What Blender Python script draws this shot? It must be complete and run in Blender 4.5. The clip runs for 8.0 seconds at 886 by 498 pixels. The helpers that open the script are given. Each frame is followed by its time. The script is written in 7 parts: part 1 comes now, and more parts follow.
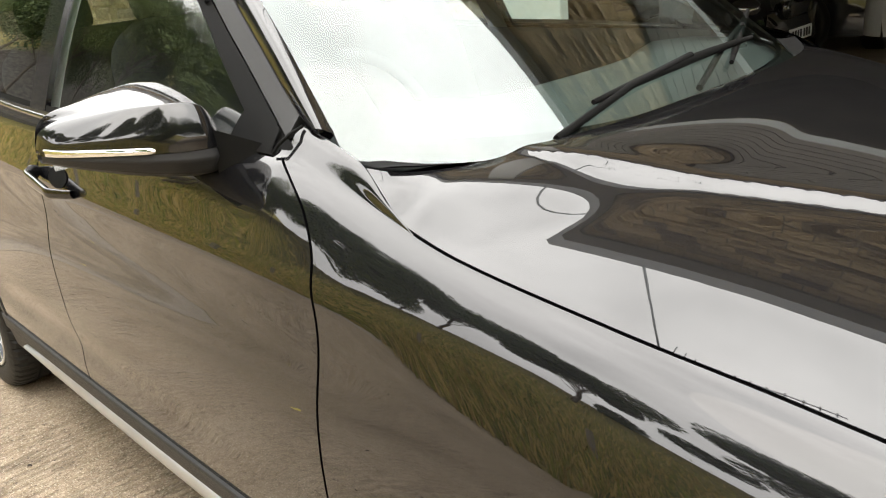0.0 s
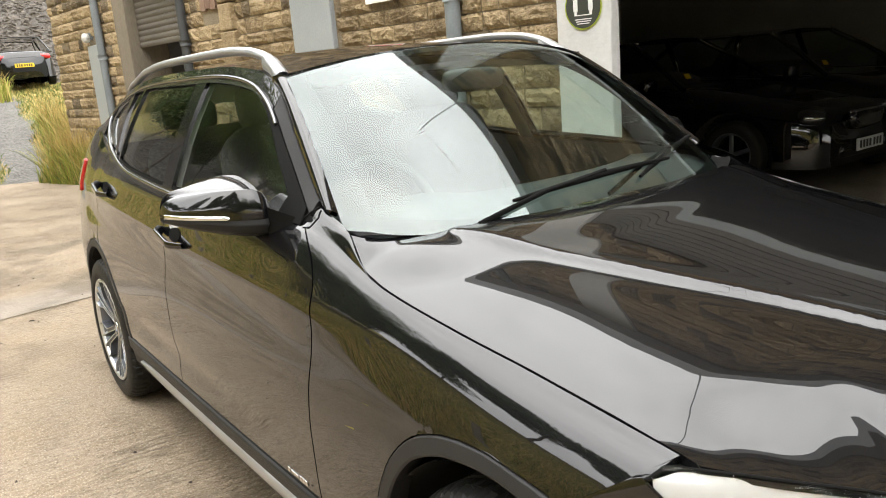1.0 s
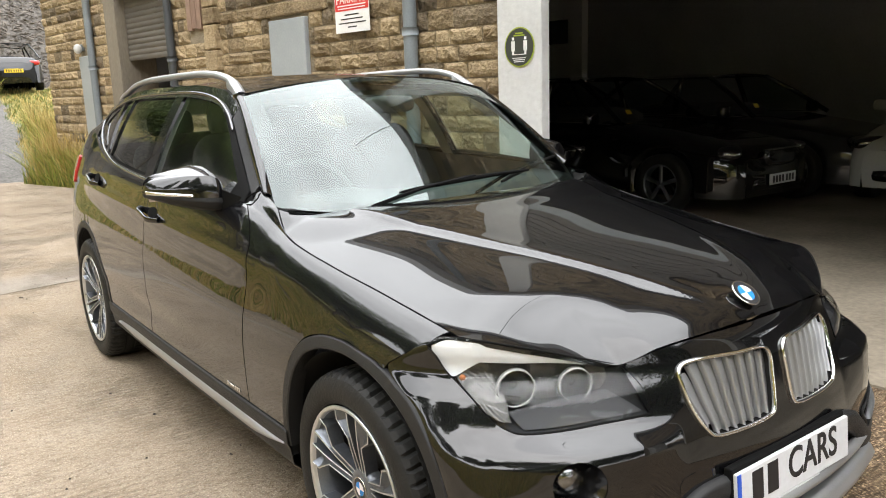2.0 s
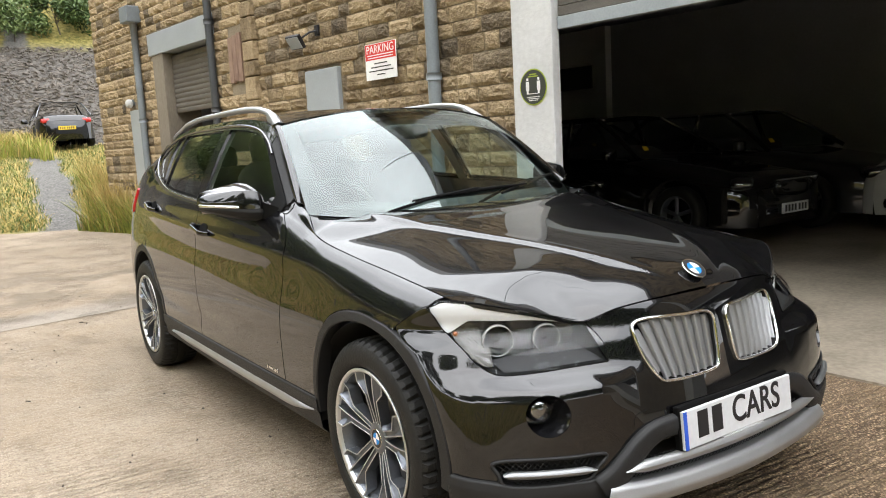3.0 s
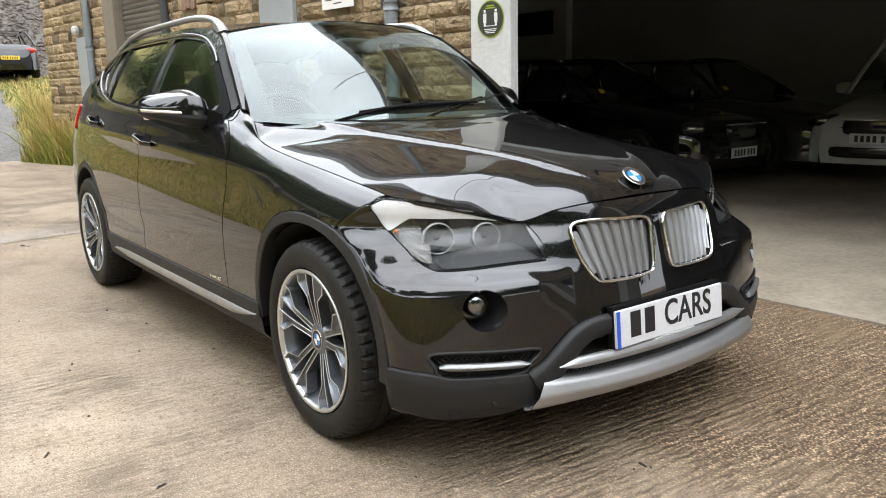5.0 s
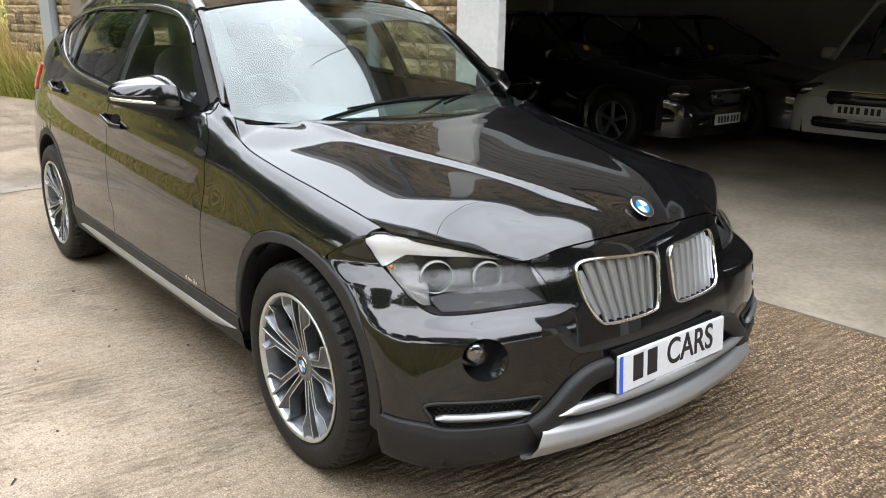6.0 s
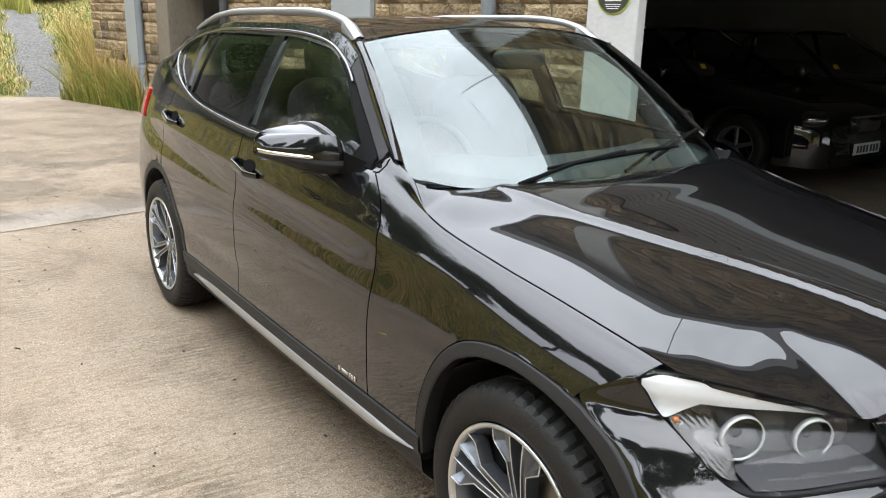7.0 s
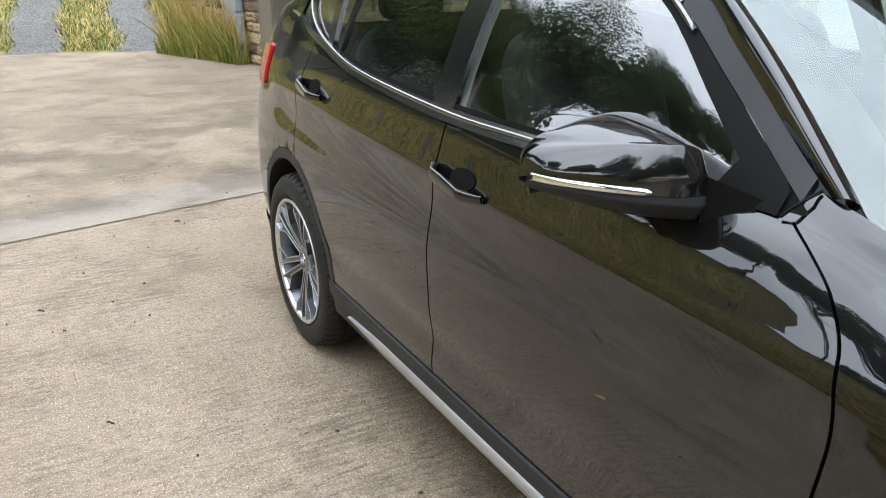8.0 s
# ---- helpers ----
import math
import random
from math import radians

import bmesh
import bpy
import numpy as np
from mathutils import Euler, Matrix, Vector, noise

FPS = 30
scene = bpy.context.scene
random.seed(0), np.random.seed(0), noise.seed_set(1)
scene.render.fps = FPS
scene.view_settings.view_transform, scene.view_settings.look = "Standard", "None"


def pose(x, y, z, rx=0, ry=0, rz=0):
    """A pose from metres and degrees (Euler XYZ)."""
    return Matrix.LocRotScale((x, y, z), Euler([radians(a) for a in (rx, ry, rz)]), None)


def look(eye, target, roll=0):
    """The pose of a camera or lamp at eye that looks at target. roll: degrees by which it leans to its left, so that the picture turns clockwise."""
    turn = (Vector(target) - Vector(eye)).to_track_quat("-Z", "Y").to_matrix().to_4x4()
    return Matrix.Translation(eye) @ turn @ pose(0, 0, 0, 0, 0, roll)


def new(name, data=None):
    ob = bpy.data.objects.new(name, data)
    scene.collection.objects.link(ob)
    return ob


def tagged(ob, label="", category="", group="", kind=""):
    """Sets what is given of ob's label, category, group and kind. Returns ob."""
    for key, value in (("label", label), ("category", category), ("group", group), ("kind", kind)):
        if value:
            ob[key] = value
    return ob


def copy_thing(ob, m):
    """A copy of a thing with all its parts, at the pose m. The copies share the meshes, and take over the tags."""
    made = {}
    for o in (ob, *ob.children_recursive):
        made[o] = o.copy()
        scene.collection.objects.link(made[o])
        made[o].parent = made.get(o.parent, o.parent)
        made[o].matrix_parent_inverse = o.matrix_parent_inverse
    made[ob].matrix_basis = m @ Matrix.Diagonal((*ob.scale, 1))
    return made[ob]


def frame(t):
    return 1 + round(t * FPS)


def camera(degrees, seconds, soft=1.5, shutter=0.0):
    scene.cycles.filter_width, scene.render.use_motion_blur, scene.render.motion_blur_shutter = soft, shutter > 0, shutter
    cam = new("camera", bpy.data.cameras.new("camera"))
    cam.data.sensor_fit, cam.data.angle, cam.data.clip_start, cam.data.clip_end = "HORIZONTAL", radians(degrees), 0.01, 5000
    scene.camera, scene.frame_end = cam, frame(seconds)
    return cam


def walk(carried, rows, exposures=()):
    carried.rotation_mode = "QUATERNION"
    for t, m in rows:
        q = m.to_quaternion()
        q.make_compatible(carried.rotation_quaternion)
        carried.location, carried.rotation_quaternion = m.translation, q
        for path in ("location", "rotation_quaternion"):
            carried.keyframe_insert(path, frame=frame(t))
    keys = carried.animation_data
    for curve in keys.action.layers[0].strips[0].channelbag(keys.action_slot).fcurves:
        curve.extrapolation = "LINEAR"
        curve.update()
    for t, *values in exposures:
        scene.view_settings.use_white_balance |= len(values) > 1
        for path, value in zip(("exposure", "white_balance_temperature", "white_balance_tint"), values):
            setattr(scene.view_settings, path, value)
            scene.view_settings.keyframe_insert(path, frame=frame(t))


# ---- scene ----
import functools

cam = camera(59.3, 8.0, soft=1.0)
PATH = [
    (0, (-1.403, -0.245, 1.288), (-0.129, 1.134, 0.599), -6.0),
    (0.5, (-1.548, -0.554, 1.397), (-0.362, 0.972, 0.883), -6.0),
    (1, (-1.566, -0.937, 1.384), (-0.451, 0.66, 0.927), -4.7),
    (1.5, (-1.689, -1.357, 1.378), (-0.499, 0.184, 0.92), -2.0),
    (1.7, (-1.723, -1.507, 1.387), (-0.532, 0.038, 0.945), -1.7),
    (2.8, (-1.989, -2.097, 1.316), (-0.894, -0.448, 1.033), -3.3),
    (3, (-1.99, -2.157, 1.274), (-0.883, -0.513, 1.003), -3.1),
    (3.5, (-1.973, -2.266, 1.141), (-0.828, -0.648, 0.87), -2.3),
    (4, (-1.965, -2.251, 1.115), (-0.796, -0.657, 0.812), -2.4),
    (4.5, (-1.977, -2.222, 1.114), (-0.797, -0.644, 0.768), -1.9),
    (5.8, (-1.94, -2.069, 1.27), (-0.741, -0.56, 0.738), 0.5),
    (6, (-1.914, -1.99, 1.375), (-0.697, -0.508, 0.807), 1.0),
    (6.5, (-1.901, -1.712, 1.432), (-0.704, -0.22, 0.848), 1.6),
    (7, (-1.918, -1.196, 1.46), (-0.808, 0.371, 0.9), 1.6),
    (7.5, (-1.809, -0.554, 1.429), (-0.879, 1.119, 0.849), -1.8),
    (8, (-1.696, 0.119, 1.383), (-0.797, 1.763, 0.684), -0.8),
]
EXPOSURES = [(0, 0.66, 7200, 10), (0.5, 0.46, 7150, 10), (1, 0.29, 7050, 10), (1.5, 0.26, 6900, 10), (3.0, 0.15, 6650, 10), (4.7, 0.17, 6500, 10), (6.5, 0.22, 6350, 10), (7.0, 0.20, 6350, 10), (7.5, 0.10, 6350, 10), (8, 0.05, 6050, 9)]
walk(cam, [(t, look(eye, target, roll)) for t, eye, target, roll in PATH], EXPOSURES)

# ---- world and sun: a bright, thinly overcast day ----
SUN_ELEV, SUN_AZ = 52.0, 215.0
world = bpy.data.worlds.new("sky")
scene.world = world
world.use_nodes = True
wn, wl = world.node_tree.nodes, world.node_tree.links
wn.clear()
w_out = wn.new("ShaderNodeOutputWorld")
w_bg = wn.new("ShaderNodeBackground")
w_sky = wn.new("ShaderNodeTexSky")
w_sky.sky_type = "NISHITA"
w_sky.sun_disc = False
w_sky.sun_elevation, w_sky.sun_rotation = radians(SUN_ELEV), radians(SUN_AZ)
w_tc = wn.new("ShaderNodeTexCoord")
w_sep = wn.new("ShaderNodeSeparateXYZ")
wl.new(w_tc.outputs["Generated"], w_sep.inputs[0])
# cloud deck: overcast luminance, brighter overhead, with soft broken billows
w_lum = wn.new("ShaderNodeMapRange")
w_lum.inputs["From Min"].default_value, w_lum.inputs["From Max"].default_value = 0.0, 1.0
w_lum.inputs["To Min"].default_value, w_lum.inputs["To Max"].default_value = 11.0, 26.0
wl.new(w_sep.outputs["Z"], w_lum.inputs["Value"])
w_noise = wn.new("ShaderNodeTexNoise")
w_noise.inputs["Scale"].default_value, w_noise.inputs["Detail"].default_value = 2.6, 7.0
w_noise.inputs["Roughness"].default_value = 0.55
wl.new(w_tc.outputs["Generated"], w_noise.inputs["Vector"])
w_cl = wn.new("ShaderNodeMapRange")
w_cl.inputs["From Min"].default_value, w_cl.inputs["From Max"].default_value = 0.3, 0.7
w_cl.inputs["To Min"].default_value, w_cl.inputs["To Max"].default_value = 0.78, 1.18
wl.new(w_noise.outputs["Fac"], w_cl.inputs["Value"])
w_mul = wn.new("ShaderNodeMath")
w_mul.operation = "MULTIPLY"
wl.new(w_lum.outputs[0], w_mul.inputs[0])
wl.new(w_cl.outputs[0], w_mul.inputs[1])
w_col = wn.new("ShaderNodeVectorMath")
w_col.operation = "SCALE"
w_col.inputs[0].default_value = (0.955, 0.99, 1.04)
wl.new(w_mul.outputs[0], w_col.inputs["Scale"])
w_mix = wn.new("ShaderNodeMix")
w_mix.data_type = "RGBA"
w_mix.inputs["Factor"].default_value = 0.85
wl.new(w_sky.outputs["Color"], w_mix.inputs[6])
wl.new(w_col.outputs[0], w_mix.inputs[7])
wl.new(w_mix.outputs[2], w_bg.inputs["Color"])
w_bg.inputs["Strength"].default_value = 0.25
wl.new(w_bg.outputs[0], w_out.inputs[0])

sun = new("sun", bpy.data.lights.new("sun", "SUN"))
sun.data.energy, sun.data.angle, sun.data.color = 0.9, radians(75), (1.0, 0.95, 0.88)
_e, _a = radians(SUN_ELEV), radians(SUN_AZ)
sun.matrix_basis = look((20 * math.cos(_e) * math.sin(_a), 20 * math.cos(_e) * math.cos(_a), 20 * math.sin(_e)), (0, 0, 0))

# ---- materials ----
def material(name, dark, light, rough=0.6, big=1.0, fine=40.0, bump=0.0, bump_scale=None, metal=0.0, coat=0.0,
             rough_var=0.1, stretch=(1, 1, 1), per_piece=0.0, spec=0.5, object_space=False):
    """A surface whose colour wanders between two tones at two scales, with fine relief."""
    m = bpy.data.materials.new(name)
    m.use_nodes = True
    n, l = m.node_tree.nodes, m.node_tree.links
    b = n["Principled BSDF"]
    if object_space:
        src = n.new("ShaderNodeTexCoord").outputs["Object"]
    else:
        src = n.new("ShaderNodeNewGeometry").outputs["Position"]
    mp = n.new("ShaderNodeMapping")
    mp.inputs["Scale"].default_value = stretch
    l.new(src, mp.inputs["Vector"])
    a = n.new("ShaderNodeTexNoise")
    a.inputs["Scale"].default_value, a.inputs["Detail"].default_value = big, 5
    c = n.new("ShaderNodeTexNoise")
    c.inputs["Scale"].default_value, c.inputs["Detail"].default_value = fine, 6
    l.new(mp.outputs[0], a.inputs["Vector"])
    l.new(mp.outputs[0], c.inputs["Vector"])
    mix = n.new("ShaderNodeMath")
    mix.operation = "MULTIPLY_ADD"
    mix.inputs[1].default_value = 0.55
    l.new(a.outputs["Fac"], mix.inputs[0])
    half = n.new("ShaderNodeMath")
    half.operation = "MULTIPLY"
    half.inputs[1].default_value = 0.45
    l.new(c.outputs["Fac"], half.inputs[0])
    l.new(half.outputs[0], mix.inputs[2])
    fac = mix.outputs[0]
    if per_piece:
        oi = n.new("ShaderNodeObjectInfo")
        sh = n.new("ShaderNodeMath")
        sh.operation = "MULTIPLY_ADD"
        sh.inputs[1].default_value, sh.inputs[2].default_value = per_piece, -per_piece / 2
        l.new(oi.outputs["Random"], sh.inputs[0])
        ad = n.new("ShaderNodeMath")
        l.new(fac, ad.inputs[0])
        l.new(sh.outputs[0], ad.inputs[1])
        gi = n.new("ShaderNodeNewGeometry")
        sh2 = n.new("ShaderNodeMath")
        sh2.operation = "MULTIPLY_ADD"
        sh2.inputs[1].default_value, sh2.inputs[2].default_value = per_piece, -per_piece / 2
        l.new(gi.outputs["Random Per Island"], sh2.inputs[0])
        ad2 = n.new("ShaderNodeMath")
        l.new(ad.outputs[0], ad2.inputs[0])
        l.new(sh2.outputs[0], ad2.inputs[1])
        fac = ad2.outputs[0]
    ramp = n.new("ShaderNodeValToRGB")
    ramp.color_ramp.elements[0].position, ramp.color_ramp.elements[1].position = 0.3, 0.7
    ramp.color_ramp.elements[0].color, ramp.color_ramp.elements[1].color = (*dark, 1), (*light, 1)
    l.new(fac, ramp.inputs[0])
    l.new(ramp.outputs[0], b.inputs["Base Color"])
    rr = n.new("ShaderNodeMapRange")
    rr.inputs["To Min"].default_value, rr.inputs["To Max"].default_value = max(rough - rough_var, 0.01), min(rough + rough_var, 1)
    l.new(c.outputs["Fac"], rr.inputs["Value"])
    l.new(rr.outputs[0], b.inputs["Roughness"])
    b.inputs["Metallic"].default_value = metal
    b.inputs["Coat Weight"].default_value = coat
    b.inputs["Specular IOR Level"].default_value = spec
    if bump:
        bp = n.new("ShaderNodeBump")
        bp.inputs["Strength"].default_value, bp.inputs["Distance"].default_value = min(bump, 1.0), 0.01 if bump <= 1 else 0.01 * bump
        src2 = c.outputs["Fac"]
        if bump_scale:
            d = n.new("ShaderNodeTexNoise")
            d.inputs["Scale"].default_value, d.inputs["Detail"].default_value = bump_scale, 8
            l.new(mp.outputs[0], d.inputs["Vector"])
            src2 = d.outputs["Fac"]
        l.new(src2, bp.inputs["Height"])
        l.new(bp.outputs[0], b.inputs["Normal"])
    return m


def plain(name, color, rough=0.4, metal=0.0, coat=0.0, spec=0.5):
    return material(name, tuple(0.9 * c for c in color), tuple(min(1.1 * c, 1) for c in color), rough, 3.0, 60.0, metal=metal, coat=coat,
                    rough_var=0.04, spec=spec)


def glass(name, tint, gloss, rough=0.0, sheen=(1, 1, 1)):
    """A thin pane: clear through, with a gloss that grows towards grazing angles on either face."""
    m = bpy.data.materials.new(name)
    m.use_nodes = True
    n, l = m.node_tree.nodes, m.node_tree.links
    n.clear()
    out = n.new("ShaderNodeOutputMaterial")
    mx = n.new("ShaderNodeMixShader")
    tr = n.new("ShaderNodeBsdfTransparent")
    gl = n.new("ShaderNodeBsdfGlossy")
    fr = n.new("ShaderNodeLayerWeight")
    fr.inputs["Blend"].default_value = 0.5
    pw = n.new("ShaderNodeMath")
    pw.operation = "POWER"
    pw.inputs[1].default_value = 4.2
    ma = n.new("ShaderNodeMath")
    ma.operation = "MULTIPLY_ADD"
    ma.inputs[1].default_value, ma.inputs[2].default_value = 1 - gloss, gloss
    l.new(fr.outputs["Facing"], pw.inputs[0])
    l.new(pw.outputs[0], ma.inputs[0])
    gl.inputs["Color"].default_value = (*sheen, 1)
    tr.inputs[0].default_value = (*tint, 1)
    gl.inputs["Roughness"].default_value = rough
    l.new(ma.outputs[0], mx.inputs[0])
    l.new(tr.outputs[0], mx.inputs[1])
    l.new(gl.outputs[0], mx.inputs[2])
    l.new(mx.outputs[0], out.inputs[0])
    return m


def car_paint(name, base, flake):
    m = plain(name, base, 0.32, 0.0, 1.0)
    n, l = m.node_tree.nodes, m.node_tree.links
    b = n["Principled BSDF"]
    b.inputs["Coat Roughness"].default_value = 0.015
    b.inputs["Coat IOR"].default_value = 1.64
    b.inputs["Specular IOR Level"].default_value = 0.04
    # a very slight waviness of the lacquer
    pos = n.new("ShaderNodeNewGeometry")
    w = n.new("ShaderNodeTexNoise")
    w.inputs["Scale"].default_value, w.inputs["Detail"].default_value = flake, 2
    bp = n.new("ShaderNodeBump")
    bp.inputs["Strength"].default_value, bp.inputs["Distance"].default_value = 0.012, 0.01
    l.new(pos.outputs["Position"], w.inputs["Vector"])
    l.new(w.outputs["Fac"], bp.inputs["Height"])
    l.new(bp.outputs[0], b.inputs["Coat Normal"])
    return m


PAINT = car_paint("black_lacquer", (0.0035, 0.0035, 0.004), 9.0)
PAINT_GREY = car_paint("dark_grey_lacquer", (0.02, 0.022, 0.026), 9.0)
PAINT_BLUE = car_paint("dark_blue_lacquer", (0.008, 0.011, 0.022), 9.0)
PAINT_WHITE = car_paint("white_lacquer", (0.48, 0.49, 0.50), 9.0)
GLOSS_BLACK = plain("gloss_black_trim", (0.008, 0.008, 0.009), 0.12, 0, 0.6)
CLAD = material("dark_grey_plastic", (0.013, 0.013, 0.0135), (0.022, 0.022, 0.0225), 0.5, 4, 900, 0.12, spec=0.25)
SEAL = plain("black_rubber_seal", (0.006, 0.006, 0.006), 0.6, spec=0.06)
DARK_CHROME = plain("dark_chrome", (0.18, 0.18, 0.185), 0.16, 0.9)
VOID = plain("dark_underbody", (0.004, 0.004, 0.004), 0.9)
BLADE = material("grey_blade", (0.22, 0.225, 0.23), (0.28, 0.285, 0.29), 0.45, 5, 300, 0.02, metal=0.8)
SATIN = material("satin_aluminium", (0.34, 0.345, 0.35), (0.43, 0.435, 0.44), 0.42, 5, 300, 0.02, metal=0.8)
CHROME = plain("chrome", (0.78, 0.78, 0.77), 0.07, 1.0)
RIM_FACE = material("machined_alloy", (0.56, 0.57, 0.58), (0.68, 0.69, 0.70), 0.32, 8, 60, 0.0, metal=0.9)
RIM_DARK = material("grey_alloy", (0.13, 0.14, 0.16), (0.19, 0.205, 0.23), 0.34, 8, 160, 0.02, metal=0.7)
RUBBER = material("tyre_rubber", (0.007, 0.007, 0.007), (0.016, 0.0155, 0.0145), 0.62, 6, 120, 0.2, spec=0.3)
DISC = plain("brake_steel", (0.20, 0.19, 0.18), 0.35, 0.9)
GLASS = glass("car_glass", (0.76, 0.91, 0.86), 0.105, 0.0, (0.93, 1.0, 0.99))
SIDE_GLASS = glass("side_glass", (0.84, 0.90, 0.87), 0.16)
GLASS_DARK = glass("tinted_glass", (0.66, 0.71, 0.69), 0.16)
LENS = glass("lamp_lens", (0.97, 0.98, 0.98), 0.022)
REFLECTOR = plain("lamp_reflector", (0.22, 0.22, 0.225), 0.05, 0.98)
LAMP_SILVER = plain("lamp_silver", (0.74, 0.75, 0.77), 0.35)
LAMP_CLEAR = plain("lamp_clear_ribs", (0.075, 0.073, 0.07), 0.2, 0.9)
LAMP_BEZEL = plain("lamp_bezel_grey", (0.028, 0.028, 0.030), 0.45, spec=0.2)
LAMP_GREY = plain("lamp_grey", (0.065, 0.065, 0.068), 0.25, 0.7)
GRILLE_GREY = material("grille_grey", (0.30, 0.305, 0.31), (0.36, 0.365, 0.37), 0.45, 5, 300, 0.02, metal=0.8)
LAMP_DARK = plain("lamp_housing", (0.020, 0.020, 0.022), 0.6, spec=0.08)
AMBER = plain("amber_plastic", (0.40, 0.13, 0.035), 0.3, 0, 0.3)
LEAF_YELLOW = plain("fallen_leaf", (0.62, 0.52, 0.10), 0.6)
TWIG = plain("dark_twig", (0.035, 0.027, 0.02), 0.8)
RED_LENS = plain("red_lens", (0.42, 0.012, 0.012), 0.15, 0, 0.8)
WHITE_PLATE = plain("plate_white", (0.58, 0.59, 0.61), 0.35)
YELLOW_PLATE = plain("plate_yellow", (0.72, 0.5, 0.02), 0.35)
BLUE_BAND = plain("plate_blue", (0.02, 0.09, 0.55), 0.4)
INK = plain("black_ink", (0.01, 0.01, 0.012), 0.5)
TRIM_IN = material("cabin_plastic", (0.018, 0.018, 0.019), (0.03, 0.03, 0.031), 0.6, 6, 700, 0.1)
SEAT = material("seat_fabric", (0.016, 0.016, 0.018), (0.034, 0.034, 0.036), 0.85, 8, 500, 0.3)
LINING = material("pale_headlining", (0.30, 0.31, 0.30), (0.36, 0.37, 0.36), 0.9, 5, 400, 0.1)
BADGE_BLUE = plain("badge_blue", (0.02, 0.22, 0.62), 0.2, 0, 0.8)
BADGE_WHITE = plain("badge_white", (0.75, 0.76, 0.78), 0.2, 0, 0.8)
STONE = material("sandstone", (0.118, 0.085, 0.050), (0.370, 0.283, 0.172), 0.9, 3.0, 26.0, 3.0, 34.0, per_piece=0.22, spec=0.2)
STONE_DARK = material("sooty_sandstone", (0.060, 0.047, 0.034), (0.205, 0.160, 0.105), 0.92, 3.0, 26.0, 3.0, 34.0, per_piece=0.22, spec=0.2)
MORTAR = material("lime_mortar", (0.13, 0.105, 0.072), (0.26, 0.215, 0.15), 0.95, 2.5, 50, 1.0)
RENDER_GREY = material("grey_concrete_jamb", (0.12, 0.10, 0.075), (0.22, 0.19, 0.145), 0.85, 1.6, 40, 0.5, stretch=(1, 1, 0.3))
WHITE_PAINT = material("white_masonry_paint", (0.46, 0.46, 0.45), (0.60, 0.60, 0.59), 0.6, 1.7, 22, 0.4)
PIPE = material("grey_painted_iron", (0.13, 0.15, 0.165), (0.20, 0.225, 0.24), 0.45, 3, 60, 0.15)
PIPE_DARK = material("black_painted_iron", (0.03, 0.033, 0.036), (0.055, 0.06, 0.065), 0.5, 3, 60, 0.15)
PALE_STEEL = material("pale_grey_steel", (0.25, 0.275, 0.285), (0.33, 0.355, 0.37), 0.45, 2, 60, 0.1)
SHUTTER = material("weathered_slats", (0.065, 0.058, 0.050), (0.135, 0.120, 0.102), 0.6, 2, 40, 0.3, stretch=(1, 1, 4))
RED_STEEL = material("red_oxide_steel", (0.10, 0.016, 0.014), (0.16, 0.03, 0.026), 0.6, 2, 40, 0.2)
OLD_WOOD = material("flaking_red_wood", (0.11, 0.055, 0.04), (0.32, 0.22, 0.16), 0.85, 4, 30, 0.8, stretch=(1, 1, 0.2))
SIGN_WHITE = plain("sign_white", (0.74, 0.74, 0.73), 0.4)
SIGN_RED = plain("sign_red", (0.60, 0.03, 0.025), 0.4)
STICKER_DARK = plain("sticker_charcoal", (0.035, 0.04, 0.035), 0.4)
STICKER_GREEN = plain("sticker_green", (0.30, 0.38, 0.03), 0.4)
GARAGE_WALL = material("dim_white_wall", (0.66, 0.67, 0.68), (0.78, 0.79, 0.80), 0.8, 1.0, 25, 0.2)
GARAGE_DARK = material("dark_block_wall", (0.33, 0.34, 0.36), (0.43, 0.445, 0.47), 0.9, 1.0, 25, 0.3)
SLATE = material("slate_spoil", (0.050, 0.043, 0.036), (0.130, 0.110, 0.090), 0.85, 1.2, 7.0, 3.0, 5.0, per_piece=0.3)
EARTH = material("bank_earth", (0.05, 0.042, 0.028), (0.15, 0.12, 0.075), 0.95, 0.6, 8.0, 2.0)
GRASS_GREEN = material("green_grass", (0.07, 0.105, 0.014), (0.27, 0.28, 0.045), 0.7, 1.2, 10, per_piece=0.5)
GRASS_DRY = material("dry_grass", (0.28, 0.19, 0.05), (0.56, 0.41, 0.15), 0.75, 1.2, 10, per_piece=0.5)
LEAF = material("leaves", (0.035, 0.07, 0.014), (0.12, 0.16, 0.045), 0.6, 1.5, 12, per_piece=0.6)
BARK = material("bark", (0.05, 0.04, 0.03), (0.13, 0.105, 0.08), 0.9, 4, 30, 1.0)
POST_WOOD = material("grey_fence_wood", (0.16, 0.14, 0.11), (0.30, 0.27, 0.22), 0.85, 4, 40, 0.6, stretch=(1, 1, 0.2))

# ---- building helpers ----
def part(name, bm, mat, parent=None, label=""):
    """Links a bmesh as one mesh object under a thing or a part."""
    me = bpy.data.meshes.new(name)
    bm.to_mesh(me)
    bm.free()
    me.materials.append(mat)
    ob = new(name, me)
    if parent is not None:
        ob.parent = parent
        ob.matrix_parent_inverse = parent.matrix_basis.inverted()
    if label:
        ob["label"] = label
    return ob


def thing(name, label, category, m=None, group="", kind=""):
    ob = new(name)
    ob.empty_display_size = 0.1
    if m is not None:
        ob.matrix_basis = m
    return tagged(ob, label, category, group, kind)


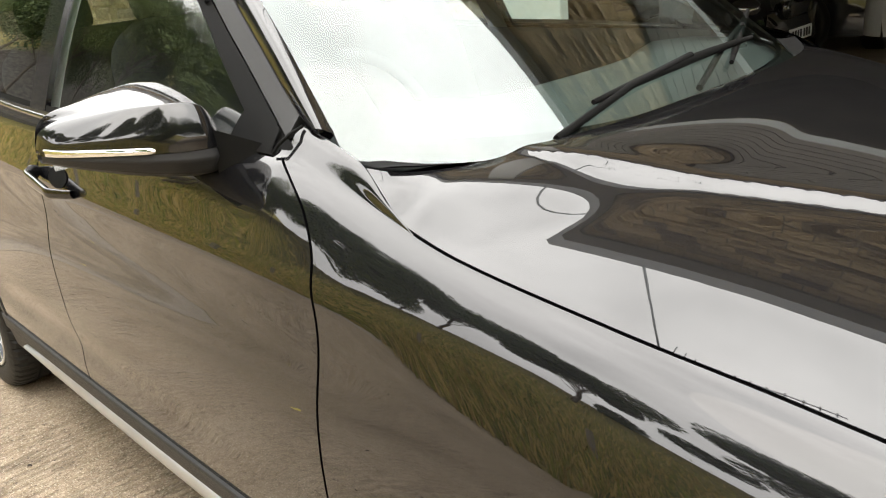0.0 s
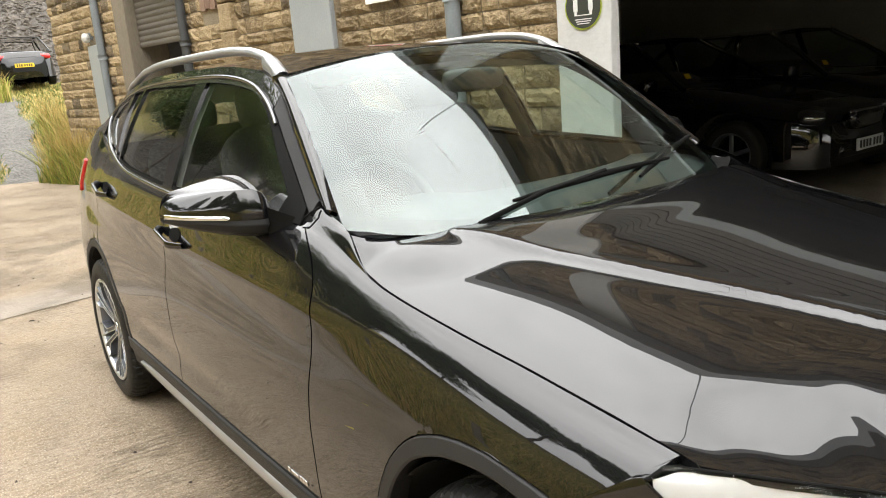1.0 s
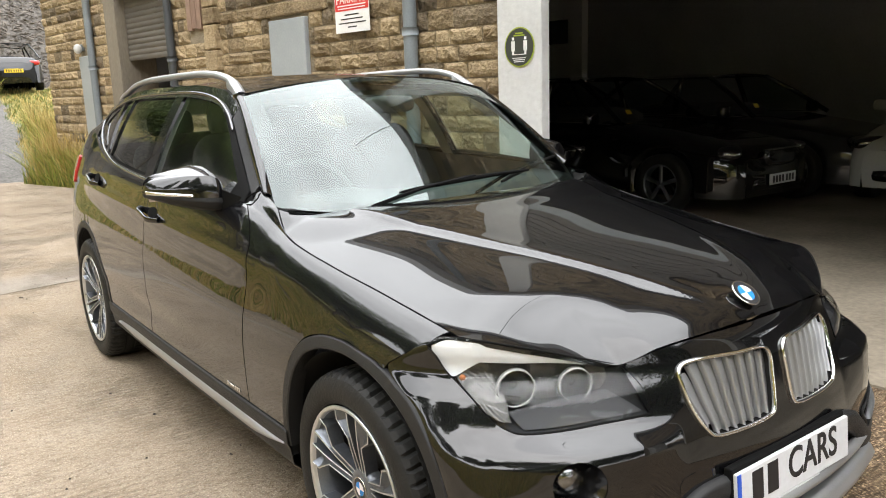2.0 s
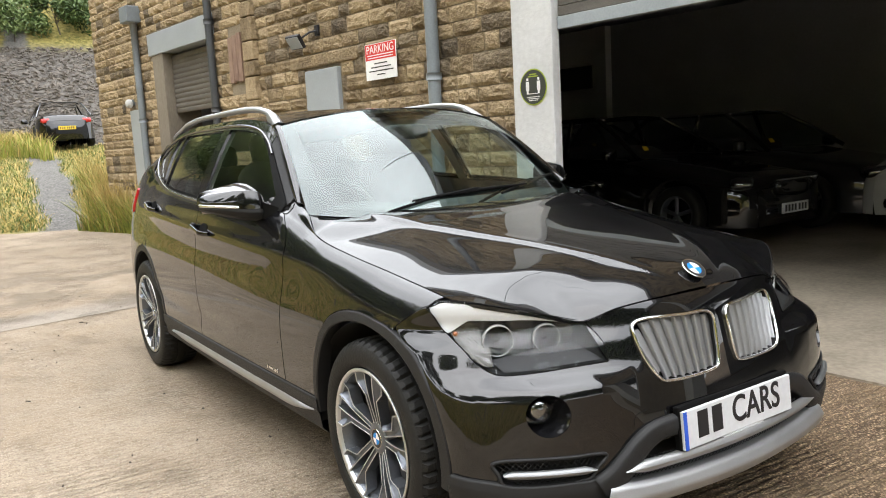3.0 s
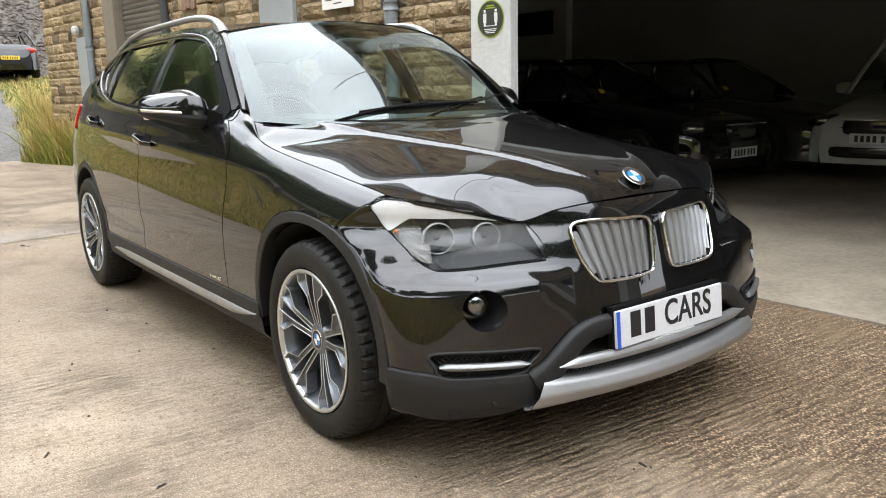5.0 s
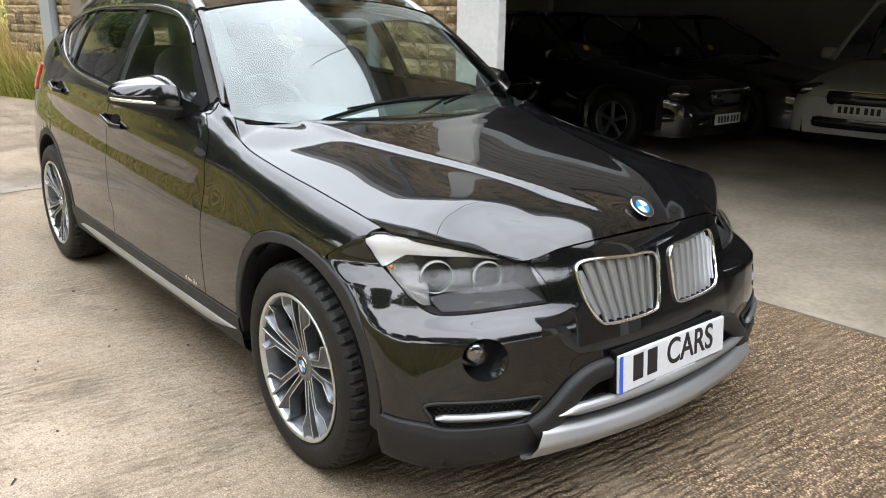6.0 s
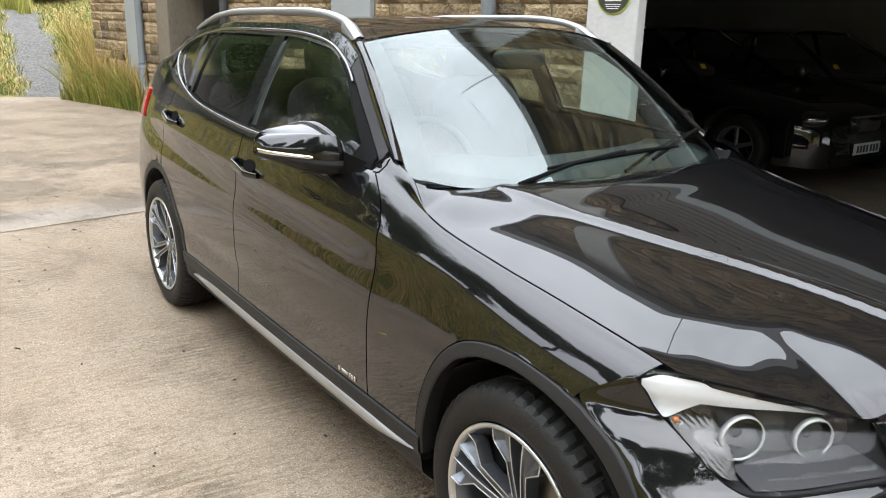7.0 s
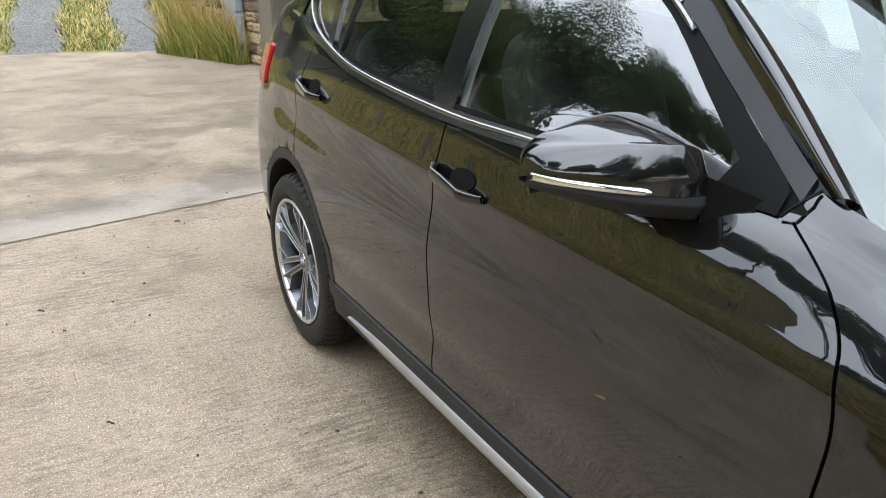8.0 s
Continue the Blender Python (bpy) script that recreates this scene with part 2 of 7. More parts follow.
def smooth_line(knots):
    """A monotone cubic through (t, value) knots, held flat beyond its ends."""
    t = np.array([k[0] for k in knots], float)
    v = np.array([k[1] for k in knots], float)
    h, d = np.diff(t), np.diff(v) / np.diff(t)
    g = np.zeros(len(t))
    for i in range(1, len(t) - 1):
        if d[i - 1] * d[i] > 0:
            w1, w2 = 2 * h[i] + h[i - 1], h[i] + 2 * h[i - 1]
            g[i] = (w1 + w2) / (w1 / d[i - 1] + w2 / d[i])
    g[0], g[-1] = d[0], d[-1]

    def f(x):
        if x <= t[0]:
            return float(v[0])
        if x >= t[-1]:
            return float(v[-1])
        i = int(np.searchsorted(t, x)) - 1
        s = (x - t[i]) / h[i]
        return float((1 + 2 * s) * (1 - s) ** 2 * v[i] + s * (1 - s) ** 2 * h[i] * g[i] + s * s * (3 - 2 * s) * v[i + 1] + s * s * (s - 1) * h[i] * g[i + 1])
    return f


def lerp(a, b, t):
    return a + (b - a) * t


def curve_points(pts, n, closed=False):
    """n points of a Catmull-Rom curve through pts, evenly by parameter."""
    p = [Vector(q) for q in pts]
    k = len(p)
    out = []
    total = k if closed else k - 1
    for i in range(n):
        s = i / n * total if closed else i / (n - 1) * total
        j = min(int(s), total - 1)
        f = s - j
        def at(q):
            return p[q % k] if closed else p[max(0, min(k - 1, q))]
        a, b, c, d = at(j - 1), at(j), at(j + 1), at(j + 2)
        out.append(0.5 * ((2 * b) + (c - a) * f + (2 * a - 5 * b + 4 * c - d) * f * f + (3 * b - a - 3 * c + d) * f ** 3))
    return out


def sheet(fn, nu, nv, close_u=False):
    """A grid over fn(u, v), u and v from 0 to 1."""
    bm = bmesh.new()
    rows = []
    for i in range(nu if close_u else nu + 1):
        rows.append([bm.verts.new(fn(i / nu, j / nv)) for j in range(nv + 1)])
    for i in range(nu):
        a, b = rows[i], rows[(i + 1) % len(rows)]
        for j in range(nv):
            bm.faces.new((a[j], b[j], b[j + 1], a[j + 1]))
    for f in bm.faces:
        f.smooth = True
    return bm


def face_out(bm, centre):
    """Turns all faces away from centre (a point or a function of a face's middle)."""
    bm.normal_update()
    s = 0
    for f in bm.faces:
        m = f.calc_center_median()
        c = centre(m) if callable(centre) else Vector(centre)
        s += f.normal.dot(m - c) * f.calc_area()
    if s < 0:
        bmesh.ops.reverse_faces(bm, faces=bm.faces[:])
    bm.normal_update()
    return bm


def rim(bm, depth):
    """Folds the open edges of a sheet inwards, as pressed panels have."""
    bm.normal_update()
    edges = [e for e in bm.edges if e.is_boundary]
    normals = {v: v.normal.copy() for e in edges for v in e.verts}
    for e in edges:
        e.smooth = False
    old = {v: v.co.copy() for v in normals}
    ret = bmesh.ops.extrude_edge_only(bm, edges=edges)
    made = [g for g in ret["geom"] if isinstance(g, bmesh.types.BMVert)]
    by_place = {tuple(round(c, 6) for c in old[v]): normals[v] for v in normals}
    for v in made:
        nrm = by_place.get(tuple(round(c, 6) for c in v.co))
        if nrm is not None:
            v.co -= nrm * depth
    bm.normal_update()
    return bm


def mirrored(bm):
    """The same mesh on the other side of the car."""
    other = bm.copy()
    for v in other.verts:
        v.co.x = -v.co.x
    bmesh.ops.reverse_faces(other, faces=other.faces[:])
    other.normal_update()
    return other


def cut_out(bm, dist, slide, near):
    """Opens a sheet where dist(co) < 0 and draws its new edge onto the outline by slide(co, d)."""
    dead = [f for f in bm.faces if dist(f.calc_center_median()) < 0]
    bmesh.ops.delete(bm, geom=dead, context="FACES")
    for v in bm.verts:
        if v.is_boundary:
            d = dist(v.co)
            if abs(d) < near:
                v.co = slide(v.co, d)
    return bm


def outline_dist(poly):
    """Signed distance to a closed polygon of (a, b) pairs, and the nearest point on it."""
    p = np.array(poly, float)
    q = np.roll(p, -1, axis=0)

    def f(a, b):
        e = q - p
        w = np.array((a, b)) - p
        t = np.clip((w * e).sum(1) / np.maximum((e * e).sum(1), 1e-12), 0, 1)
        near = p + e * t[:, None]
        d = np.hypot(near[:, 0] - a, near[:, 1] - b)
        k = int(d.argmin())
        cross = ((p[:, 1] > b) != (q[:, 1] > b)) & (a < (q[:, 0] - p[:, 0]) * (b - p[:, 1]) / np.where(q[:, 1] == p[:, 1], 1e-9, q[:, 1] - p[:, 1]) + p[:, 0])
        return (-d[k] if cross.sum() % 2 else d[k]), near[k]
    return f


def box(bm, size, m=None, bevel=0.0, segments=2):
    """Adds a box of that size, centred, with rounded edges."""
    ret = bmesh.ops.create_cube(bm, size=1)
    vs = ret["verts"]
    for v in vs:
        v.co = Vector((v.co.x * size[0], v.co.y * size[1], v.co.z * size[2]))
    geom = vs
    if bevel:
        edges = list({e for v in vs for e in v.link_edges})
        r = bmesh.ops.bevel(bm, geom=edges, offset=bevel, segments=segments, affect="EDGES", profile=0.5)
        geom = list({v for f in r["faces"] for v in f.verts} | {v for v in vs if v.is_valid})
    if m is not None:
        for v in geom:
            v.co = m @ v.co
    return bm


def box_part(name, size, m, mat, parent, bevel=0.004, label="", segments=2):
    bm = bmesh.new()
    box(bm, size, m, bevel, segments)
    return part(name, bm, mat, parent, label)


def lathe(bm, profile, n, m=None, close=False):
    """Turns a profile of (radius, along) round the x axis."""
    rings = []
    for i in range(n):
        a = 2 * math.pi * i / n
        rings.append([bm.verts.new(((m or Matrix()) @ Vector((x, r * math.cos(a), r * math.sin(a))))) for r, x in profile])
    k = len(profile)
    for i in range(n):
        a, b = rings[i], rings[(i + 1) % n]
        for j in range(k if close else k - 1):
            f = bm.faces.new((a[j], b[j], b[(j + 1) % k], a[(j + 1) % k]))
            f.smooth = True
    return bm


def tube(bm, pts, radius, n=8, caps=True):
    """A round bar along points; radius may be a function of 0..1."""
    p = [Vector(q) for q in pts]
    rings = []
    up = Vector((0.13, 0.21, 0.97)).normalized()
    for i, c in enumerate(p):
        d = (p[min(i + 1, len(p) - 1)] - p[max(i - 1, 0)]).normalized()
        a = d.cross(up)
        if a.length < 1e-3:
            a = d.cross(Vector((1, 0, 0)))
        a.normalize()
        b = d.cross(a)
        r = radius(i / (len(p) - 1)) if callable(radius) else radius
        rings.append([bm.verts.new(c + r * (math.cos(2 * math.pi * k / n) * a + math.sin(2 * math.pi * k / n) * b)) for k in range(n)])
    for i in range(len(p) - 1):
        for k in range(n):
            f = bm.faces.new((rings[i][k], rings[i][(k + 1) % n], rings[i + 1][(k + 1) % n], rings[i + 1][k]))
            f.smooth = True
    if caps:
        bm.faces.new(rings[0])
        bm.faces.new(rings[-1][::-1])
    return bm


def words(name, text, size, m, mat, parent, spread=1.0, depth=0.001, bold=0.0):
    """Lettering in the built-in font, turned into a mesh."""
    cu = bpy.data.curves.new(name, "FONT")
    cu.body, cu.size, cu.extrude, cu.align_x, cu.align_y, cu.offset = text, size, depth, "CENTER", "CENTER", bold
    tmp = bpy.data.objects.new("tmp_text", cu)
    scene.collection.objects.link(tmp)
    dg = bpy.context.evaluated_depsgraph_get()
    me = bpy.data.meshes.new_from_object(tmp.evaluated_get(dg))
    bpy.data.objects.remove(tmp)
    bpy.data.curves.remove(cu)
    bm = bmesh.new()
    bm.from_mesh(me)
    bpy.data.meshes.remove(me)
    for v in bm.verts:
        v.co = m @ Vector((v.co.x * spread, v.co.y, v.co.z))
    return part(name, bm, mat, parent)

# ---- the car: nose towards -y, front axle at y = 0, rear axle at y = 2.76 ----
AXLE_R, HUB_Z, ARCH_R, LIP_R = 2.76, 0.33, 0.406, 0.366
CAR_MID = Vector((0, 1.3, 0.6))
ARCH_Z = 0.352

W0 = smooth_line([(-0.45, 0.848), (-0.25, 0.866), (0, 0.879), (0.4, 0.887), (1.4, 0.893), (2.4, 0.889), (2.9, 0.876), (3.2, 0.85), (3.4, 0.80), (3.52, 0.70)])
ZG = smooth_line([(-0.45, 0.80), (-0.32, 0.823), (0, 0.868), (0.19, 0.897), (0.42, 0.935), (0.55, 0.965), (0.68, 1.002), (0.8, 1.028), (0.92, 1.033), (1.2, 1.035), (1.66, 1.043),
                  (2.2, 1.075), (2.6, 1.125), (2.85, 1.16), (3.0, 1.20), (3.3, 1.22), (3.52, 1.2)])
WG = smooth_line([(-0.45, 0.70), (-0.32, 0.744), (0, 0.752), (0.19, 0.765), (0.42, 0.772), (0.6, 0.760), (0.8, 0.762), (1.0, 0.778), (1.2, 0.797), (1.66, 0.826), (2.2, 0.815),
                  (2.6, 0.77), (2.85, 0.73), (3.0, 0.705), (3.3, 0.66), (3.52, 0.55)])
TH1 = smooth_line([(-0.45, 82), (0.1, 80), (0.6, 79), (1.0, 79), (1.66, 79), (2.4, 76), (3.0, 70), (3.5, 62)])
LOW = smooth_line([(0.2, 0.034), (0.33, 0.02), (0.4, 0.011), (0.48, 0.003), (0.58, 0.0)])
Z_SIDE, Z_LOW = 0.58, 0.2


def section(y, s):
    """The body side: s = 0 at the sill's foot, 0.4 at the widest line, 1 at the waist or the bonnet's gap."""
    w0 = W0(y)
    hollow = 0.010 * math.exp(-((y - 1.9) / 0.75) ** 2)
    if s <= 0.4:
        z = lerp(Z_LOW, Z_SIDE, s / 0.4)
        return Vector((-(w0 - LOW(z) - hollow * math.exp(-((z - 0.49) / 0.05) ** 2)), y, z))
    t1 = radians(TH1(y))
    th = (s - 0.4) / 0.6 * t1
    zg, wg = ZG(y), WG(y)
    h, r = (zg - Z_SIDE) / math.sin(t1), (w0 - wg) / (1 - math.cos(t1))
    z, w = Z_SIDE + h * math.sin(th), w0 - r * (1 - math.cos(th))
    # the shoulder crease that runs through the handles
    zc = 0.905 + 0.045 * (y - 1.4)
    fade = min(max((y - 0.2) / 0.6, 0), 1) * min(max((3.3 - y) / 0.5, 0), 1)
    d = z - zc
    w += fade * (0.007 * math.exp(-(d / 0.03) ** 2) - 0.008 * math.exp(-((d + 0.10) / 0.06) ** 2))
    return Vector((-w, y, z))


def s_at(z):
    return 0.4 * (z - Z_LOW) / (Z_SIDE - Z_LOW)


def s_for(y, z):
    """The s of the body side at a height."""
    if z <= Z_SIDE:
        return s_at(z)
    t1 = radians(TH1(y))
    h = (ZG(y) - Z_SIDE) / math.sin(t1)
    return min(0.4 + 0.6 * math.asin(min((z - Z_SIDE) / h, 1)) / t1, 1.0)


def on_side(y, z, off=0.0):
    """A point of the right body side, off metres proud of it."""
    s = s_for(y, z)
    p = section(y, s)
    du = section(y + 0.01, s) - section(y - 0.01, s)
    dv = section(y, min(s + 0.01, 1)) - section(y, max(s - 0.01, 0))
    n = du.cross(dv).normalized()
    if n.x > 0:
        n = -n
    return p + n * off


Y_WING = lambda z: -0.169 - max(z - 0.732, 0) * 1.42 if z > 0.6 else -0.169
Y_DOOR = smooth_line([(0.38, 0.642), (0.5, 0.630), (0.78, 0.624), (0.9, 0.648), (0.96, 0.69), (1.0, 0.745), (1.04, 0.82)])
Y_MID = smooth_line([(0.38, 1.678), (0.55, 1.664), (0.785, 1.682), (0.94, 1.664), (1.05, 1.668)])
Y_REAR = smooth_line([(0.38, 2.365), (0.45, 2.375), (0.55, 2.43), (0.65, 2.55), (0.74, 2.67), (0.85, 2.71), (0.96, 2.71), (1.08, 2.68), (1.15, 2.71)])
Y_TAIL = lambda z: 3.52


R_OUT = smooth_line([(-10, 0.452), (5, 0.450), (25, 0.443), (45, 0.436), (58, 0.417), (70, 0.403), (82, 0.396), (97, 0.403), (110, 0.415), (120, 0.421), (130, 0.414), (145, 0.396), (165, 0.384), (190, 0.385)])
R_IN = smooth_line([(-10, 0.402), (5, 0.400), (25, 0.397), (40, 0.393), (52, 0.383), (65, 0.370), (80, 0.363), (97, 0.367), (112, 0.377), (122, 0.380), (132, 0.372), (143, 0.360), (160, 0.349), (175, 0.352), (190, 0.36)])


def arch_radii(yc, ang):
    """Outer and inner radius of a wheel arch's trim at an angle from the front, in degrees."""
    return (R_OUT(ang), R_IN(ang)) if yc < 1 else (ARCH_R, LIP_R)


def arch_cut(yc, co):
    return arch_radii(yc, math.degrees(math.atan2(co.z - ARCH_Z, yc - co.y)))[0]


def side_panel(front, back, s0, nu, nv, arches=(), s_end=1.0, gap=0.0028):
    def fn(u, v):
        s = lerp(s0, s_end, v)
        y = lerp(front(0.6), back(0.6), u)
        for _ in range(4):
            z = section(y, s).z
            y = lerp(front(z) + gap, back(z) - gap, u)
        return section(y, s)
    bm = sheet(fn, nu, nv)
    for yc in arches:
        def dist(co, yc=yc):
            return math.hypot(co.y - yc, co.z - ARCH_Z) - arch_cut(yc, co)
        def slide(co, d, yc=yc):
            k = arch_cut(yc, co) / math.hypot(co.y - yc, co.z - ARCH_Z)
            return Vector((co.x, yc + (co.y - yc) * k, ARCH_Z + (co.z - ARCH_Z) * k))
        cut_out(bm, dist, slide, 0.016)
    face_out(bm, CAR_MID)
    return rim(bm, 0.016)


car = thing("car", "glossy black compact SUV with silver roof rails on ribbed concrete", "car")


def both(name, bm, mat, parent, label=""):
    """A part on the right side and its twin on the left."""
    twin = mirrored(bm)
    a = part(name, bm, mat, parent, label)
    b = part(name, twin, mat, parent, label)
    return a, b


both("front_wing", side_panel(Y_WING, Y_DOOR, s_at(0.385), 72, 52, (0.0,)), PAINT, car)
DOORS_F = both("front_door", side_panel(Y_DOOR, Y_MID, s_at(0.385), 60, 52), PAINT, car, "black front door with a pull handle")
DOORS_R = both("rear_door", side_panel(Y_MID, Y_REAR, s_at(0.385), 60, 52, (AXLE_R,)), PAINT, car, "black rear door with a pull handle")
both("rear_quarter", side_panel(Y_REAR, Y_TAIL, s_at(0.30), 60, 52, (AXLE_R,)), PAINT, car)

# a dark inner shell closes the gaps between the panels
def inner_fn(u, v):
    p = section(lerp(-0.2, 3.45, u), lerp(0.2, 0.985, v))
    return Vector((p.x + 0.02, p.y, p.z - 0.004))
bm = sheet(inner_fn, 110, 20)
for yc in (0.0, AXLE_R):
    cut_out(bm, lambda co: math.hypot(co.y - yc, co.z - ARCH_Z) - arch_cut(yc, co) + 0.004, lambda co, d: co, 0.0)
both("inner_shell", face_out(bm, CAR_MID), VOID, car)


# wheel-arch cladding, wells, sills
def arch_trim(yc, a0, a1):
    def fn(u, v):
        a = radians(lerp(a0, a1, u))
        # across: outer edge, face, rounded lip, return into the well
        ro, ri = arch_radii(yc, math.degrees(a))
        steps = [(ro - 0.003, -0.012), (ro - 0.0035, 0.001), (ro - 0.006, 0.003), (ri + 0.005, 0.003), (ri, 0.0), (ri + 0.004, -0.05)]
        k = v * (len(steps) - 1)
        i = min(int(k), len(steps) - 2)
        r, off = (lerp(steps[i][j], steps[i + 1][j], k - i) for j in (0, 1))
        y, z = yc - r * math.cos(a), ARCH_Z + r * math.sin(a)
        p = on_side(y, max(z, 0.21), 0.0)
        if yc < 1 and y < -0.2:
            p = Vector((-wing_width(y, z), y, z))
        return Vector((p.x - off, y, max(z, 0.2)))
    bm = sheet(fn, 90, 15)
    for f in bm.faces:
        f.smooth = False
    return face_out(bm, Vector((0, yc, HUB_Z + 0.1)))


def wing_width(y, z):
    """Half width ahead of the front wheel, where the bumper turns the corner."""
    return lerp(W0(-0.2), 0.852, min(max((-y - 0.2) / 0.25, 0), 1)) - 0.2 * (max(z - 0.58, 0) / 0.25) ** 2 * 0.3


both("arch_trim", arch_trim(0.0, -6, 183), CLAD, car, "matt dark grey wheel-arch trim")
both("arch_trim", arch_trim(AXLE_R, 4, 188), CLAD, car, "matt dark grey wheel-arch trim")


def well(yc):
    def fn(u, v):
        a = radians(lerp(-8, 186, u))
        r = 0.384 if v < 0.9 else 0.05
        return Vector((-lerp(0.855, 0.56, min(v / 0.9, 1)), yc - r * math.cos(a), HUB_Z + r * math.sin(a)))
    bm = sheet(fn, 36, 10)
    return face_out(bm, lambda m: Vector((m.x, yc - 3 * (yc - m.y) , HUB_Z + 3 * (m.z - HUB_Z))))
both("wheel_well", well(0.0), VOID, car)
both("wheel_well", well(AXLE_R), VOID, car)


def sill_fn(u, v):
    y = lerp(0.362, 2.40, u)
    prof = [(0.386, 0.0), (0.384, 0.007), (0.34, 0.010), (0.325, 0.004), (0.27, 0.002), (0.235, -0.03), (0.225, -0.2)]
    k = v * (len(prof) - 1)
    i = min(int(k), len(prof) - 2)
    z, off = (lerp(prof[i][j], prof[i + 1][j], k - i) for j in (0, 1))
    p = on_side(y, z)
    return Vector((p.x - off, y, z))
both("sill", face_out(sheet(sill_fn, 60, 24), CAR_MID), CLAD, car, "dark grey plastic sill")


def sill_trim_fn(u, v):
    y = lerp(0.385, 2.24, u)
    a = 2 * math.pi * v
    taper = min(1, 7 * u + 0.12, 6 * (1 - u) + 0.15)
    p = on_side(y, 0.32)
    kick = 0.022 * max(0, (0.14 - u) / 0.14) ** 2
    return Vector((p.x - 0.006 - 0.012 * math.cos(a), y, 0.316 + kick + 0.020 * taper * math.sin(a)))
both("sill_trim", face_out(sheet(sill_trim_fn, 60, 14), lambda m: Vector((m.x * 0.986, m.y, 0.3))), SATIN, car, "satin silver sill strip")

# ---- bonnet ----
NOSE_Y = smooth_line([(0.0, -0.640), (0.2, -0.630), (0.35, -0.602), (0.45, -0.574), (0.51, -0.540), (0.59, -0.488), (0.65, -0.442), (0.7, -0.396), (0.75, -0.333)])
NOSE_Z = smooth_line([(0.0, 0.790), (0.2, 0.787), (0.35, 0.775), (0.43, 0.755), (0.46, 0.750), (0.51, 0.764), (0.59, 0.789), (0.65, 0.804), (0.7, 0.816), (0.75, 0.825)])
COWL_Y = lambda x: 0.462 + 0.172 * (min(abs(x) / 0.72, 1)) ** 3.4
CENTRE_Z = smooth_line([(-0.64, 0.788), (-0.6, 0.826), (-0.5, 0.866), (-0.3, 0.911), (0.0, 0.956), (0.3, 0.995), (0.52, 1.014), (0.66, 1.03)])
CREASE_X = smooth_line([(-0.64, 0.09), (-0.45, 0.215), (-0.1, 0.34), (0.28, 0.46), (0.5, 0.53)])


@functools.lru_cache(maxsize=None)
def bonnet_base(k):
    """Height of the plain crown above the front edge, k of the way out."""
    return bonnet_fn(0.5 + k / 2, 0.0, True)


def bonnet_fn(u, v, raw=False):
    """u across from right to left, v from the nose to the cowl."""
    a = 2 * u - 1
    k = abs(a)
    xe_front, xe_back = 0.747, 0.722
    x0 = k * xe_front
    y0, y1 = NOSE_Y(x0), COWL_Y(k * xe_back)
    y = lerp(y0, y1, v)
    # half width along the gap
    we = lerp(xe_front, WG(y) - 0.007, min(1, v * 6)) if y < 0.52 else lerp(WG(0.52) - 0.007, 0.720, (y - 0.52) / 0.13)
    x = k * we
    ze = ZG(max(y, -0.45)) - 0.18 * max(0, -0.45 - y) if y < 0.55 else lerp(ZG(0.55), 1.026, (y - 0.55) / 0.095)
    zc = CENTRE_Z(y)
    z = ze + (zc - ze) * (1 - k ** 2.9)
    if raw:
        return z
    rear = min(max((v - 0.78) / 0.22, 0), 1)
    z = lerp(z, 1.010 + 0.014 * k ** 3, rear ** 2 * (3 - 2 * rear) * 0.8 * (1 - k ** 8))
    # raised middle between two creases that run towards the badge
    cx = CREASE_X(y)
    d = x - cx
    rise = 0.011 * min(1, (y + 0.66) / 0.2)
    z += rise * (1 / (1 + math.exp(d / 0.010)) - 0.5 + 0.5 * math.exp(-(d / 0.035) ** 2) * (1 if d < 0 else 0.6)) * (1 - k ** 4)
    # the front edge rolls down to the nose
    zn = NOSE_Z(x)
    z += (zn - bonnet_base(k)) * max(0.0, 1 - v / 0.26) ** 2.2
    return Vector((math.copysign(x, a), y, z))


bm = sheet(lambda u, v: bonnet_fn(u, v ** 1.35), 150, 100)
face_out(bm, Vector((0, 0, 0.2)))
bonnet = part("bonnet", rim(bm, 0.016), PAINT, car, "black bonnet with two long creases")


def under_bonnet(u, v):
    p = bonnet_fn(u * 0.996 + 0.002, v)
    return Vector((p.x * 1.004, p.y, p.z - 0.03))
part("bonnet_gap", face_out(sheet(lambda u, v: under_bonnet(u, 0.10 + 0.90 * v), 40, 20), Vector((0, 0, 0.2))), VOID, car)

# ---- nose and bumper ----
YC = smooth_line([(0.2, -0.70), (0.25, -0.752), (0.33, -0.757), (0.42, -0.748), (0.5, -0.735), (0.56, -0.722), (0.65, -0.703), (0.72, -0.686), (0.77, -0.665), (0.795, -0.64), (0.83, -0.6)])
YM = smooth_line([(0.2, -0.42), (0.33, -0.437), (0.42, -0.428), (0.5, -0.405), (0.6, -0.345), (0.68, -0.262), (0.735, -0.175), (0.78, -0.235), (0.83, -0.305)])
XM = smooth_line([(0.2, 0.825), (0.3, 0.848), (0.45, 0.853), (0.6, 0.856), (0.68, 0.852), (0.735, 0.840), (0.78, 0.813), (0.80, 0.798), (0.83, 0.757)])

SWEEP = smooth_line([(0.57, 0.97), (0.585, 1.02), (0.61, 1.24), (0.635, 1.40), (0.645, 1.42), (0.75, 1.40), (0.83, 1.3)])


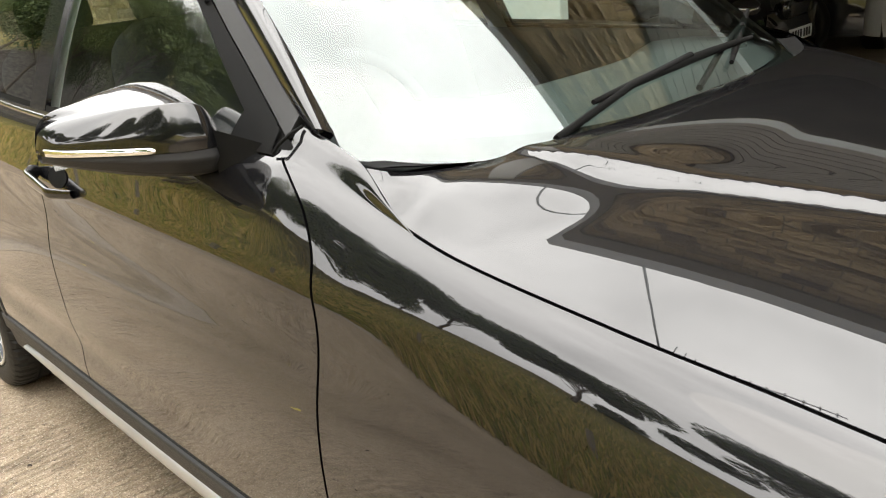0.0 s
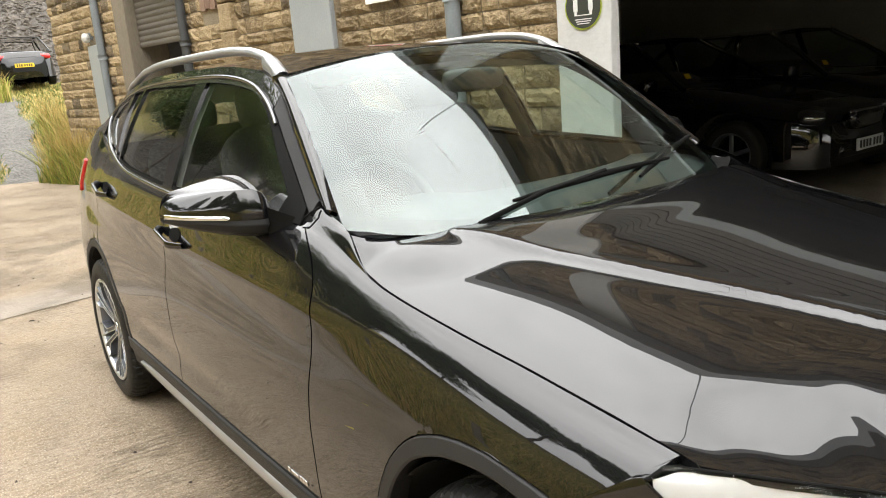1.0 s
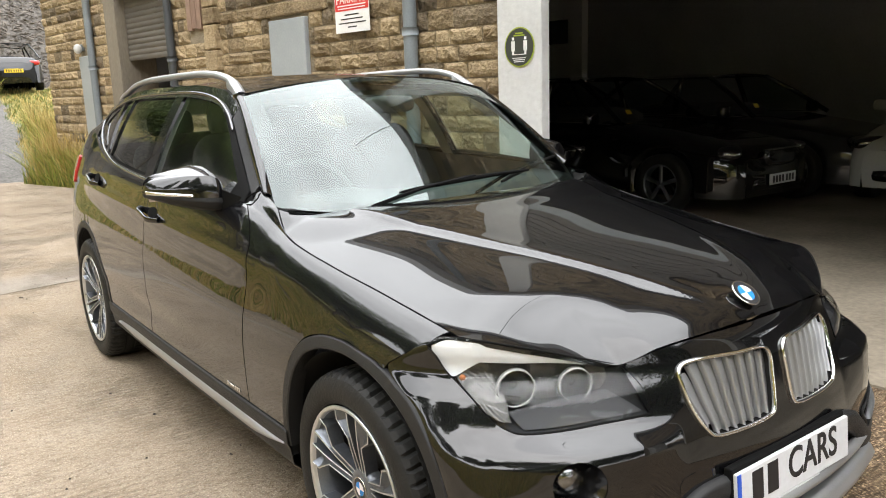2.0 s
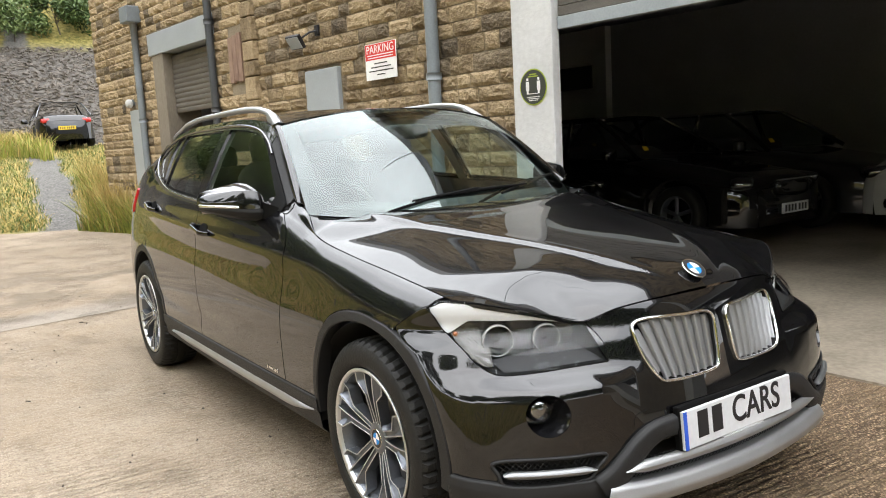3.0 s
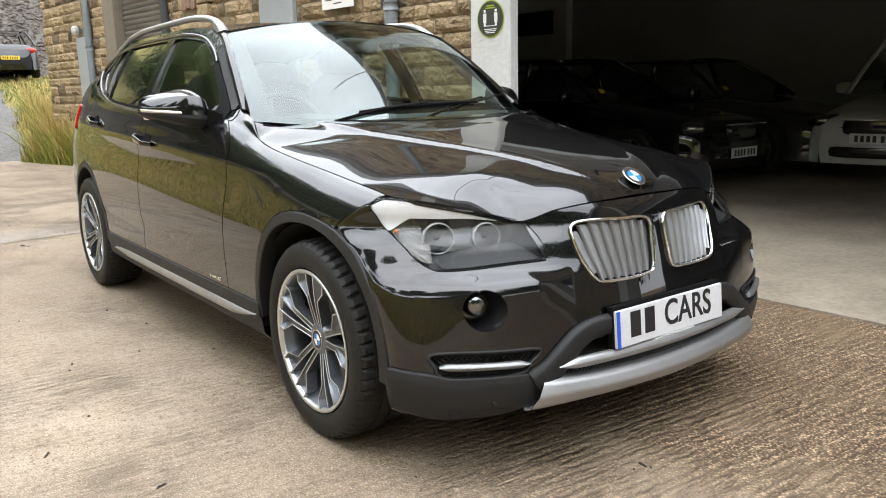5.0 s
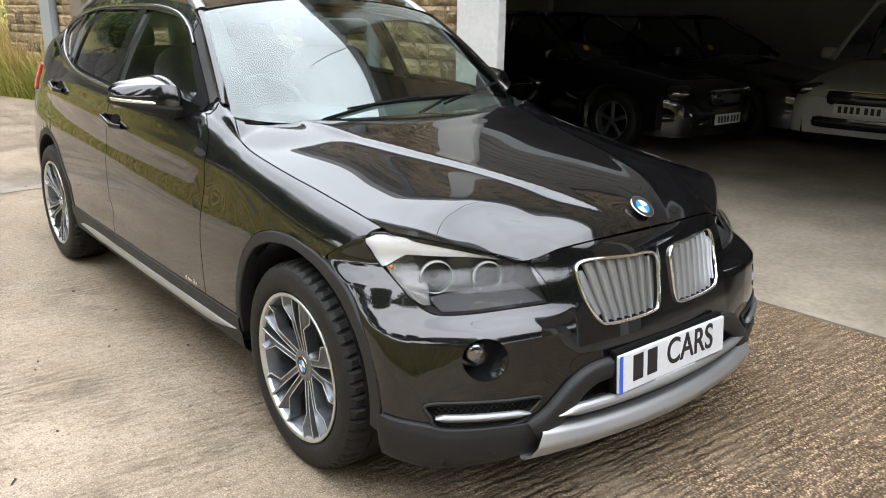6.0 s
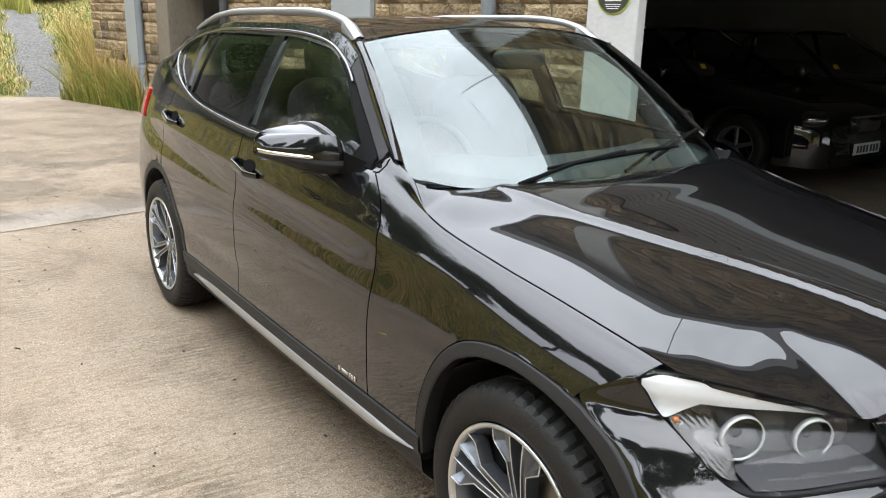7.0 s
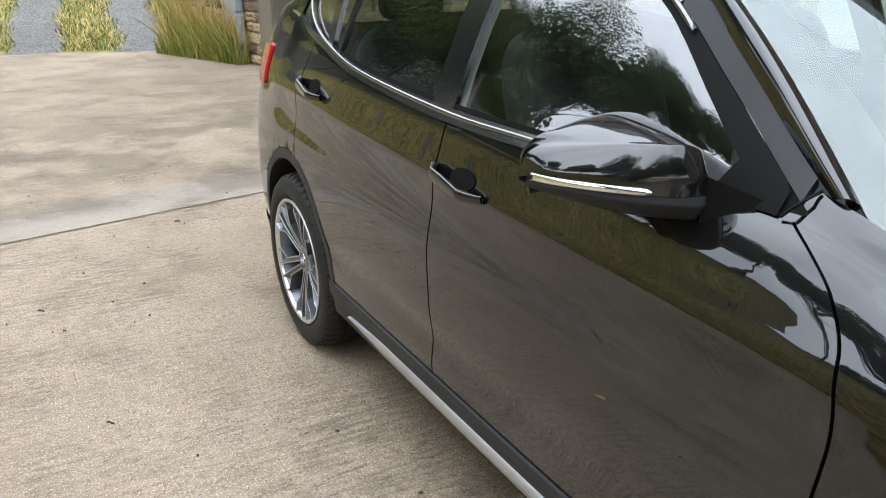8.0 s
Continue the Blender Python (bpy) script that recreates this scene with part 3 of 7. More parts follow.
def nose_at(phi, z):
    """The nose's skin; swept back at the lamps, fuller below them, so that a ledge runs under the lamps."""
    c = max(math.cos(phi), 0)
    s = abs(math.sin(phi))
    t = min(max((0.628 - z) / 0.036, 0), 1)
    ledge = 0.034 * t * t * (3 - 2 * t) * min(max((z - 0.42) / 0.17, 0), 1) * min(max((s - 0.42) / 0.16, 0), 1) * min(max((0.93 - s) / 0.16, 0), 1)
    return Vector((XM(z) * math.sin(phi), YM(z) - (YM(z) - YC(z)) * c ** SWEEP(z) - ledge, z))


def on_nose(x, z, off=0.0):
    """A point of the nose above (x, z), off metres proud of it."""
    phi = math.asin(max(-0.9999, min(0.9999, x / XM(z))))
    p = nose_at(phi, z)
    e = 0.004
    du = nose_at(min(phi + e, 1.57), z) - nose_at(max(phi - e, -1.57), z)
    dv = nose_at(phi, z + e) - nose_at(phi, z - e)
    n = du.cross(dv).normalized()
    if n.y > 0:
        n = -n
    return p + n * off


def nose_fn(u, v):
    phi = radians(lerp(-90, 90, u))
    top = 0.79
    for _ in range(5):
        top = NOSE_Z(abs(XM(top) * math.sin(phi))) - 0.004
    return nose_at(phi, lerp(0.225, top, v))


bm = sheet(nose_fn, 260, 96)
# openings: two lamps, two kidney grilles, two fog recesses, two side slots, the middle intake
LAMP_TOP = [(0.796, 0.797), (0.782, 0.811), (0.764, 0.820), (0.715, 0.816), (0.65, 0.801), (0.585, 0.784), (0.51, 0.761), (0.448, 0.743)]
LAMP_LOW = [(0.796, 0.794), (0.779, 0.760), (0.763, 0.722), (0.756, 0.685), (0.745, 0.655), (0.727, 0.634), (0.700, 0.625), (0.62, 0.627), (0.528, 0.633), (0.424, 0.637)]
KIDNEY = [(0.04, 0.722), (0.15, 0.731), (0.27, 0.735), (0.318, 0.724), (0.327, 0.690), (0.312, 0.620), (0.285, 0.572), (0.25, 0.558), (0.15, 0.555), (0.065, 0.560), (0.042, 0.580), (0.033, 0.65)]
FOG = [(0.648 + 0.056 * math.cos(a), 0.527 + 0.058 * math.sin(a)) for a in [2 * math.pi * i / 20 for i in range(20)]]
SLOT = [(0.775, 0.414), (0.60, 0.408), (0.50, 0.400), (0.53, 0.365), (0.565, 0.340), (0.70, 0.338), (0.764, 0.348), (0.778, 0.375)]
INTAKE = [(-0.40, 0.40), (0.40, 0.40), (0.46, 0.325), (0.47, 0.29), (0.2, 0.275), (-0.2, 0.275), (-0.47, 0.29), (-0.46, 0.325)]


def lamp_outline(n=40, lift=0.0):
    t = [tuple(p)[:2] for p in curve_points([(a, b, 0) for a, b in LAMP_TOP], n)]
    l = [tuple(p)[:2] for p in curve_points([(a, b, 0) for a, b in LAMP_LOW], n)]
    t = [(a, b + lift * min(max((a - 0.5) / 0.08, 0), 1)) for a, b in t]
    return t + l[::-1]


def round_outline(pts, n=64):
    return [tuple(p)[:2] for p in curve_points([(a, b, 0) for a, b in pts], n, True)]


def open_nose(bm, poly):
    """Cuts an outline of (x, z) out of the nose, worked in arc length round it."""
    turn = lambda x, z: 0.72 * math.asin(max(-0.99995, min(0.99995, x / XM(z))))
    d = outline_dist([(turn(a, b), b) for a, b in poly])

    def back(co, k):
        q = d(turn(co.x, co.z), co.z)[1]
        return nose_at(q[0] / 0.72, q[1])
    cut_out(bm, lambda co: d(turn(co.x, co.z), co.z)[0] if co.y < -0.15 else 1.0, back, 0.009)


for sgn in (-1, 1):
    for poly in (lamp_outline(lift=0.03), round_outline(KIDNEY), FOG, round_outline(SLOT)):
        open_nose(bm, [(sgn * a, b) for a, b in poly][::sgn])
open_nose(bm, INTAKE)
face_out(bm, Vector((0, 0.2, 0.5)))
bumper = part("front_bumper", rim(bm, 0.014), PAINT, car, "black bumper and nose panel")


def bowl(poly, depth, shrink, name, mat, parent, n=6, label=""):
    """A recess behind an opening of the nose: walls and a floor."""
    cx = sum(a for a, b in poly) / len(poly)
    cz = sum(b for a, b in poly) / len(poly)
    k = len(poly)

    def fn(u, v):
        a, b = poly[int(round(u * k)) % k]
        t = min(v * 2, 1)
        f = 1 - shrink * t - (1 - shrink) * max(0, v * 2 - 1) * 0.999
        p = on_nose(lerp(cx, a, f), lerp(cz, b, f), -0.004)
        return Vector((p.x, p.y + depth * t, p.z))
    bm = sheet(fn, k, n, True)
    face_out(bm, Vector((cx, -2, cz)))
    bmesh.ops.reverse_faces(bm, faces=bm.faces[:])
    return part(name, bm, mat, parent, label)


def hoop(path, prof, n_prof, name, mat, parent, label=""):
    """A bar of section prof(angle) -> (across, out) swept round a closed outline on the nose."""
    k = len(path)

    def fn(u, v):
        i = int(round(u * k)) % k
        a, b = Vector(path[i]), Vector(path[(i + 1) % k])
        c = Vector(path[(i - 1) % k])
        t = (b - c).normalized()
        nrm = Vector((t.y, -t.x))
        s, o = prof(2 * math.pi * v)
        q = a + nrm * s
        return on_nose(q.x, q.y, o)
    bm = sheet(fn, k, n_prof, True)
    bmesh.ops.recalc_face_normals(bm, faces=bm.faces[:])
    return part(name, bm, mat, parent, label)


for sgn in (-1, 1):
    flip = lambda poly: [(sgn * a, b) for a, b in poly]
    # kidney grille: chrome frame, dark box, upright bars
    kid = flip(round_outline(KIDNEY))
    g = bowl(kid, 0.05, 0.04, "grille", VOID, car, label="kidney-shaped grille with upright silver bars")
    hoop(kid, lambda a: (0.0048 * math.cos(a), 0.003 + 0.0065 * math.sin(a)), 10, "grille_frame", CHROME, g, "satin silver frame")
    zt = smooth_line([(0.03, 0.715), (0.15, 0.728), (0.27, 0.730), (0.335, 0.705)])
    zb = smooth_line([(0.03, 0.60), (0.055, 0.566), (0.15, 0.558), (0.25, 0.561), (0.30, 0.60), (0.335, 0.69)])
    for i in range(8):
        xt = 0.062 + 0.0383 * i
        xb = 0.068 + 0.0308 * i
        def bar(u, v, xt=xt, xb=xb):
            z0, z1 = zb(xb) + 0.002, zt(xt) - 0.002
            z = lerp(z0, z1, u)
            x = lerp(xb, xt, u)
            prof = [(-0.036, -0.016), (-0.022, -0.013), (-0.0045, -0.0105), (-0.0025, 0.0), (0.002, 0.0), (0.0035, -0.014)]
            k = v * (len(prof) - 1)
            j = min(int(k), len(prof) - 2)
            dx, o = (lerp(prof[j][q], prof[j + 1][q], k - j) for q in (0, 1))
            p = on_nose(sgn * (x + dx), z, 0.0)
            return Vector((p.x, p.y - o, p.z))
        bm = sheet(bar, 14, 10)
        part("grille_bar", face_out(bm, Vector((sgn * 0.18, 1, 0.65))), GRILLE_GREY, g, "satin grey bar")
    # fog lamp
    fog = bowl(flip(FOG), 0.075, 0.25, "fog_recess", GLOSS_BLACK, car)
    c = on_nose(sgn * 0.665, 0.540, -0.02)
    mm = Matrix.Translation(c + Vector((0, 0.012, 0))) @ pose(0, 0, 0, 0, 0, -90 + sgn * 18).to_4x4()
    bm = lathe(bmesh.new(), [(0.0, -0.012), (0.02, -0.01), (0.032, 0.0), (0.034, 0.02)], 28, pose(0, 0, 0, 0, 0, 180).to_4x4())
    for v in bm.verts:
        v.co = mm @ v.co
    lamp = part("fog_lamp", bm, REFLECTOR, fog, "round fog lamp")
    bm = lathe(bmesh.new(), [(0.0, 0.024), (0.018, 0.022), (0.031, 0.013), (0.036, 0.0), (0.036, -0.02)], 28)
    for v in bm.verts:
        v.co = mm @ v.co
    part("fog_glass", bm, LENS, fog)
    # side slot with mesh and a silver blade
    slot = bowl(flip(round_outline(SLOT)), 0.045, 0.05, "side_slot", VOID, car)
    hoop(flip(round_outline(SLOT)), lambda a: (0.005 * math.cos(a), 0.002 + 0.005 * math.sin(a)), 6, "slot_frame", CLAD, slot)
    def blade(u, v):
        x = lerp(0.535, 0.768, u)
        a = 2 * math.pi * v
        t = min(1, u * 8 + 0.1, (1 - u) * 12 + 0.3)
        p = on_nose(sgn * x, 0.366 + 0.012 * u + 0.011 * t * math.sin(a), 0.004 + 0.014 * math.cos(a) * (1 if math.cos(a) > 0 else 0.5))
        return p
    bm = sheet(blade, 24, 12)
    bmesh.ops.recalc_face_normals(bm, faces=bm.faces[:])
    part("slot_blade", bm, BLADE, slot, "silver blade")
    bm = bmesh.new()
    dslot = outline_dist(round_outline(SLOT))
    for i in range(26):
        for s2 in (-1, 1):
            x0 = 0.46 + 0.015 * i
            run = []
            for j in range(9):
                z = 0.343 + 0.0095 * j
                x = x0 + s2 * (z - 0.38)
                if dslot(x, z)[0] < -0.001:
                    run.append(on_nose(sgn * x, z, -0.016))
            if len(run) > 1:
                tube(bm, run, 0.0011, 4, False)
    part("slot_mesh", bm, GLOSS_BLACK, slot)

# headlamps: a dark bowl behind a clear lens, a pale shelf, a ribbed indicator and two ringed reflectors
LAMP_RING = plain("lamp_ring", (0.42, 0.42, 0.42), 0.25)
for sgn in (-1, 1):
    top = curve_points([(a, b, 0) for a, b in LAMP_TOP], 61)
    low = curve_points([(a, b, 0) for a, b in LAMP_LOW], 61)

    def lamp_xy(u, v):
        i = u * 60
        j = min(int(i), 59)
        a = top[j].lerp(top[j + 1], i - j)
        b = low[j].lerp(low[j + 1], i - j)
        q = b.lerp(a, v)
        q.x -= 0.014 * math.sin(math.pi * v) * max(0, (u - 0.8) / 0.2) ** 2
        return q

    def lamp_skin(off, push):
        def fn(u, v):
            q = lamp_xy(u, v)
            e = min(u, 1 - u, v, 1 - v)
            p = on_nose(sgn * q.x, q.y, off)
            bow = 0.020 * math.sin(math.pi * v ** 0.8) * min(1, 4 * u, 4 * (1 - u)) if push == 0 else 0.0
            return Vector((p.x, p.y + push * min(1, e * 8) - bow, p.z))
        return fn

    def lamp_patch(lower, upper, d0, d1, n, m, rib=None):
        """A sheet between two chains of (x, z), d0 and d1 metres behind the lens at its lower and upper edge."""
        a = curve_points([(p[0], p[1], 0) for p in lower], n + 1)
        b = curve_points([(p[0], p[1], 0) for p in upper], n + 1)

        def fn(u, v):
            i = int(round(u * n))
            q = a[i].lerp(b[i], v)
            p = on_nose(sgn * q.x, q.y, -0.004)
            return Vector((p.x, p.y + lerp(d0, d1, v) + (rib(u, v) if rib else 0.0), p.z))
        return face_out(sheet(fn, n, m), Vector((0, 0.4, 0.4)))

    hl = part("headlamp", face_out(sheet(lamp_skin(-0.006, 0.075), 60, 22), Vector((0, 0.2, 0.5))), LAMP_DARK, car, "clear headlamp with two round reflectors")
    lens = part("lens", face_out(sheet(lamp_skin(0.0015, 0.0), 60, 20), Vector((0, 0.2, 0.5))), LENS, hl, "clear lens")
    lens.visible_shadow = False
    part("corner_panel", lamp_patch([(0.790, 0.788), (0.776, 0.756), (0.758, 0.728), (0.716, 0.760)], [(0.790, 0.800), (0.766, 0.815), (0.745, 0.814), (0.722, 0.811)], 0.006, 0.004, 24, 10), LAMP_SILVER, hl, "pale satin corner panel")
    # the shelf's matt white stands in for sky reflected at the lamp's top
    part("lamp_shelf", lamp_patch([(0.717, 0.760), (0.65, 0.758), (0.585, 0.757), (0.513, 0.749), (0.452, 0.736)], [(0.722, 0.815), (0.65, 0.799), (0.585, 0.782), (0.51, 0.759), (0.450, 0.741)], 0.010, 0.003, 40, 8), LAMP_SILVER, hl, "pale upper shelf with reflected sky put into its colour")
    part("lamp_back", lamp_patch([(0.690, 0.690), (0.62, 0.678), (0.56, 0.680), (0.46, 0.690)], [(0.700, 0.756), (0.65, 0.758), (0.585, 0.757), (0.47, 0.742)], 0.05, 0.022, 30, 8,
         lambda u, v: 0.0016 * abs(math.sin(u * 46 + 7 * v))), LAMP_GREY, hl, "fluted grey backing")
    part("lamp_bezel", lamp_patch([(0.690, 0.630), (0.62, 0.632), (0.528, 0.638), (0.428, 0.642)], [(0.690, 0.655), (0.60, 0.672), (0.528, 0.682), (0.425, 0.690)], 0.010, 0.045, 30, 6), LAMP_BEZEL, hl, "dark grey lower bezel")
    for ex, ez, r in ((0.660, 0.704, 0.046), (0.545, 0.706, 0.041)):
        c = on_nose(sgn * ex, ez, 0.0) + Vector((0, 0.026, 0))
        mm = Matrix.Translation(c) @ pose(0, 0, 0, 0, 0, -90 + sgn * 24).to_4x4()
        bm = bmesh.new()
        ridged = [(0.010, -0.042), (0.018, -0.040), (r * 0.55, -0.034), (r * 0.82, -0.016), (r * 0.96, 0.002)]
        lathe(bm, ridged, 18, mm)
        for f in bm.faces:
            f.smooth = False
        part("reflector", bm, REFLECTOR, hl, "round bright faceted reflector")
        bm = lathe(bmesh.new(), [(r * 0.945, -0.004), (r * 0.95, 0.006), (r * 0.99, 0.006), (r * 1.01, -0.008)], 40, mm, True)
        part("light_ring", bm, LAMP_RING, hl, "pale ring")
        bm = lathe(bmesh.new(), [(0.0, -0.012), (r * 0.20, -0.014), (r * 0.30, -0.018), (r * 0.34, -0.026), (r * 0.34, -0.038)], 24, mm)
        part("bulb_shield", bm, GLOSS_BLACK, hl, "dark glossy bulb shield")
    part("indicator", lamp_patch([(0.754, 0.729), (0.751, 0.690), (0.741, 0.660), (0.722, 0.646), (0.706, 0.645)], [(0.750, 0.733), (0.715, 0.760), (0.690, 0.742), (0.692, 0.690), (0.703, 0.648)], 0.004, 0.016, 60, 26,
         lambda u, v: 0.0042 * abs(math.sin(v * 26 + 9 * u))), LAMP_CLEAR, hl, "ribbed clear indicator")
    c = on_nose(sgn * 0.748, 0.728, -0.012)
    bm = bmesh.new()
    bmesh.ops.create_uvsphere(bm, u_segments=14, v_segments=10, radius=0.008, matrix=Matrix.Translation(c))
    for f in bm.faces:
        f.smooth = True
    part("amber_bulb", bm, AMBER, hl, "amber bulb")
    ring = [lamp_xy(i / 30, 1) for i in range(30)] + [lamp_xy(1, 1 - i / 10) for i in range(10)] + [lamp_xy(1 - i / 30, 0) for i in range(30)]

    def seam(u, v):
        a = ring[int(round(u * 70)) % 70]
        ang = 2 * math.pi * v
        return on_nose(sgn * a.x, a.y, -0.001) + 0.0036 * Vector((0, math.cos(ang), math.sin(ang)))
    bm = sheet(seam, 70, 6, True)
    bmesh.ops.recalc_face_normals(bm, faces=bm.faces[:])
    part("lamp_seal", bm, SEAL, hl)

# lower cladding: side valances and the two arms
for sgn in (-1, 1):
    VZ = smooth_line([(0.40, 0.33), (0.52, 0.338), (0.60, 0.342), (0.74, 0.348), (0.80, 0.362), (0.855, 0.366)])
    VB = smooth_line([(0.40, 0.262), (0.52, 0.235), (0.60, 0.208), (0.72, 0.204), (0.855, 0.235)])
    def valance(u, v):
        ang = radians(lerp(33, 89.5, u))
        x = 0.85 * math.sin(ang)
        prof = [(1.0, 0.0), (0.99, 0.010), (0.80, 0.014), (0.4, 0.009), (0.06, 0.006), (0.0, -0.004), (-0.1, -0.07)]
        k = v * (len(prof) - 1)
        j = min(int(k), len(prof) - 2)
        f, o = (lerp(prof[j][q], prof[j + 1][q], k - j) for q in (0, 1))
        z = lerp(VB(x), VZ(x), f)
        return on_nose(sgn * min(x, XM(z) * 0.9999), z, o)
    bm = sheet(valance, 50, 24)
    val = part("valance", face_out(bm, Vector((0, 0, 0.5))), CLAD, car, "matt grey lower bumper valance")
    bm = bmesh.new()
    bmesh.ops.create_uvsphere(bm, u_segments=16, v_segments=8, radius=0.013)
    c = on_nose(sgn * 0.63, 0.265, 0.004)
    for v in bm.verts:
        v.co = Vector((v.co.x, v.co.y * 0.5, v.co.z)) + c
    for f in bm.faces:
        f.smooth = True
    part("parking_sensor", bm, CLAD, val)
    OUT = curve_points([(0.255, 0.468, 0), (0.33, 0.462, 0), (0.395, 0.440, 0), (0.45, 0.400, 0), (0.50, 0.362, 0), (0.545, 0.342, 0)], 30)
    INN = curve_points([(0.255, 0.405, 0), (0.315, 0.402, 0), (0.365, 0.378, 0), (0.415, 0.335, 0), (0.455, 0.292, 0), (0.49, 0.248, 0)], 30)
    def arm(u, v):
        i = int(round(u * 29))
        prof = [(0.0, -0.02), (0.02, 0.012), (0.18, 0.022), (0.6, 0.020), (0.95, 0.012), (1.0, -0.03)]
        k = v * (len(prof) - 1)
        j = min(int(k), len(prof) - 2)
        f, o = (lerp(prof[j][q], prof[j + 1][q], k - j) for q in (0, 1))
        q = OUT[i].lerp(INN[i], f)
        return on_nose(sgn * q.x, q.y, o)
    part("bumper_arm", face_out(sheet(arm, 29, 15), Vector((0, 0.4, 0.45))), CLAD, car, "matt grey bumper arm")

inn = bowl(INTAKE, 0.06, 0.02, "intake", VOID, car, label="lower air intake with black mesh")
bm = bmesh.new()
for i in range(74):
    for s2 in (-1, 1):
        x0 = -0.55 + 0.015 * i
        run = []
        for j in range(8):
            z = 0.278 + 0.012 * j
            x = x0 + s2 * (z - 0.32)
            if abs(x) < 0.455:
                run.append(on_nose(x, z, -0.012))
        if len(run) > 1:
            tube(bm, run, 0.0012, 4, False)
part("intake_mesh", bm, GLOSS_BLACK, inn)


def lip_fn(u, v):
    x = lerp(-0.455, 0.455, u)
    a = 2 * math.pi * v
    t = min(1, (1 - abs(2 * u - 1)) * 6 + 0.15)
    return on_nose(x, 0.345 + 0.017 * t * math.sin(a), 0.008 + 0.016 * math.cos(a))
bm = sheet(lip_fn, 60, 12)
bmesh.ops.recalc_face_normals(bm, faces=bm.faces[:])
part("intake_blade", bm, SATIN, car, "silver blade under the plate")
SK_T = smooth_line([(0.0, 0.298), (0.3, 0.303), (0.47, 0.313), (0.50, 0.315)])
SK_B = smooth_line([(0.0, 0.238), (0.3, 0.240), (0.45, 0.238), (0.54, 0.236)])


def skid_fn(u, v):
    a = 2 * u - 1
    prof = [(1.0, -0.03), (1.0, 0.012), (0.9, 0.026), (0.5, 0.040), (0.15, 0.034), (0.0, 0.018), (-0.15, -0.09)]
    k = v * (len(prof) - 1)
    j = min(int(k), len(prof) - 2)
    f, o = (lerp(prof[j][q], prof[j + 1][q], k - j) for q in (0, 1))
    xt, xb = 0.50 * abs(a), 0.545 * abs(a)
    z = lerp(SK_B(xb), SK_T(xt), f)
    return on_nose(math.copysign(lerp(xb, xt, f), a), z, o)
part("skid_plate", face_out(sheet(skid_fn, 70, 24), Vector((0, 0.4, 0.45))), SATIN, car, "satin silver skid plate")
# tow-eye cover and crease catch-lights of the nose
bm = bmesh.new()
path = [(-0.40, 0.425), (-0.40, 0.475), (-0.385, 0.49), (-0.345, 0.495)]
tube(bm, [on_nose(a, b, 0.0) for a, b in path], 0.0012, 4)
part("tow_cover_seam", bm, SEAL, bumper)

# number plate with dealer words
plate = part("number_plate", box(bmesh.new(), (0.524, 0.012, 0.113), pose(0, -0.762, 0.4215, -5, 0, 0), 0.003), WHITE_PLATE, car, "white show plate with black letters")
box_part("plate_band", (0.014, 0.003, 0.112), pose(-0.2545, -0.7685, 0.4215, -5, 0, 0), BLUE_BAND, plate, 0.0008, "blue edge band")
box_part("plate_holder", (0.53, 0.022, 0.128), pose(0, -0.744, 0.424, -5, 0, 0), SEAL, car, 0.004)
PL = pose(0, -0.762, 0.4215, -5, 0, 0) @ Matrix.Translation((0, -0.0068, 0)) @ pose(0, 0, 0, 90, 0, 0)
words("plate_word", "CARS", 0.113, PL @ Matrix.Translation((0.078, 0.006, 0)), INK, plate, 0.88, 0.001, 0.0015)
for cx in (-0.178, -0.112):
    box_part("plate_mark", (0.046, 0.002, 0.078), pose(0, -0.762, 0.4215, -5, 0, 0) @ Matrix.Translation((cx, -0.0064, 0.006)), INK, plate, 0.0006)
box_part("plate_line", (0.20, 0.0145, 0.004), pose(0, -0.762, 0.4215, -5, 0, 0) @ Matrix.Translation((0.01, 0.002, -0.0595)), WHITE_PLATE, plate, 0.0005)

# round badge: silver ring, dark band, blue and white quarters
def badge(m, r, parent, flat=False):
    bm = lathe(bmesh.new(), [(0.0, 0.0), (r * 0.97, 0.0), (r, 0.002), (r * 0.97, 0.0045), (r * 0.9, 0.003)], 40, m)
    d = part("badge", bm, CHROME, parent, "round enamel badge")
    bm = lathe(bmesh.new(), [(r * 0.62, 0.0035), (r * 0.92, 0.0035)], 40, m)
    d = parent if flat else d
    part("badge_band", bm, INK, d)
    for k in range(4):
        bm = bmesh.new()
        pts = [bm.verts.new(m @ Vector((0.0045, 0, 0)))]
        for i in range(11):
            a = math.pi / 2 * (k + i / 10)
            pts.append(bm.verts.new(m @ Vector((0.0038, r * 0.6 * math.cos(a), r * 0.6 * math.sin(a)))))
        for i in range(1, 11):
            bm.faces.new((pts[0], pts[i], pts[i + 1]))
        part("badge_quarter", bm, BADGE_BLUE if k % 2 else BADGE_WHITE, d)
    return d


badge(Matrix.Translation((0, -0.6005, 0.8405)) @ pose(0, 0, 0, 0, -52, -90).to_4x4(), 0.041, car)

# ---- glasshouse ----
ROOF_W = smooth_line([(0.74, 0.728), (0.8, 0.715), (1.0, 0.664), (1.2, 0.612), (1.35, 0.598), (1.7, 0.60), (2.3, 0.60), (2.8, 0.592), (3.1, 0.58), (3.35, 0.56)])
ROOF_Z = smooth_line([(0.74, 1.046), (0.8, 1.084), (1.0, 1.230), (1.2, 1.364), (1.35, 1.416), (1.7, 1.44), (2.3, 1.435), (2.8, 1.395), (3.1, 1.335), (3.35, 1.25)])

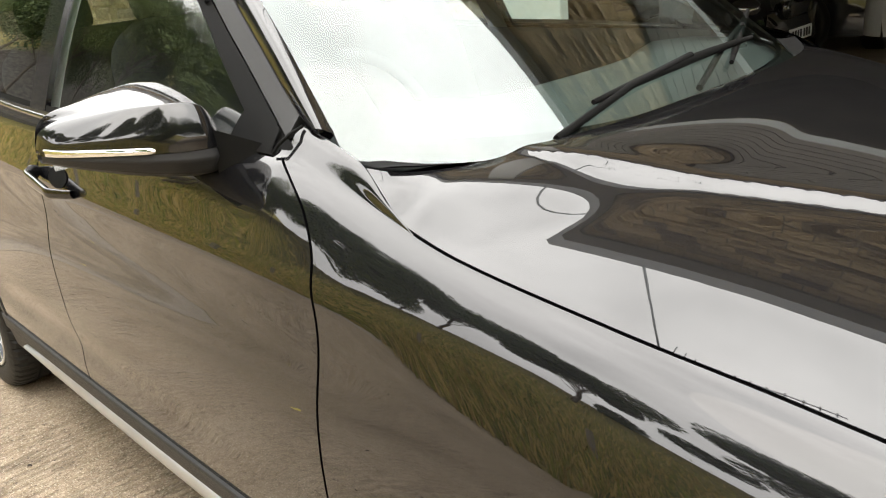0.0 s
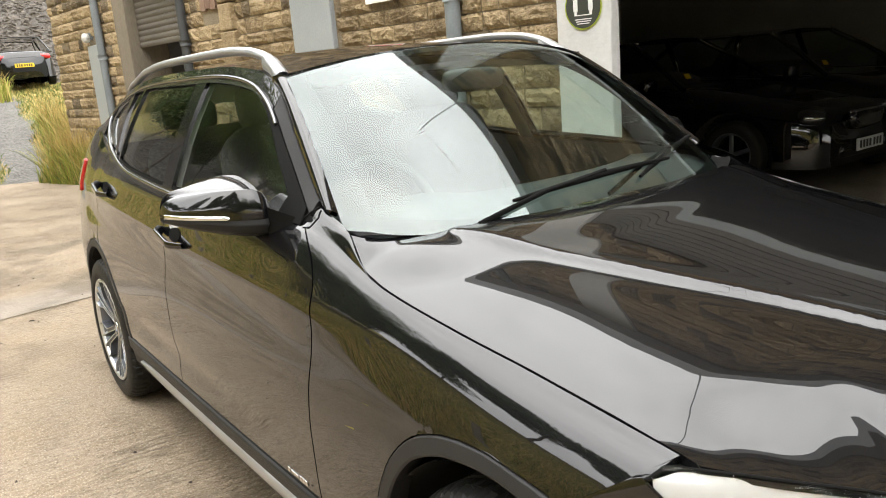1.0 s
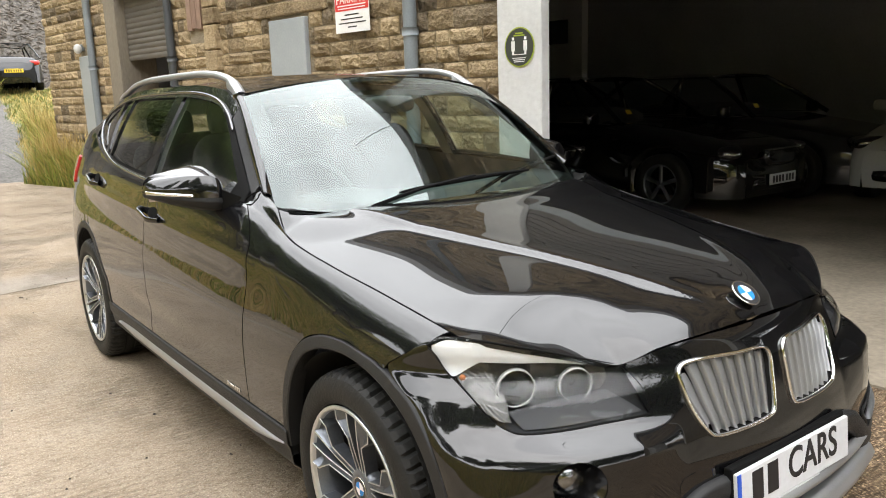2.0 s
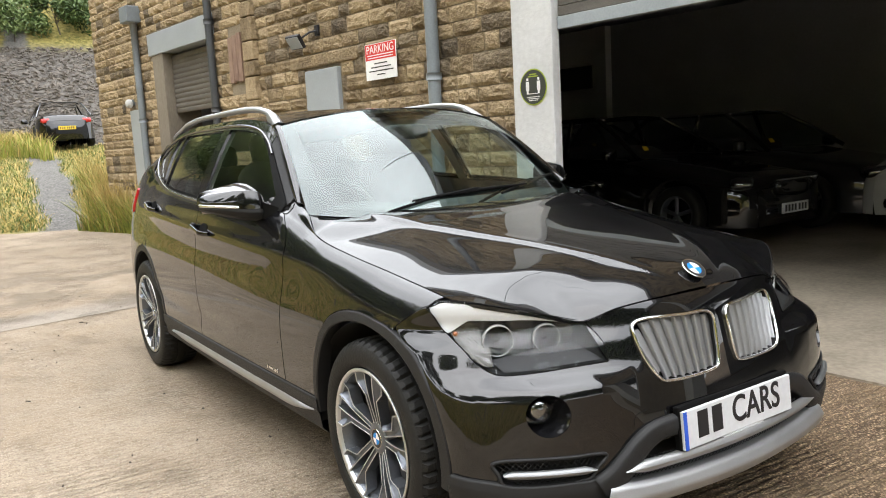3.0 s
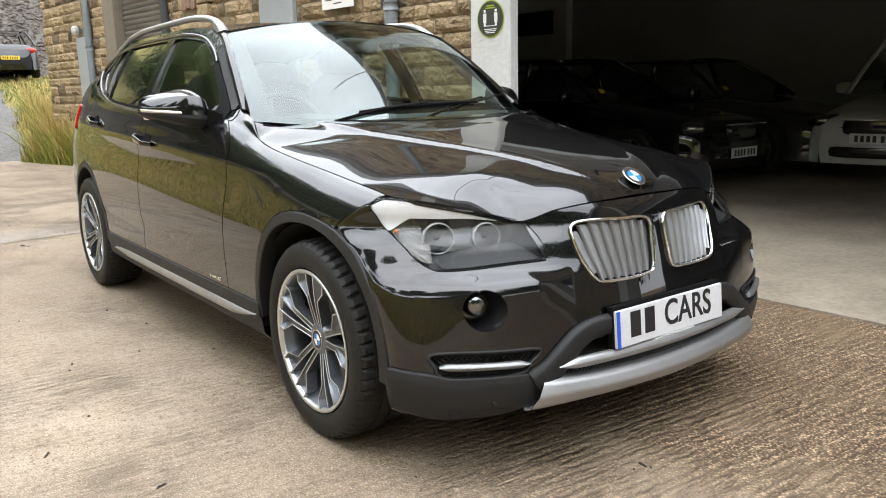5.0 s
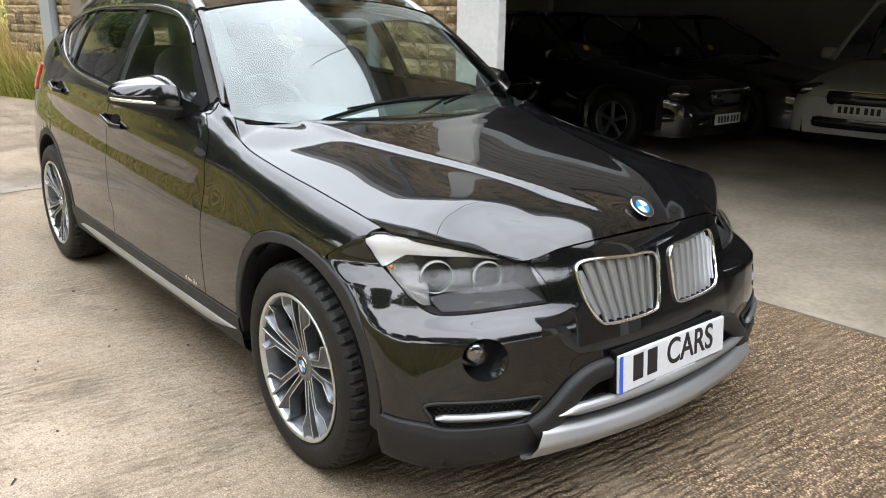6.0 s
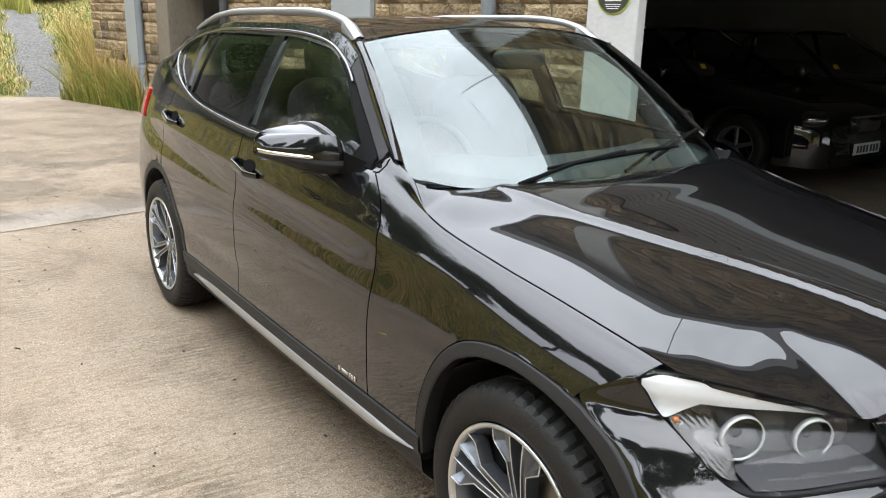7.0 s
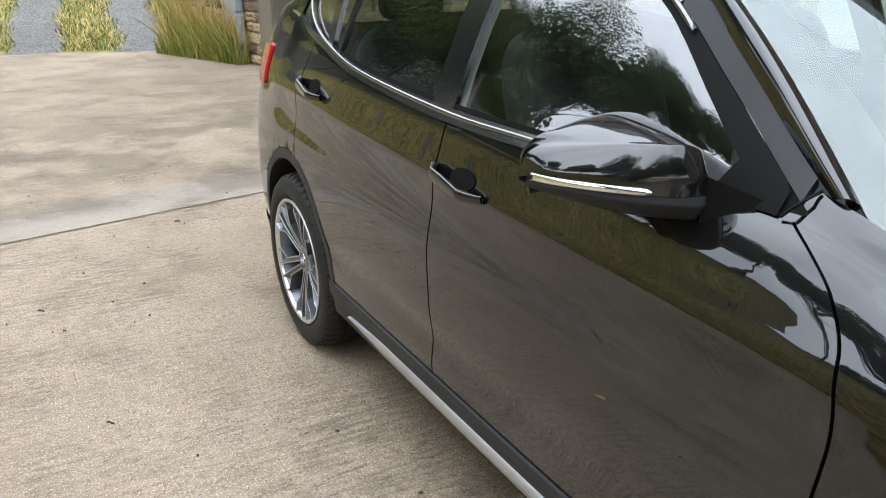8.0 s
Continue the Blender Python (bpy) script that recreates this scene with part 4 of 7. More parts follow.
G_TOP = 0.92
FRAME_T = smooth_line([(0.7, 0.030), (1.05, 0.036), (1.3, 0.040), (1.6, 0.036), (2.4, 0.034), (3.1, 0.03)])


def house(y, v, off=0.0):
    """The leaning side above the waist: v = 0 at the waist, G_TOP at the windows' top, 1 at the roof's edge."""
    tall = max(ROOF_Z(y) - ZG(y), 0.02)
    g = max(0.25, 1 - FRAME_T(y) / tall)
    if 0 < v < 1:
        v = v / G_TOP * g if v < G_TOP else g + (v - G_TOP) / (1 - G_TOP) * (1 - g)
    a = Vector((-WG(y), y, ZG(y)))
    b = Vector((-ROOF_W(y), y, ROOF_Z(y)))
    bulge = 0.014 * math.sin(math.pi * min(max(v, 0), 1)) * min(1, tall / 0.3)
    p = a.lerp(b, v)
    return Vector((p.x - bulge - off, p.y, p.z + 0.3 * off))




def band(y0, y1, v0, v1, off, nu, nv, lean=0.0):
    def fn(u, v):
        t = lerp(v0, v1, v)
        y = lerp(y0, y1, u)
        return house(y + lean * t, t, off)
    return face_out(sheet(fn, nu, nv), CAR_MID)


both("door_frame", rim(band(1.16, 3.3, G_TOP, 1.0, 0.0, 80, 6), 0.02), PAINT, car)
both("door_frame", rim(band(0.80, 1.157, G_TOP, 1.0, 0.0, 30, 6), 0.02), CLAD, car, "matt dark frame beside the windscreen pillar")
both("window_trim", band(1.16, 3.02, G_TOP - 0.035, G_TOP + 0.01, 0.003, 80, 3), DARK_CHROME, car)


def front_channel(u, v):
    """The broad rubber that fills the window's front corner and narrows up the pillar."""
    y = lerp(0.83, 1.24, u)
    tall = max(ROOF_Z(y) - ZG(y), 0.02)
    wide = lerp(0.075, 0.016, u ** 0.8)
    return house(y, G_TOP * lerp(max(0.02, 1 - wide / tall), 1.0, v), 0.0035)
both("window_channel", face_out(sheet(front_channel, 40, 4), CAR_MID), SEAL, car, "black rubber in the window's front corner")
both("waist_trim", rim(band(0.965, 2.98, -0.03, 0.045, 0.006, 90, 4), 0.012), DARK_CHROME, car, "dark chrome waist strip")
bm = bmesh.new()
tube(bm, curve_points([house(y, v, 0.006) for y, v in ((0.985, 0.025), (1.1, 0.02), (1.4, 0.015), (1.7, 0.015), (2.2, 0.02), (2.5, 0.035), (2.7, 0.09), (2.84, 0.22), (2.92, 0.42), (2.93, 0.62), (2.86, 0.80), (2.68, 0.90),
     (2.4, 0.925), (2.0, 0.93), (1.6, 0.93), (1.35, 0.925), (1.2, 0.915), (1.1, 0.90))], 90), 0.0065, 8)
both("window_line", bm, DARK_CHROME, car, "thin bright line round the side windows")
both("waist_seal", band(0.86, 2.95, 0.045, 0.075, 0.0, 80, 2), SEAL, car)
for y0, y1, lean, nm in ((0.90, 1.70, 0.0, "front_side_glass"), (1.70, 2.50, 0.0, "rear_side_glass"), (2.50, 3.0, 0.0, "quarter_glass")):
    for ob in both(nm, band(y0, y1, 0.06, G_TOP - 0.02, -0.006, 30, 10), SIDE_GLASS if nm[0] == "f" else GLASS_DARK, car):
        ob.visible_shadow = False
both("middle_pillar", rim(band(1.66, 1.76, 0.04, G_TOP, 0.002, 6, 10, 0.05), 0.012), GLOSS_BLACK, car)
both("rear_pillar_bar", rim(band(2.42, 2.445, 0.04, G_TOP, 0.002, 3, 10, 0.02), 0.012), GLOSS_BLACK, car)
both("rear_pillar_bar", rim(band(2.50, 2.56, 0.04, G_TOP, 0.002, 4, 10, 0.14), 0.012), GLOSS_BLACK, car)
both("rear_pillar", rim(band(2.985, 3.3, -0.02, G_TOP + 0.02, 0.0, 16, 10), 0.015), PAINT, car)
both("mirror_triangle", face_out(sheet(lambda u, v: house(lerp(0.82, lerp(0.942, 0.895, v), u), lerp(0.0, G_TOP - 0.02, v), 0.004), 12, 8), CAR_MID), SEAL, car)


SC_BASE_W, SC_TOP_W = 0.698, 0.584


def screen(a, v, drop=0.0):
    """The windscreen: a from -1 to 1 across, v = 0 at the cowl."""
    k = abs(a)
    b = Vector((a * SC_BASE_W, 0.475 + 0.262 * k ** 3.4, 1.012 + 0.040 * k ** 3))
    t = Vector((a * SC_TOP_W, 1.115 + 0.075 * k ** 2.4, 1.448 - 0.055 * k ** 2.2))
    p = b.lerp(t, v)
    return Vector((p.x, p.y, p.z + 0.035 * math.sin(math.pi * v) * (1 - 0.4 * k * k) - drop))


bm = sheet(lambda u, v: screen(2 * u - 1, lerp(-0.08, 1, v)), 60, 40)
ws = part("windscreen", face_out(bm, Vector((0, 1.5, 0.5))), GLASS, car, "windscreen with a dark printed border")
ws.visible_shadow = False


def frit(u, v):
    a = 2 * math.pi * u
    c, s = math.cos(a), math.sin(a)
    k = 1 / max(abs(c), abs(s))
    px, py = 0.5 + 0.5 * c * k, 0.5 + 0.5 * s * k
    qx, qy = 0.5 + 0.455 * c * k, 0.52 + 0.445 * s * k
    x, y = lerp(px, qx, v), lerp(py, qy, v)
    return screen(2 * x - 1, lerp(-0.08, 1, y), 0.004)
part("screen_border", sheet(frit, 160, 3, True), SEAL, ws)


def a_pillar(u, v):
    y = lerp(0.765, 1.22, u)
    p = Vector((-ROOF_W(y), y, ROOF_Z(y)))
    q = screen(-1, u)
    q = Vector((q.x, q.y, q.z + 0.002))
    m = p.lerp(q, v)
    return m + Vector((-0.010, -0.006, 0.010)) * math.sin(math.pi * v)
both("windscreen_pillar", rim(face_out(sheet(a_pillar, 30, 8), CAR_MID), 0.012), PAINT, car)


CHEEK = curve_points([(-0.7655, 0.50, ZG(0.50)), (-0.752, 0.565, 0.985), (-0.731, 0.630, 1.022), (-0.719, 0.70, 1.043), (-0.718, 0.79, 1.067)], 25)


def cheek(u, v):
    """The wing's top between bonnet corner, pillar and door: it leaves the side smoothly and bends over inwards."""
    y = lerp(0.50, 0.815, u)
    lo, hi = section(y, 1.0), CHEEK[int(round(u * 24))]
    ln = (hi - lo).length
    t0 = (lo - section(y, 0.985)).normalized() * ln
    t1 = Vector((0.9, 0.0, lerp(0.12, 0.45, u))).normalized() * ln
    h = v * v * (3 - 2 * v)
    return lo * (1 - h) + hi * h + t0 * (v * (1 - v) ** 2) - t1 * (v * v * (1 - v))
both("wing_tip", face_out(sheet(cheek, 24, 12), CAR_MID), PAINT, car)
both("pillar_foot", face_out(sheet(lambda u, v: house(lerp(0.785, 0.835, u), lerp(-0.01, 0.9, v), -0.004), 10, 8), CAR_MID), SEAL, car)
bm = bmesh.new()
tube(bm, [Vector((-0.722, 0.785, 1.069)), Vector((-0.745, 0.788, 1.062)), Vector((-0.764, 0.80, 1.046)), Vector((-0.768, 0.812, 1.032))], 0.0028, 5)
both("pillar_seam", bm, SEAL, car)


def roof_fn(u, v):
    a = 2 * u - 1
    y = lerp(0, 1, v)
    front = 1.115 + 0.075 * abs(a) ** 2.4
    yy = lerp(front, 3.22, v)
    we, ze = ROOF_W(max(yy, 1.2)), ROOF_Z(max(yy, 1.25))
    crown = 0.045 * min(1, 0.45 + v * 3) * (1 - 0.3 * v)
    z = ze + crown * (1 - abs(a) ** 2.2)
    if v < 0.08:
        z = lerp(screen(a * we / SC_TOP_W if abs(a * we) < SC_TOP_W else math.copysign(1, a), 1.0).z + 0.003, z, v / 0.08)
    return Vector((a * we, yy, z))
bm = sheet(roof_fn, 50, 50)
roof = part("roof", rim(face_out(bm, CAR_MID), 0.02), PAINT, car)
part("headlining", face_out(sheet(lambda u, v: roof_fn(0.02 + 0.96 * u, v * 0.98 + 0.01) - Vector((0, 0, 0.05)), 20, 20), Vector((0, 2, 9))), LINING, car, "pale roof lining")


def rail_fn(u, v):
    y = lerp(1.22, 2.95, u)
    rise = 0.028 * min(1, math.sin(math.pi * min(u * 3.2, 0.5))) * min(1, ((1 - u) * 6) ** 0.8) + 0.006
    a = 2 * math.pi * v
    we = ROOF_W(y) - 0.032
    ww = 0.017 if 0.05 < u < 0.95 else 0.022
    z = ROOF_Z(y) + 0.012 + rise
    return Vector((-(we + ww * math.cos(a)), y, z + 0.015 * math.sin(a)))
rails = both("roof_rail", face_out(sheet(rail_fn, 60, 12), lambda m: Vector((-(ROOF_W(m.y) - 0.032) if m.x < 0 else ROOF_W(m.y) - 0.032, m.y, ROOF_Z(m.y) + 0.03))), SATIN, car, "satin silver roof rail")
def foot_fn(u, v):
    y = lerp(1.20, 1.34, u)
    a = 2 * math.pi * v
    we = ROOF_W(y) - 0.032
    top = ROOF_Z(y) + 0.010 + 0.040 * u
    k = 0.5 + 0.5 * math.sin(a)
    return Vector((-(we + 0.021 * math.cos(a)), y, lerp(ROOF_Z(y) - 0.012, top, k)))
both("rail_foot", face_out(sheet(foot_fn, 10, 14), lambda m: Vector((m.x * 0.97, m.y, ROOF_Z(m.y) - 0.02))), SATIN, car)

# rear end
def tail_fn(u, v):
    a = 2 * u - 1
    zs = smooth_line([(0, 0.30), (0.3, 0.55), (0.6, 0.95), (0.72, 1.12), (1.0, 1.37)])
    ys = smooth_line([(0, 3.5), (0.3, 3.58), (0.6, 3.55), (0.72, 3.5), (1.0, 3.2)])
    hw = smooth_line([(0, 0.70), (0.5, 0.70), (0.72, 0.64), (1.0, 0.57)])
    return Vector((a * hw(v), ys(v) - 0.10 * abs(a) ** 3, zs(v)))
part("tailgate", face_out(sheet(lambda u, v: tail_fn(u, v * 0.72), 24, 20), CAR_MID), PAINT, car)
rg = part("rear_glass", face_out(sheet(lambda u, v: tail_fn(u, 0.72 + v * 0.26), 24, 10), CAR_MID), GLASS_DARK, car)
rg.visible_shadow = False
def tail_lamp(u, v):
    p = on_side(lerp(3.16, 3.5, u), lerp(0.935, 1.085 - 0.03 * u, v), 0.009)
    return p
both("tail_lamp", rim(face_out(sheet(tail_lamp, 16, 10), CAR_MID), 0.02), RED_LENS, car, "red tail lamp")
both("rear_clad", face_out(sheet(lambda u, v: on_side(lerp(3.18, 3.5, u), lerp(0.24, 0.36, v), 0.006), 12, 6), CAR_MID), CLAD, car)
bm = bmesh.new()
box(bm, (1.5, 3.9, 0.06), pose(0, 1.35, 0.25), 0.02)
part("underbody", bm, VOID, car)

# door handles and fuel flap
def handle(y, z, yaw, door, sgn):
    """A flat pull bar, broad behind and tapering to the front, over a flat black disc."""
    def bar(u, v):
        yy = y + lerp(-0.105, 0.105, u)
        a = 2 * math.pi * v
        lift = 0.036 * min(1, math.sin(math.pi * u) * 1.6) ** 0.8 + 0.002
        zz = z + yaw * (yy - y)
        p = on_side(yy, zz)
        t = lerp(0.009, 0.0165, min(1, u * 1.8)) * min(1, (1 - u) * 14 + 0.3)
        c, s_ = math.cos(a), math.sin(a)
        c, s_ = math.copysign(abs(c) ** 0.6, c), math.copysign(abs(s_) ** 0.6, s_)
        return Vector((p.x - lift - 0.008 * c, yy, zz + t * s_ + 0.003 * c))
    bm = sheet(bar, 30, 16)
    bmesh.ops.recalc_face_normals(bm, faces=bm.faces[:])
    part("door_handle", mirrored(bm) if sgn > 0 else bm, PAINT, door, "black pull handle")

    # flat disc on the door; its black stands in for the hollow's shade
    def hollow_shade(u, v):
        a = 2 * math.pi * u
        p = on_side(y - 0.010 + 0.050 * v * math.cos(a), z + 0.008 + 0.022 * v * math.sin(a), 0.002)
        return p
    bm = face_out(sheet(hollow_shade, 24, 4, True), CAR_MID)
    part("handle_hollow_shade", mirrored(bm) if sgn > 0 else bm, SEAL, door, "flat black disc painted as the shade of the handle's hollow")


for (da, db), yh, zh in ((DOORS_F, 1.548, 0.924), (DOORS_R, 2.545, 0.995)):
    handle(yh, zh, 0.15, da, -1)
    handle(yh, zh, 0.15, db, 1)
# chrome model marks low on the doors, as plain bars
for sgn, door in ((-1, DOORS_F[0]), (1, DOORS_F[1])):
    for y0, ln, hh in ((0.815, 0.013, 0.014), (0.797, 0.046, 0.009), (0.745, 0.008, 0.014), (0.733, 0.012, 0.014), (0.717, 0.012, 0.014)):
        p = on_side(y0 - ln / 2, 0.412, 0.0015)
        box_part("model_mark", (0.003, ln * 0.86, hh), Matrix.Translation((p.x * -sgn, p.y, p.z)) @ pose(0, 0, 0, 0, 0, 0), CHROME, door, 0.0008)


# door mirrors
def mirror(sgn):
    YF = smooth_line([(-1.021, 1.080), (-1.008, 1.045), (-0.98, 1.006), (-0.95, 0.975), (-0.90, 0.940), (-0.85, 0.920), (-0.815, 0.914), (-0.792, 0.925), (-0.778, 0.955)])
    ZB = smooth_line([(-1.021, 1.062), (-0.95, 1.056), (-0.90, 1.051), (-0.85, 1.046), (-0.778, 1.043)])
    ZR = smooth_line([(-1.021, 1.072), (-1.012, 1.098), (-0.985, 1.114), (-0.95, 1.120), (-0.90, 1.125), (-0.85, 1.124), (-0.82, 1.118), (-0.795, 1.098), (-0.778, 1.056)])
    ZT = smooth_line([(-1.021, 1.073), (-1.012, 1.104), (-0.985, 1.124), (-0.95, 1.131), (-0.90, 1.142), (-0.85, 1.149), (-0.82, 1.146), (-0.795, 1.126), (-0.778, 1.070)])
    YB = smooth_line([(-1.021, 1.10), (-0.95, 1.098), (-0.85, 1.078), (-0.778, 1.045)])
    Z0 = smooth_line([(-1.021, 1.050), (-0.95, 1.024), (-0.90, 1.008), (-0.85, 0.996), (-0.778, 0.984)])

    def across(u):
        return lerp(-1.021, -0.778, (1 - math.cos(math.pi * u)) / 2)

    def shell(u, v):
        """u from the outer end to the inner; v up the flat front face, over a ridge and back along the top."""
        x = across(u)
        lean = (0.028 + 0.045 * min(max((-0.87 - x) / 0.10, 0), 1)) * min(1, (ZR(x) - ZB(x)) / 0.05)
        prof = [(YF(x), ZB(x)), (YF(x) + 0.1 * lean, lerp(ZB(x), ZR(x), 0.45)), (YF(x) + 0.55 * lean, lerp(ZB(x), ZR(x), 0.9)), (YF(x) + lean, ZR(x)),
                (lerp(YF(x) + lean, YB(x), 0.5), lerp(ZR(x), ZT(x), 0.62)), (YB(x), ZT(x)), (YB(x) + 0.002, ZT(x) - 0.008)]
        k = v * (len(prof) - 1)
        j = min(int(k), len(prof) - 2)
        f = k - j
        a, b, c, d = (Vector(prof[min(max(q, 0), len(prof) - 1)]) for q in (j - 1, j, j + 1, j + 2))
        y, z = 0.5 * (2 * b + (c - a) * f + (2 * a - 5 * b + 4 * c - d) * f * f + (3 * b - a - 3 * c + d) * f ** 3)
        return Vector((x, y, z))

    def put(name, bm, mat, parent, label=""):
        bmesh.ops.recalc_face_normals(bm, faces=bm.faces[:])
        face_out(bm, Vector((-0.89, 1.03, 1.06)))
        return part(name, mirrored(bm) if sgn > 0 else bm, mat, parent, label)
    ob = put("door_mirror", rim(face_out(sheet(shell, 48, 30), Vector((-0.89, 1.05, 1.06))), 0.006), PAINT, car, "black door mirror with a slim indicator strip")
    put("mirror_cap", sheet(lambda u, v: shell(1.0, u).lerp(Vector((-0.778, 1.04, 1.043)), v), 20, 3), PAINT, ob)

    def under(u, v):
        """The lower half: a short upright band, then a belly that falls towards the foot."""
        x = across(u)
        prof = [(YF(x) + 0.001, ZB(x) - 0.001), (YF(x) - 0.001, lerp(ZB(x), Z0(x), 0.30)), (lerp(YF(x), YB(x), 0.12), lerp(ZB(x), Z0(x), 0.78)), (lerp(YF(x), YB(x), 0.45), Z0(x)), (YB(x), lerp(ZB(x), Z0(x), 0.6)), (YB(x), ZB(x))]
        k = v * (len(prof) - 1)
        j = min(int(k), len(prof) - 2)
        y, z = (lerp(prof[j][q], prof[j + 1][q], k - j) for q in (0, 1))
        return Vector((x, y, z))
    put("mirror_base", sheet(under, 44, 20), CLAD, ob, "dark grey mirror base")

    def strip(u, v):
        x = lerp(-1.0185, -0.899, u)
        a = 2 * math.pi * v
        h = 0.0062 * min(1, (1 - u) * 12 + 0.5)
        return Vector((x, YF(x) - 0.001 - 0.004 * math.cos(a), ZB(x) + 0.005 + h * math.sin(a)))
    bm = sheet(strip, 34, 8)
    bmesh.ops.recalc_face_normals(bm, faces=bm.faces[:])
    part("mirror_indicator", mirrored(bm) if sgn > 0 else bm, CHROME, ob, "clear indicator strip")

    def foot(u, v):
        """A wedge from the housing's inner end to the door."""
        near = [(-0.806, 0.920, 1.072), (-0.806, 0.926, 0.990), (-0.788, 1.000, 0.978), (-0.785, 1.010, 1.066)]
        door = [(-0.752, 0.835, 1.040), (-0.780, 0.868, 0.990), (-0.800, 0.960, 0.980), (-0.760, 0.965, 1.050)]
        k = v * 4
        j = min(int(k), 3)
        a = Vector(near[j]).lerp(Vector(near[(j + 1) % 4]), k - j)
        b = Vector(door[j]).lerp(Vector(door[(j + 1) % 4]), k - j)
        return a.lerp(b, u)
    bm = sheet(foot, 8, 16)
    for f in bm.faces:
        f.smooth = False
    bmesh.ops.recalc_face_normals(bm, faces=bm.faces[:])
    part("mirror_foot", mirrored(bm) if sgn > 0 else bm, SEAL, ob)
    bm = bmesh.new()
    vs = [bm.verts.new(Vector((x, YB(x) + 0.001, ZT(x) - 0.010))) for x in np.linspace(-1.012, -0.785, 16)] + [bm.verts.new(Vector((x, YB(x) + 0.001, 1.03))) for x in np.linspace(-0.785, -1.0, 16)]
    bm.faces.new(vs)
    part("mirror_glass", mirrored(bm) if sgn > 0 else bm, CHROME, ob)


mirror(-1)
mirror(1)

# wipers and cowl
part("cowl", face_out(sheet(lambda u, v: Vector((lerp(-0.70, 0.70, u), COWL_Y(lerp(-0.70, 0.70, u)) + lerp(-0.01, 0.06, v), 0.988 + 0.03 * abs(2 * u - 1) ** 3 - 0.006 * math.sin(math.pi * v))), 40, 4), Vector((0, 0.5, 0))), SEAL, car)
for x0, a0, x1, a1 in ((-0.33, 0.03, 0.30, 0.075), (0.12, 0.03, 0.60, 0.10)):
    bm = bmesh.new()
    p0, p1 = screen(x0 / SC_BASE_W, a0, -0.014), screen(x1 / SC_BASE_W, a1, -0.014)
    tube(bm, [p0.lerp(p1, i / 12) + Vector((0, 0, 0.006 * math.sin(math.pi * i / 12))) for i in range(13)], lambda t: 0.005 + 0.005 * math.sin(math.pi * t), 6)
    piv = Vector((x0 - 0.12, 0.50, 1.012))
    mid = p0.lerp(p1, 0.55) + Vector((0, 0, 0.014))
    tube(bm, [piv, piv.lerp(mid, 0.5) + Vector((0, 0, 0.012)), mid], 0.007, 6)
    part("wiper", bm, SEAL, car, "black wiper")

# ---- wheels ----
def wheel_mesh_tyre():
    bm = bmesh.new()
    n = 216
    prof = [(0.239, -0.085), (0.2415, -0.097), (0.262, -0.106), (0.290, -0.105), (0.312, -0.097), (0.324, -0.084), (0.329, -0.062), (0.3305, -0.060), (0.3305, -0.030),
            (0.3245, -0.028), (0.3245, -0.020), (0.3305, -0.018), (0.3305, 0.018), (0.3245, 0.020), (0.3245, 0.028), (0.3305, 0.030), (0.3305, 0.060), (0.329, 0.062),
            (0.3265, 0.090), (0.318, 0.108), (0.295, 0.117), (0.262, 0.113), (0.2415, 0.098), (0.239, 0.085)]
    rings = []
    for i in range(n):
        ring = []
        for r, x in prof:
            a = 2 * math.pi * (i + (1.6 * abs(x) / 0.1)) / n
            if i % 4 == 0 and r > 0.317 and abs(x) > 0.035:
                r -= 0.009
            ring.append(bm.verts.new((x, r * math.cos(a), r * math.sin(a))))
        rings.append(ring)
    for i in range(n):
        a, b = rings[i], rings[(i + 1) % n]
        for j in range(len(prof) - 1):
            f = bm.faces.new((a[j], b[j], b[j + 1], a[j + 1]))
            f.smooth = j < 4 or j > len(prof) - 6
    bmesh.ops.recalc_face_normals(bm, faces=bm.faces[:])
    return bm


def rim_barrel():
    return lathe(bmesh.new(), [(0.231, 0.095), (0.222, 0.08), (0.214, 0.02), (0.205, -0.05), (0.222, -0.088), (0.229, -0.0955)], 96)


def rim_lip():
    return lathe(bmesh.new(), [(0.236, -0.094), (0.2385, -0.099), (0.236, -0.1025), (0.228, -0.101), (0.2245, -0.096), (0.222, -0.086)], 96)


# one arm of a forked spoke: straight from the hub, then kinked outwards to a flared end at the rim
ARM_IN = lambda r: 0.004 + 0.010 * (r - 0.046) / 0.094 if r < 0.14 else 0.014 + 0.008 * (r - 0.14) / 0.086
ARM_OUT = lambda r: 0.024 + 0.012 * (r - 0.046) / 0.10 if r < 0.146 else 0.036 + 0.046 * min((r - 0.146) / 0.05, 1) + 0.004 * max(r - 0.196, 0) / 0.03
ARM_FACE = smooth_line([(0.04, -0.066), (0.085, -0.076), (0.125, -0.085), (0.165, -0.092), (0.195, -0.096), (0.226, -0.099)])


def arm_point(r, lat, x, side):
    a = math.asin(min(lat / r, 0.99)) * side
    return Vector((x, r * math.cos(a), r * math.sin(a)))


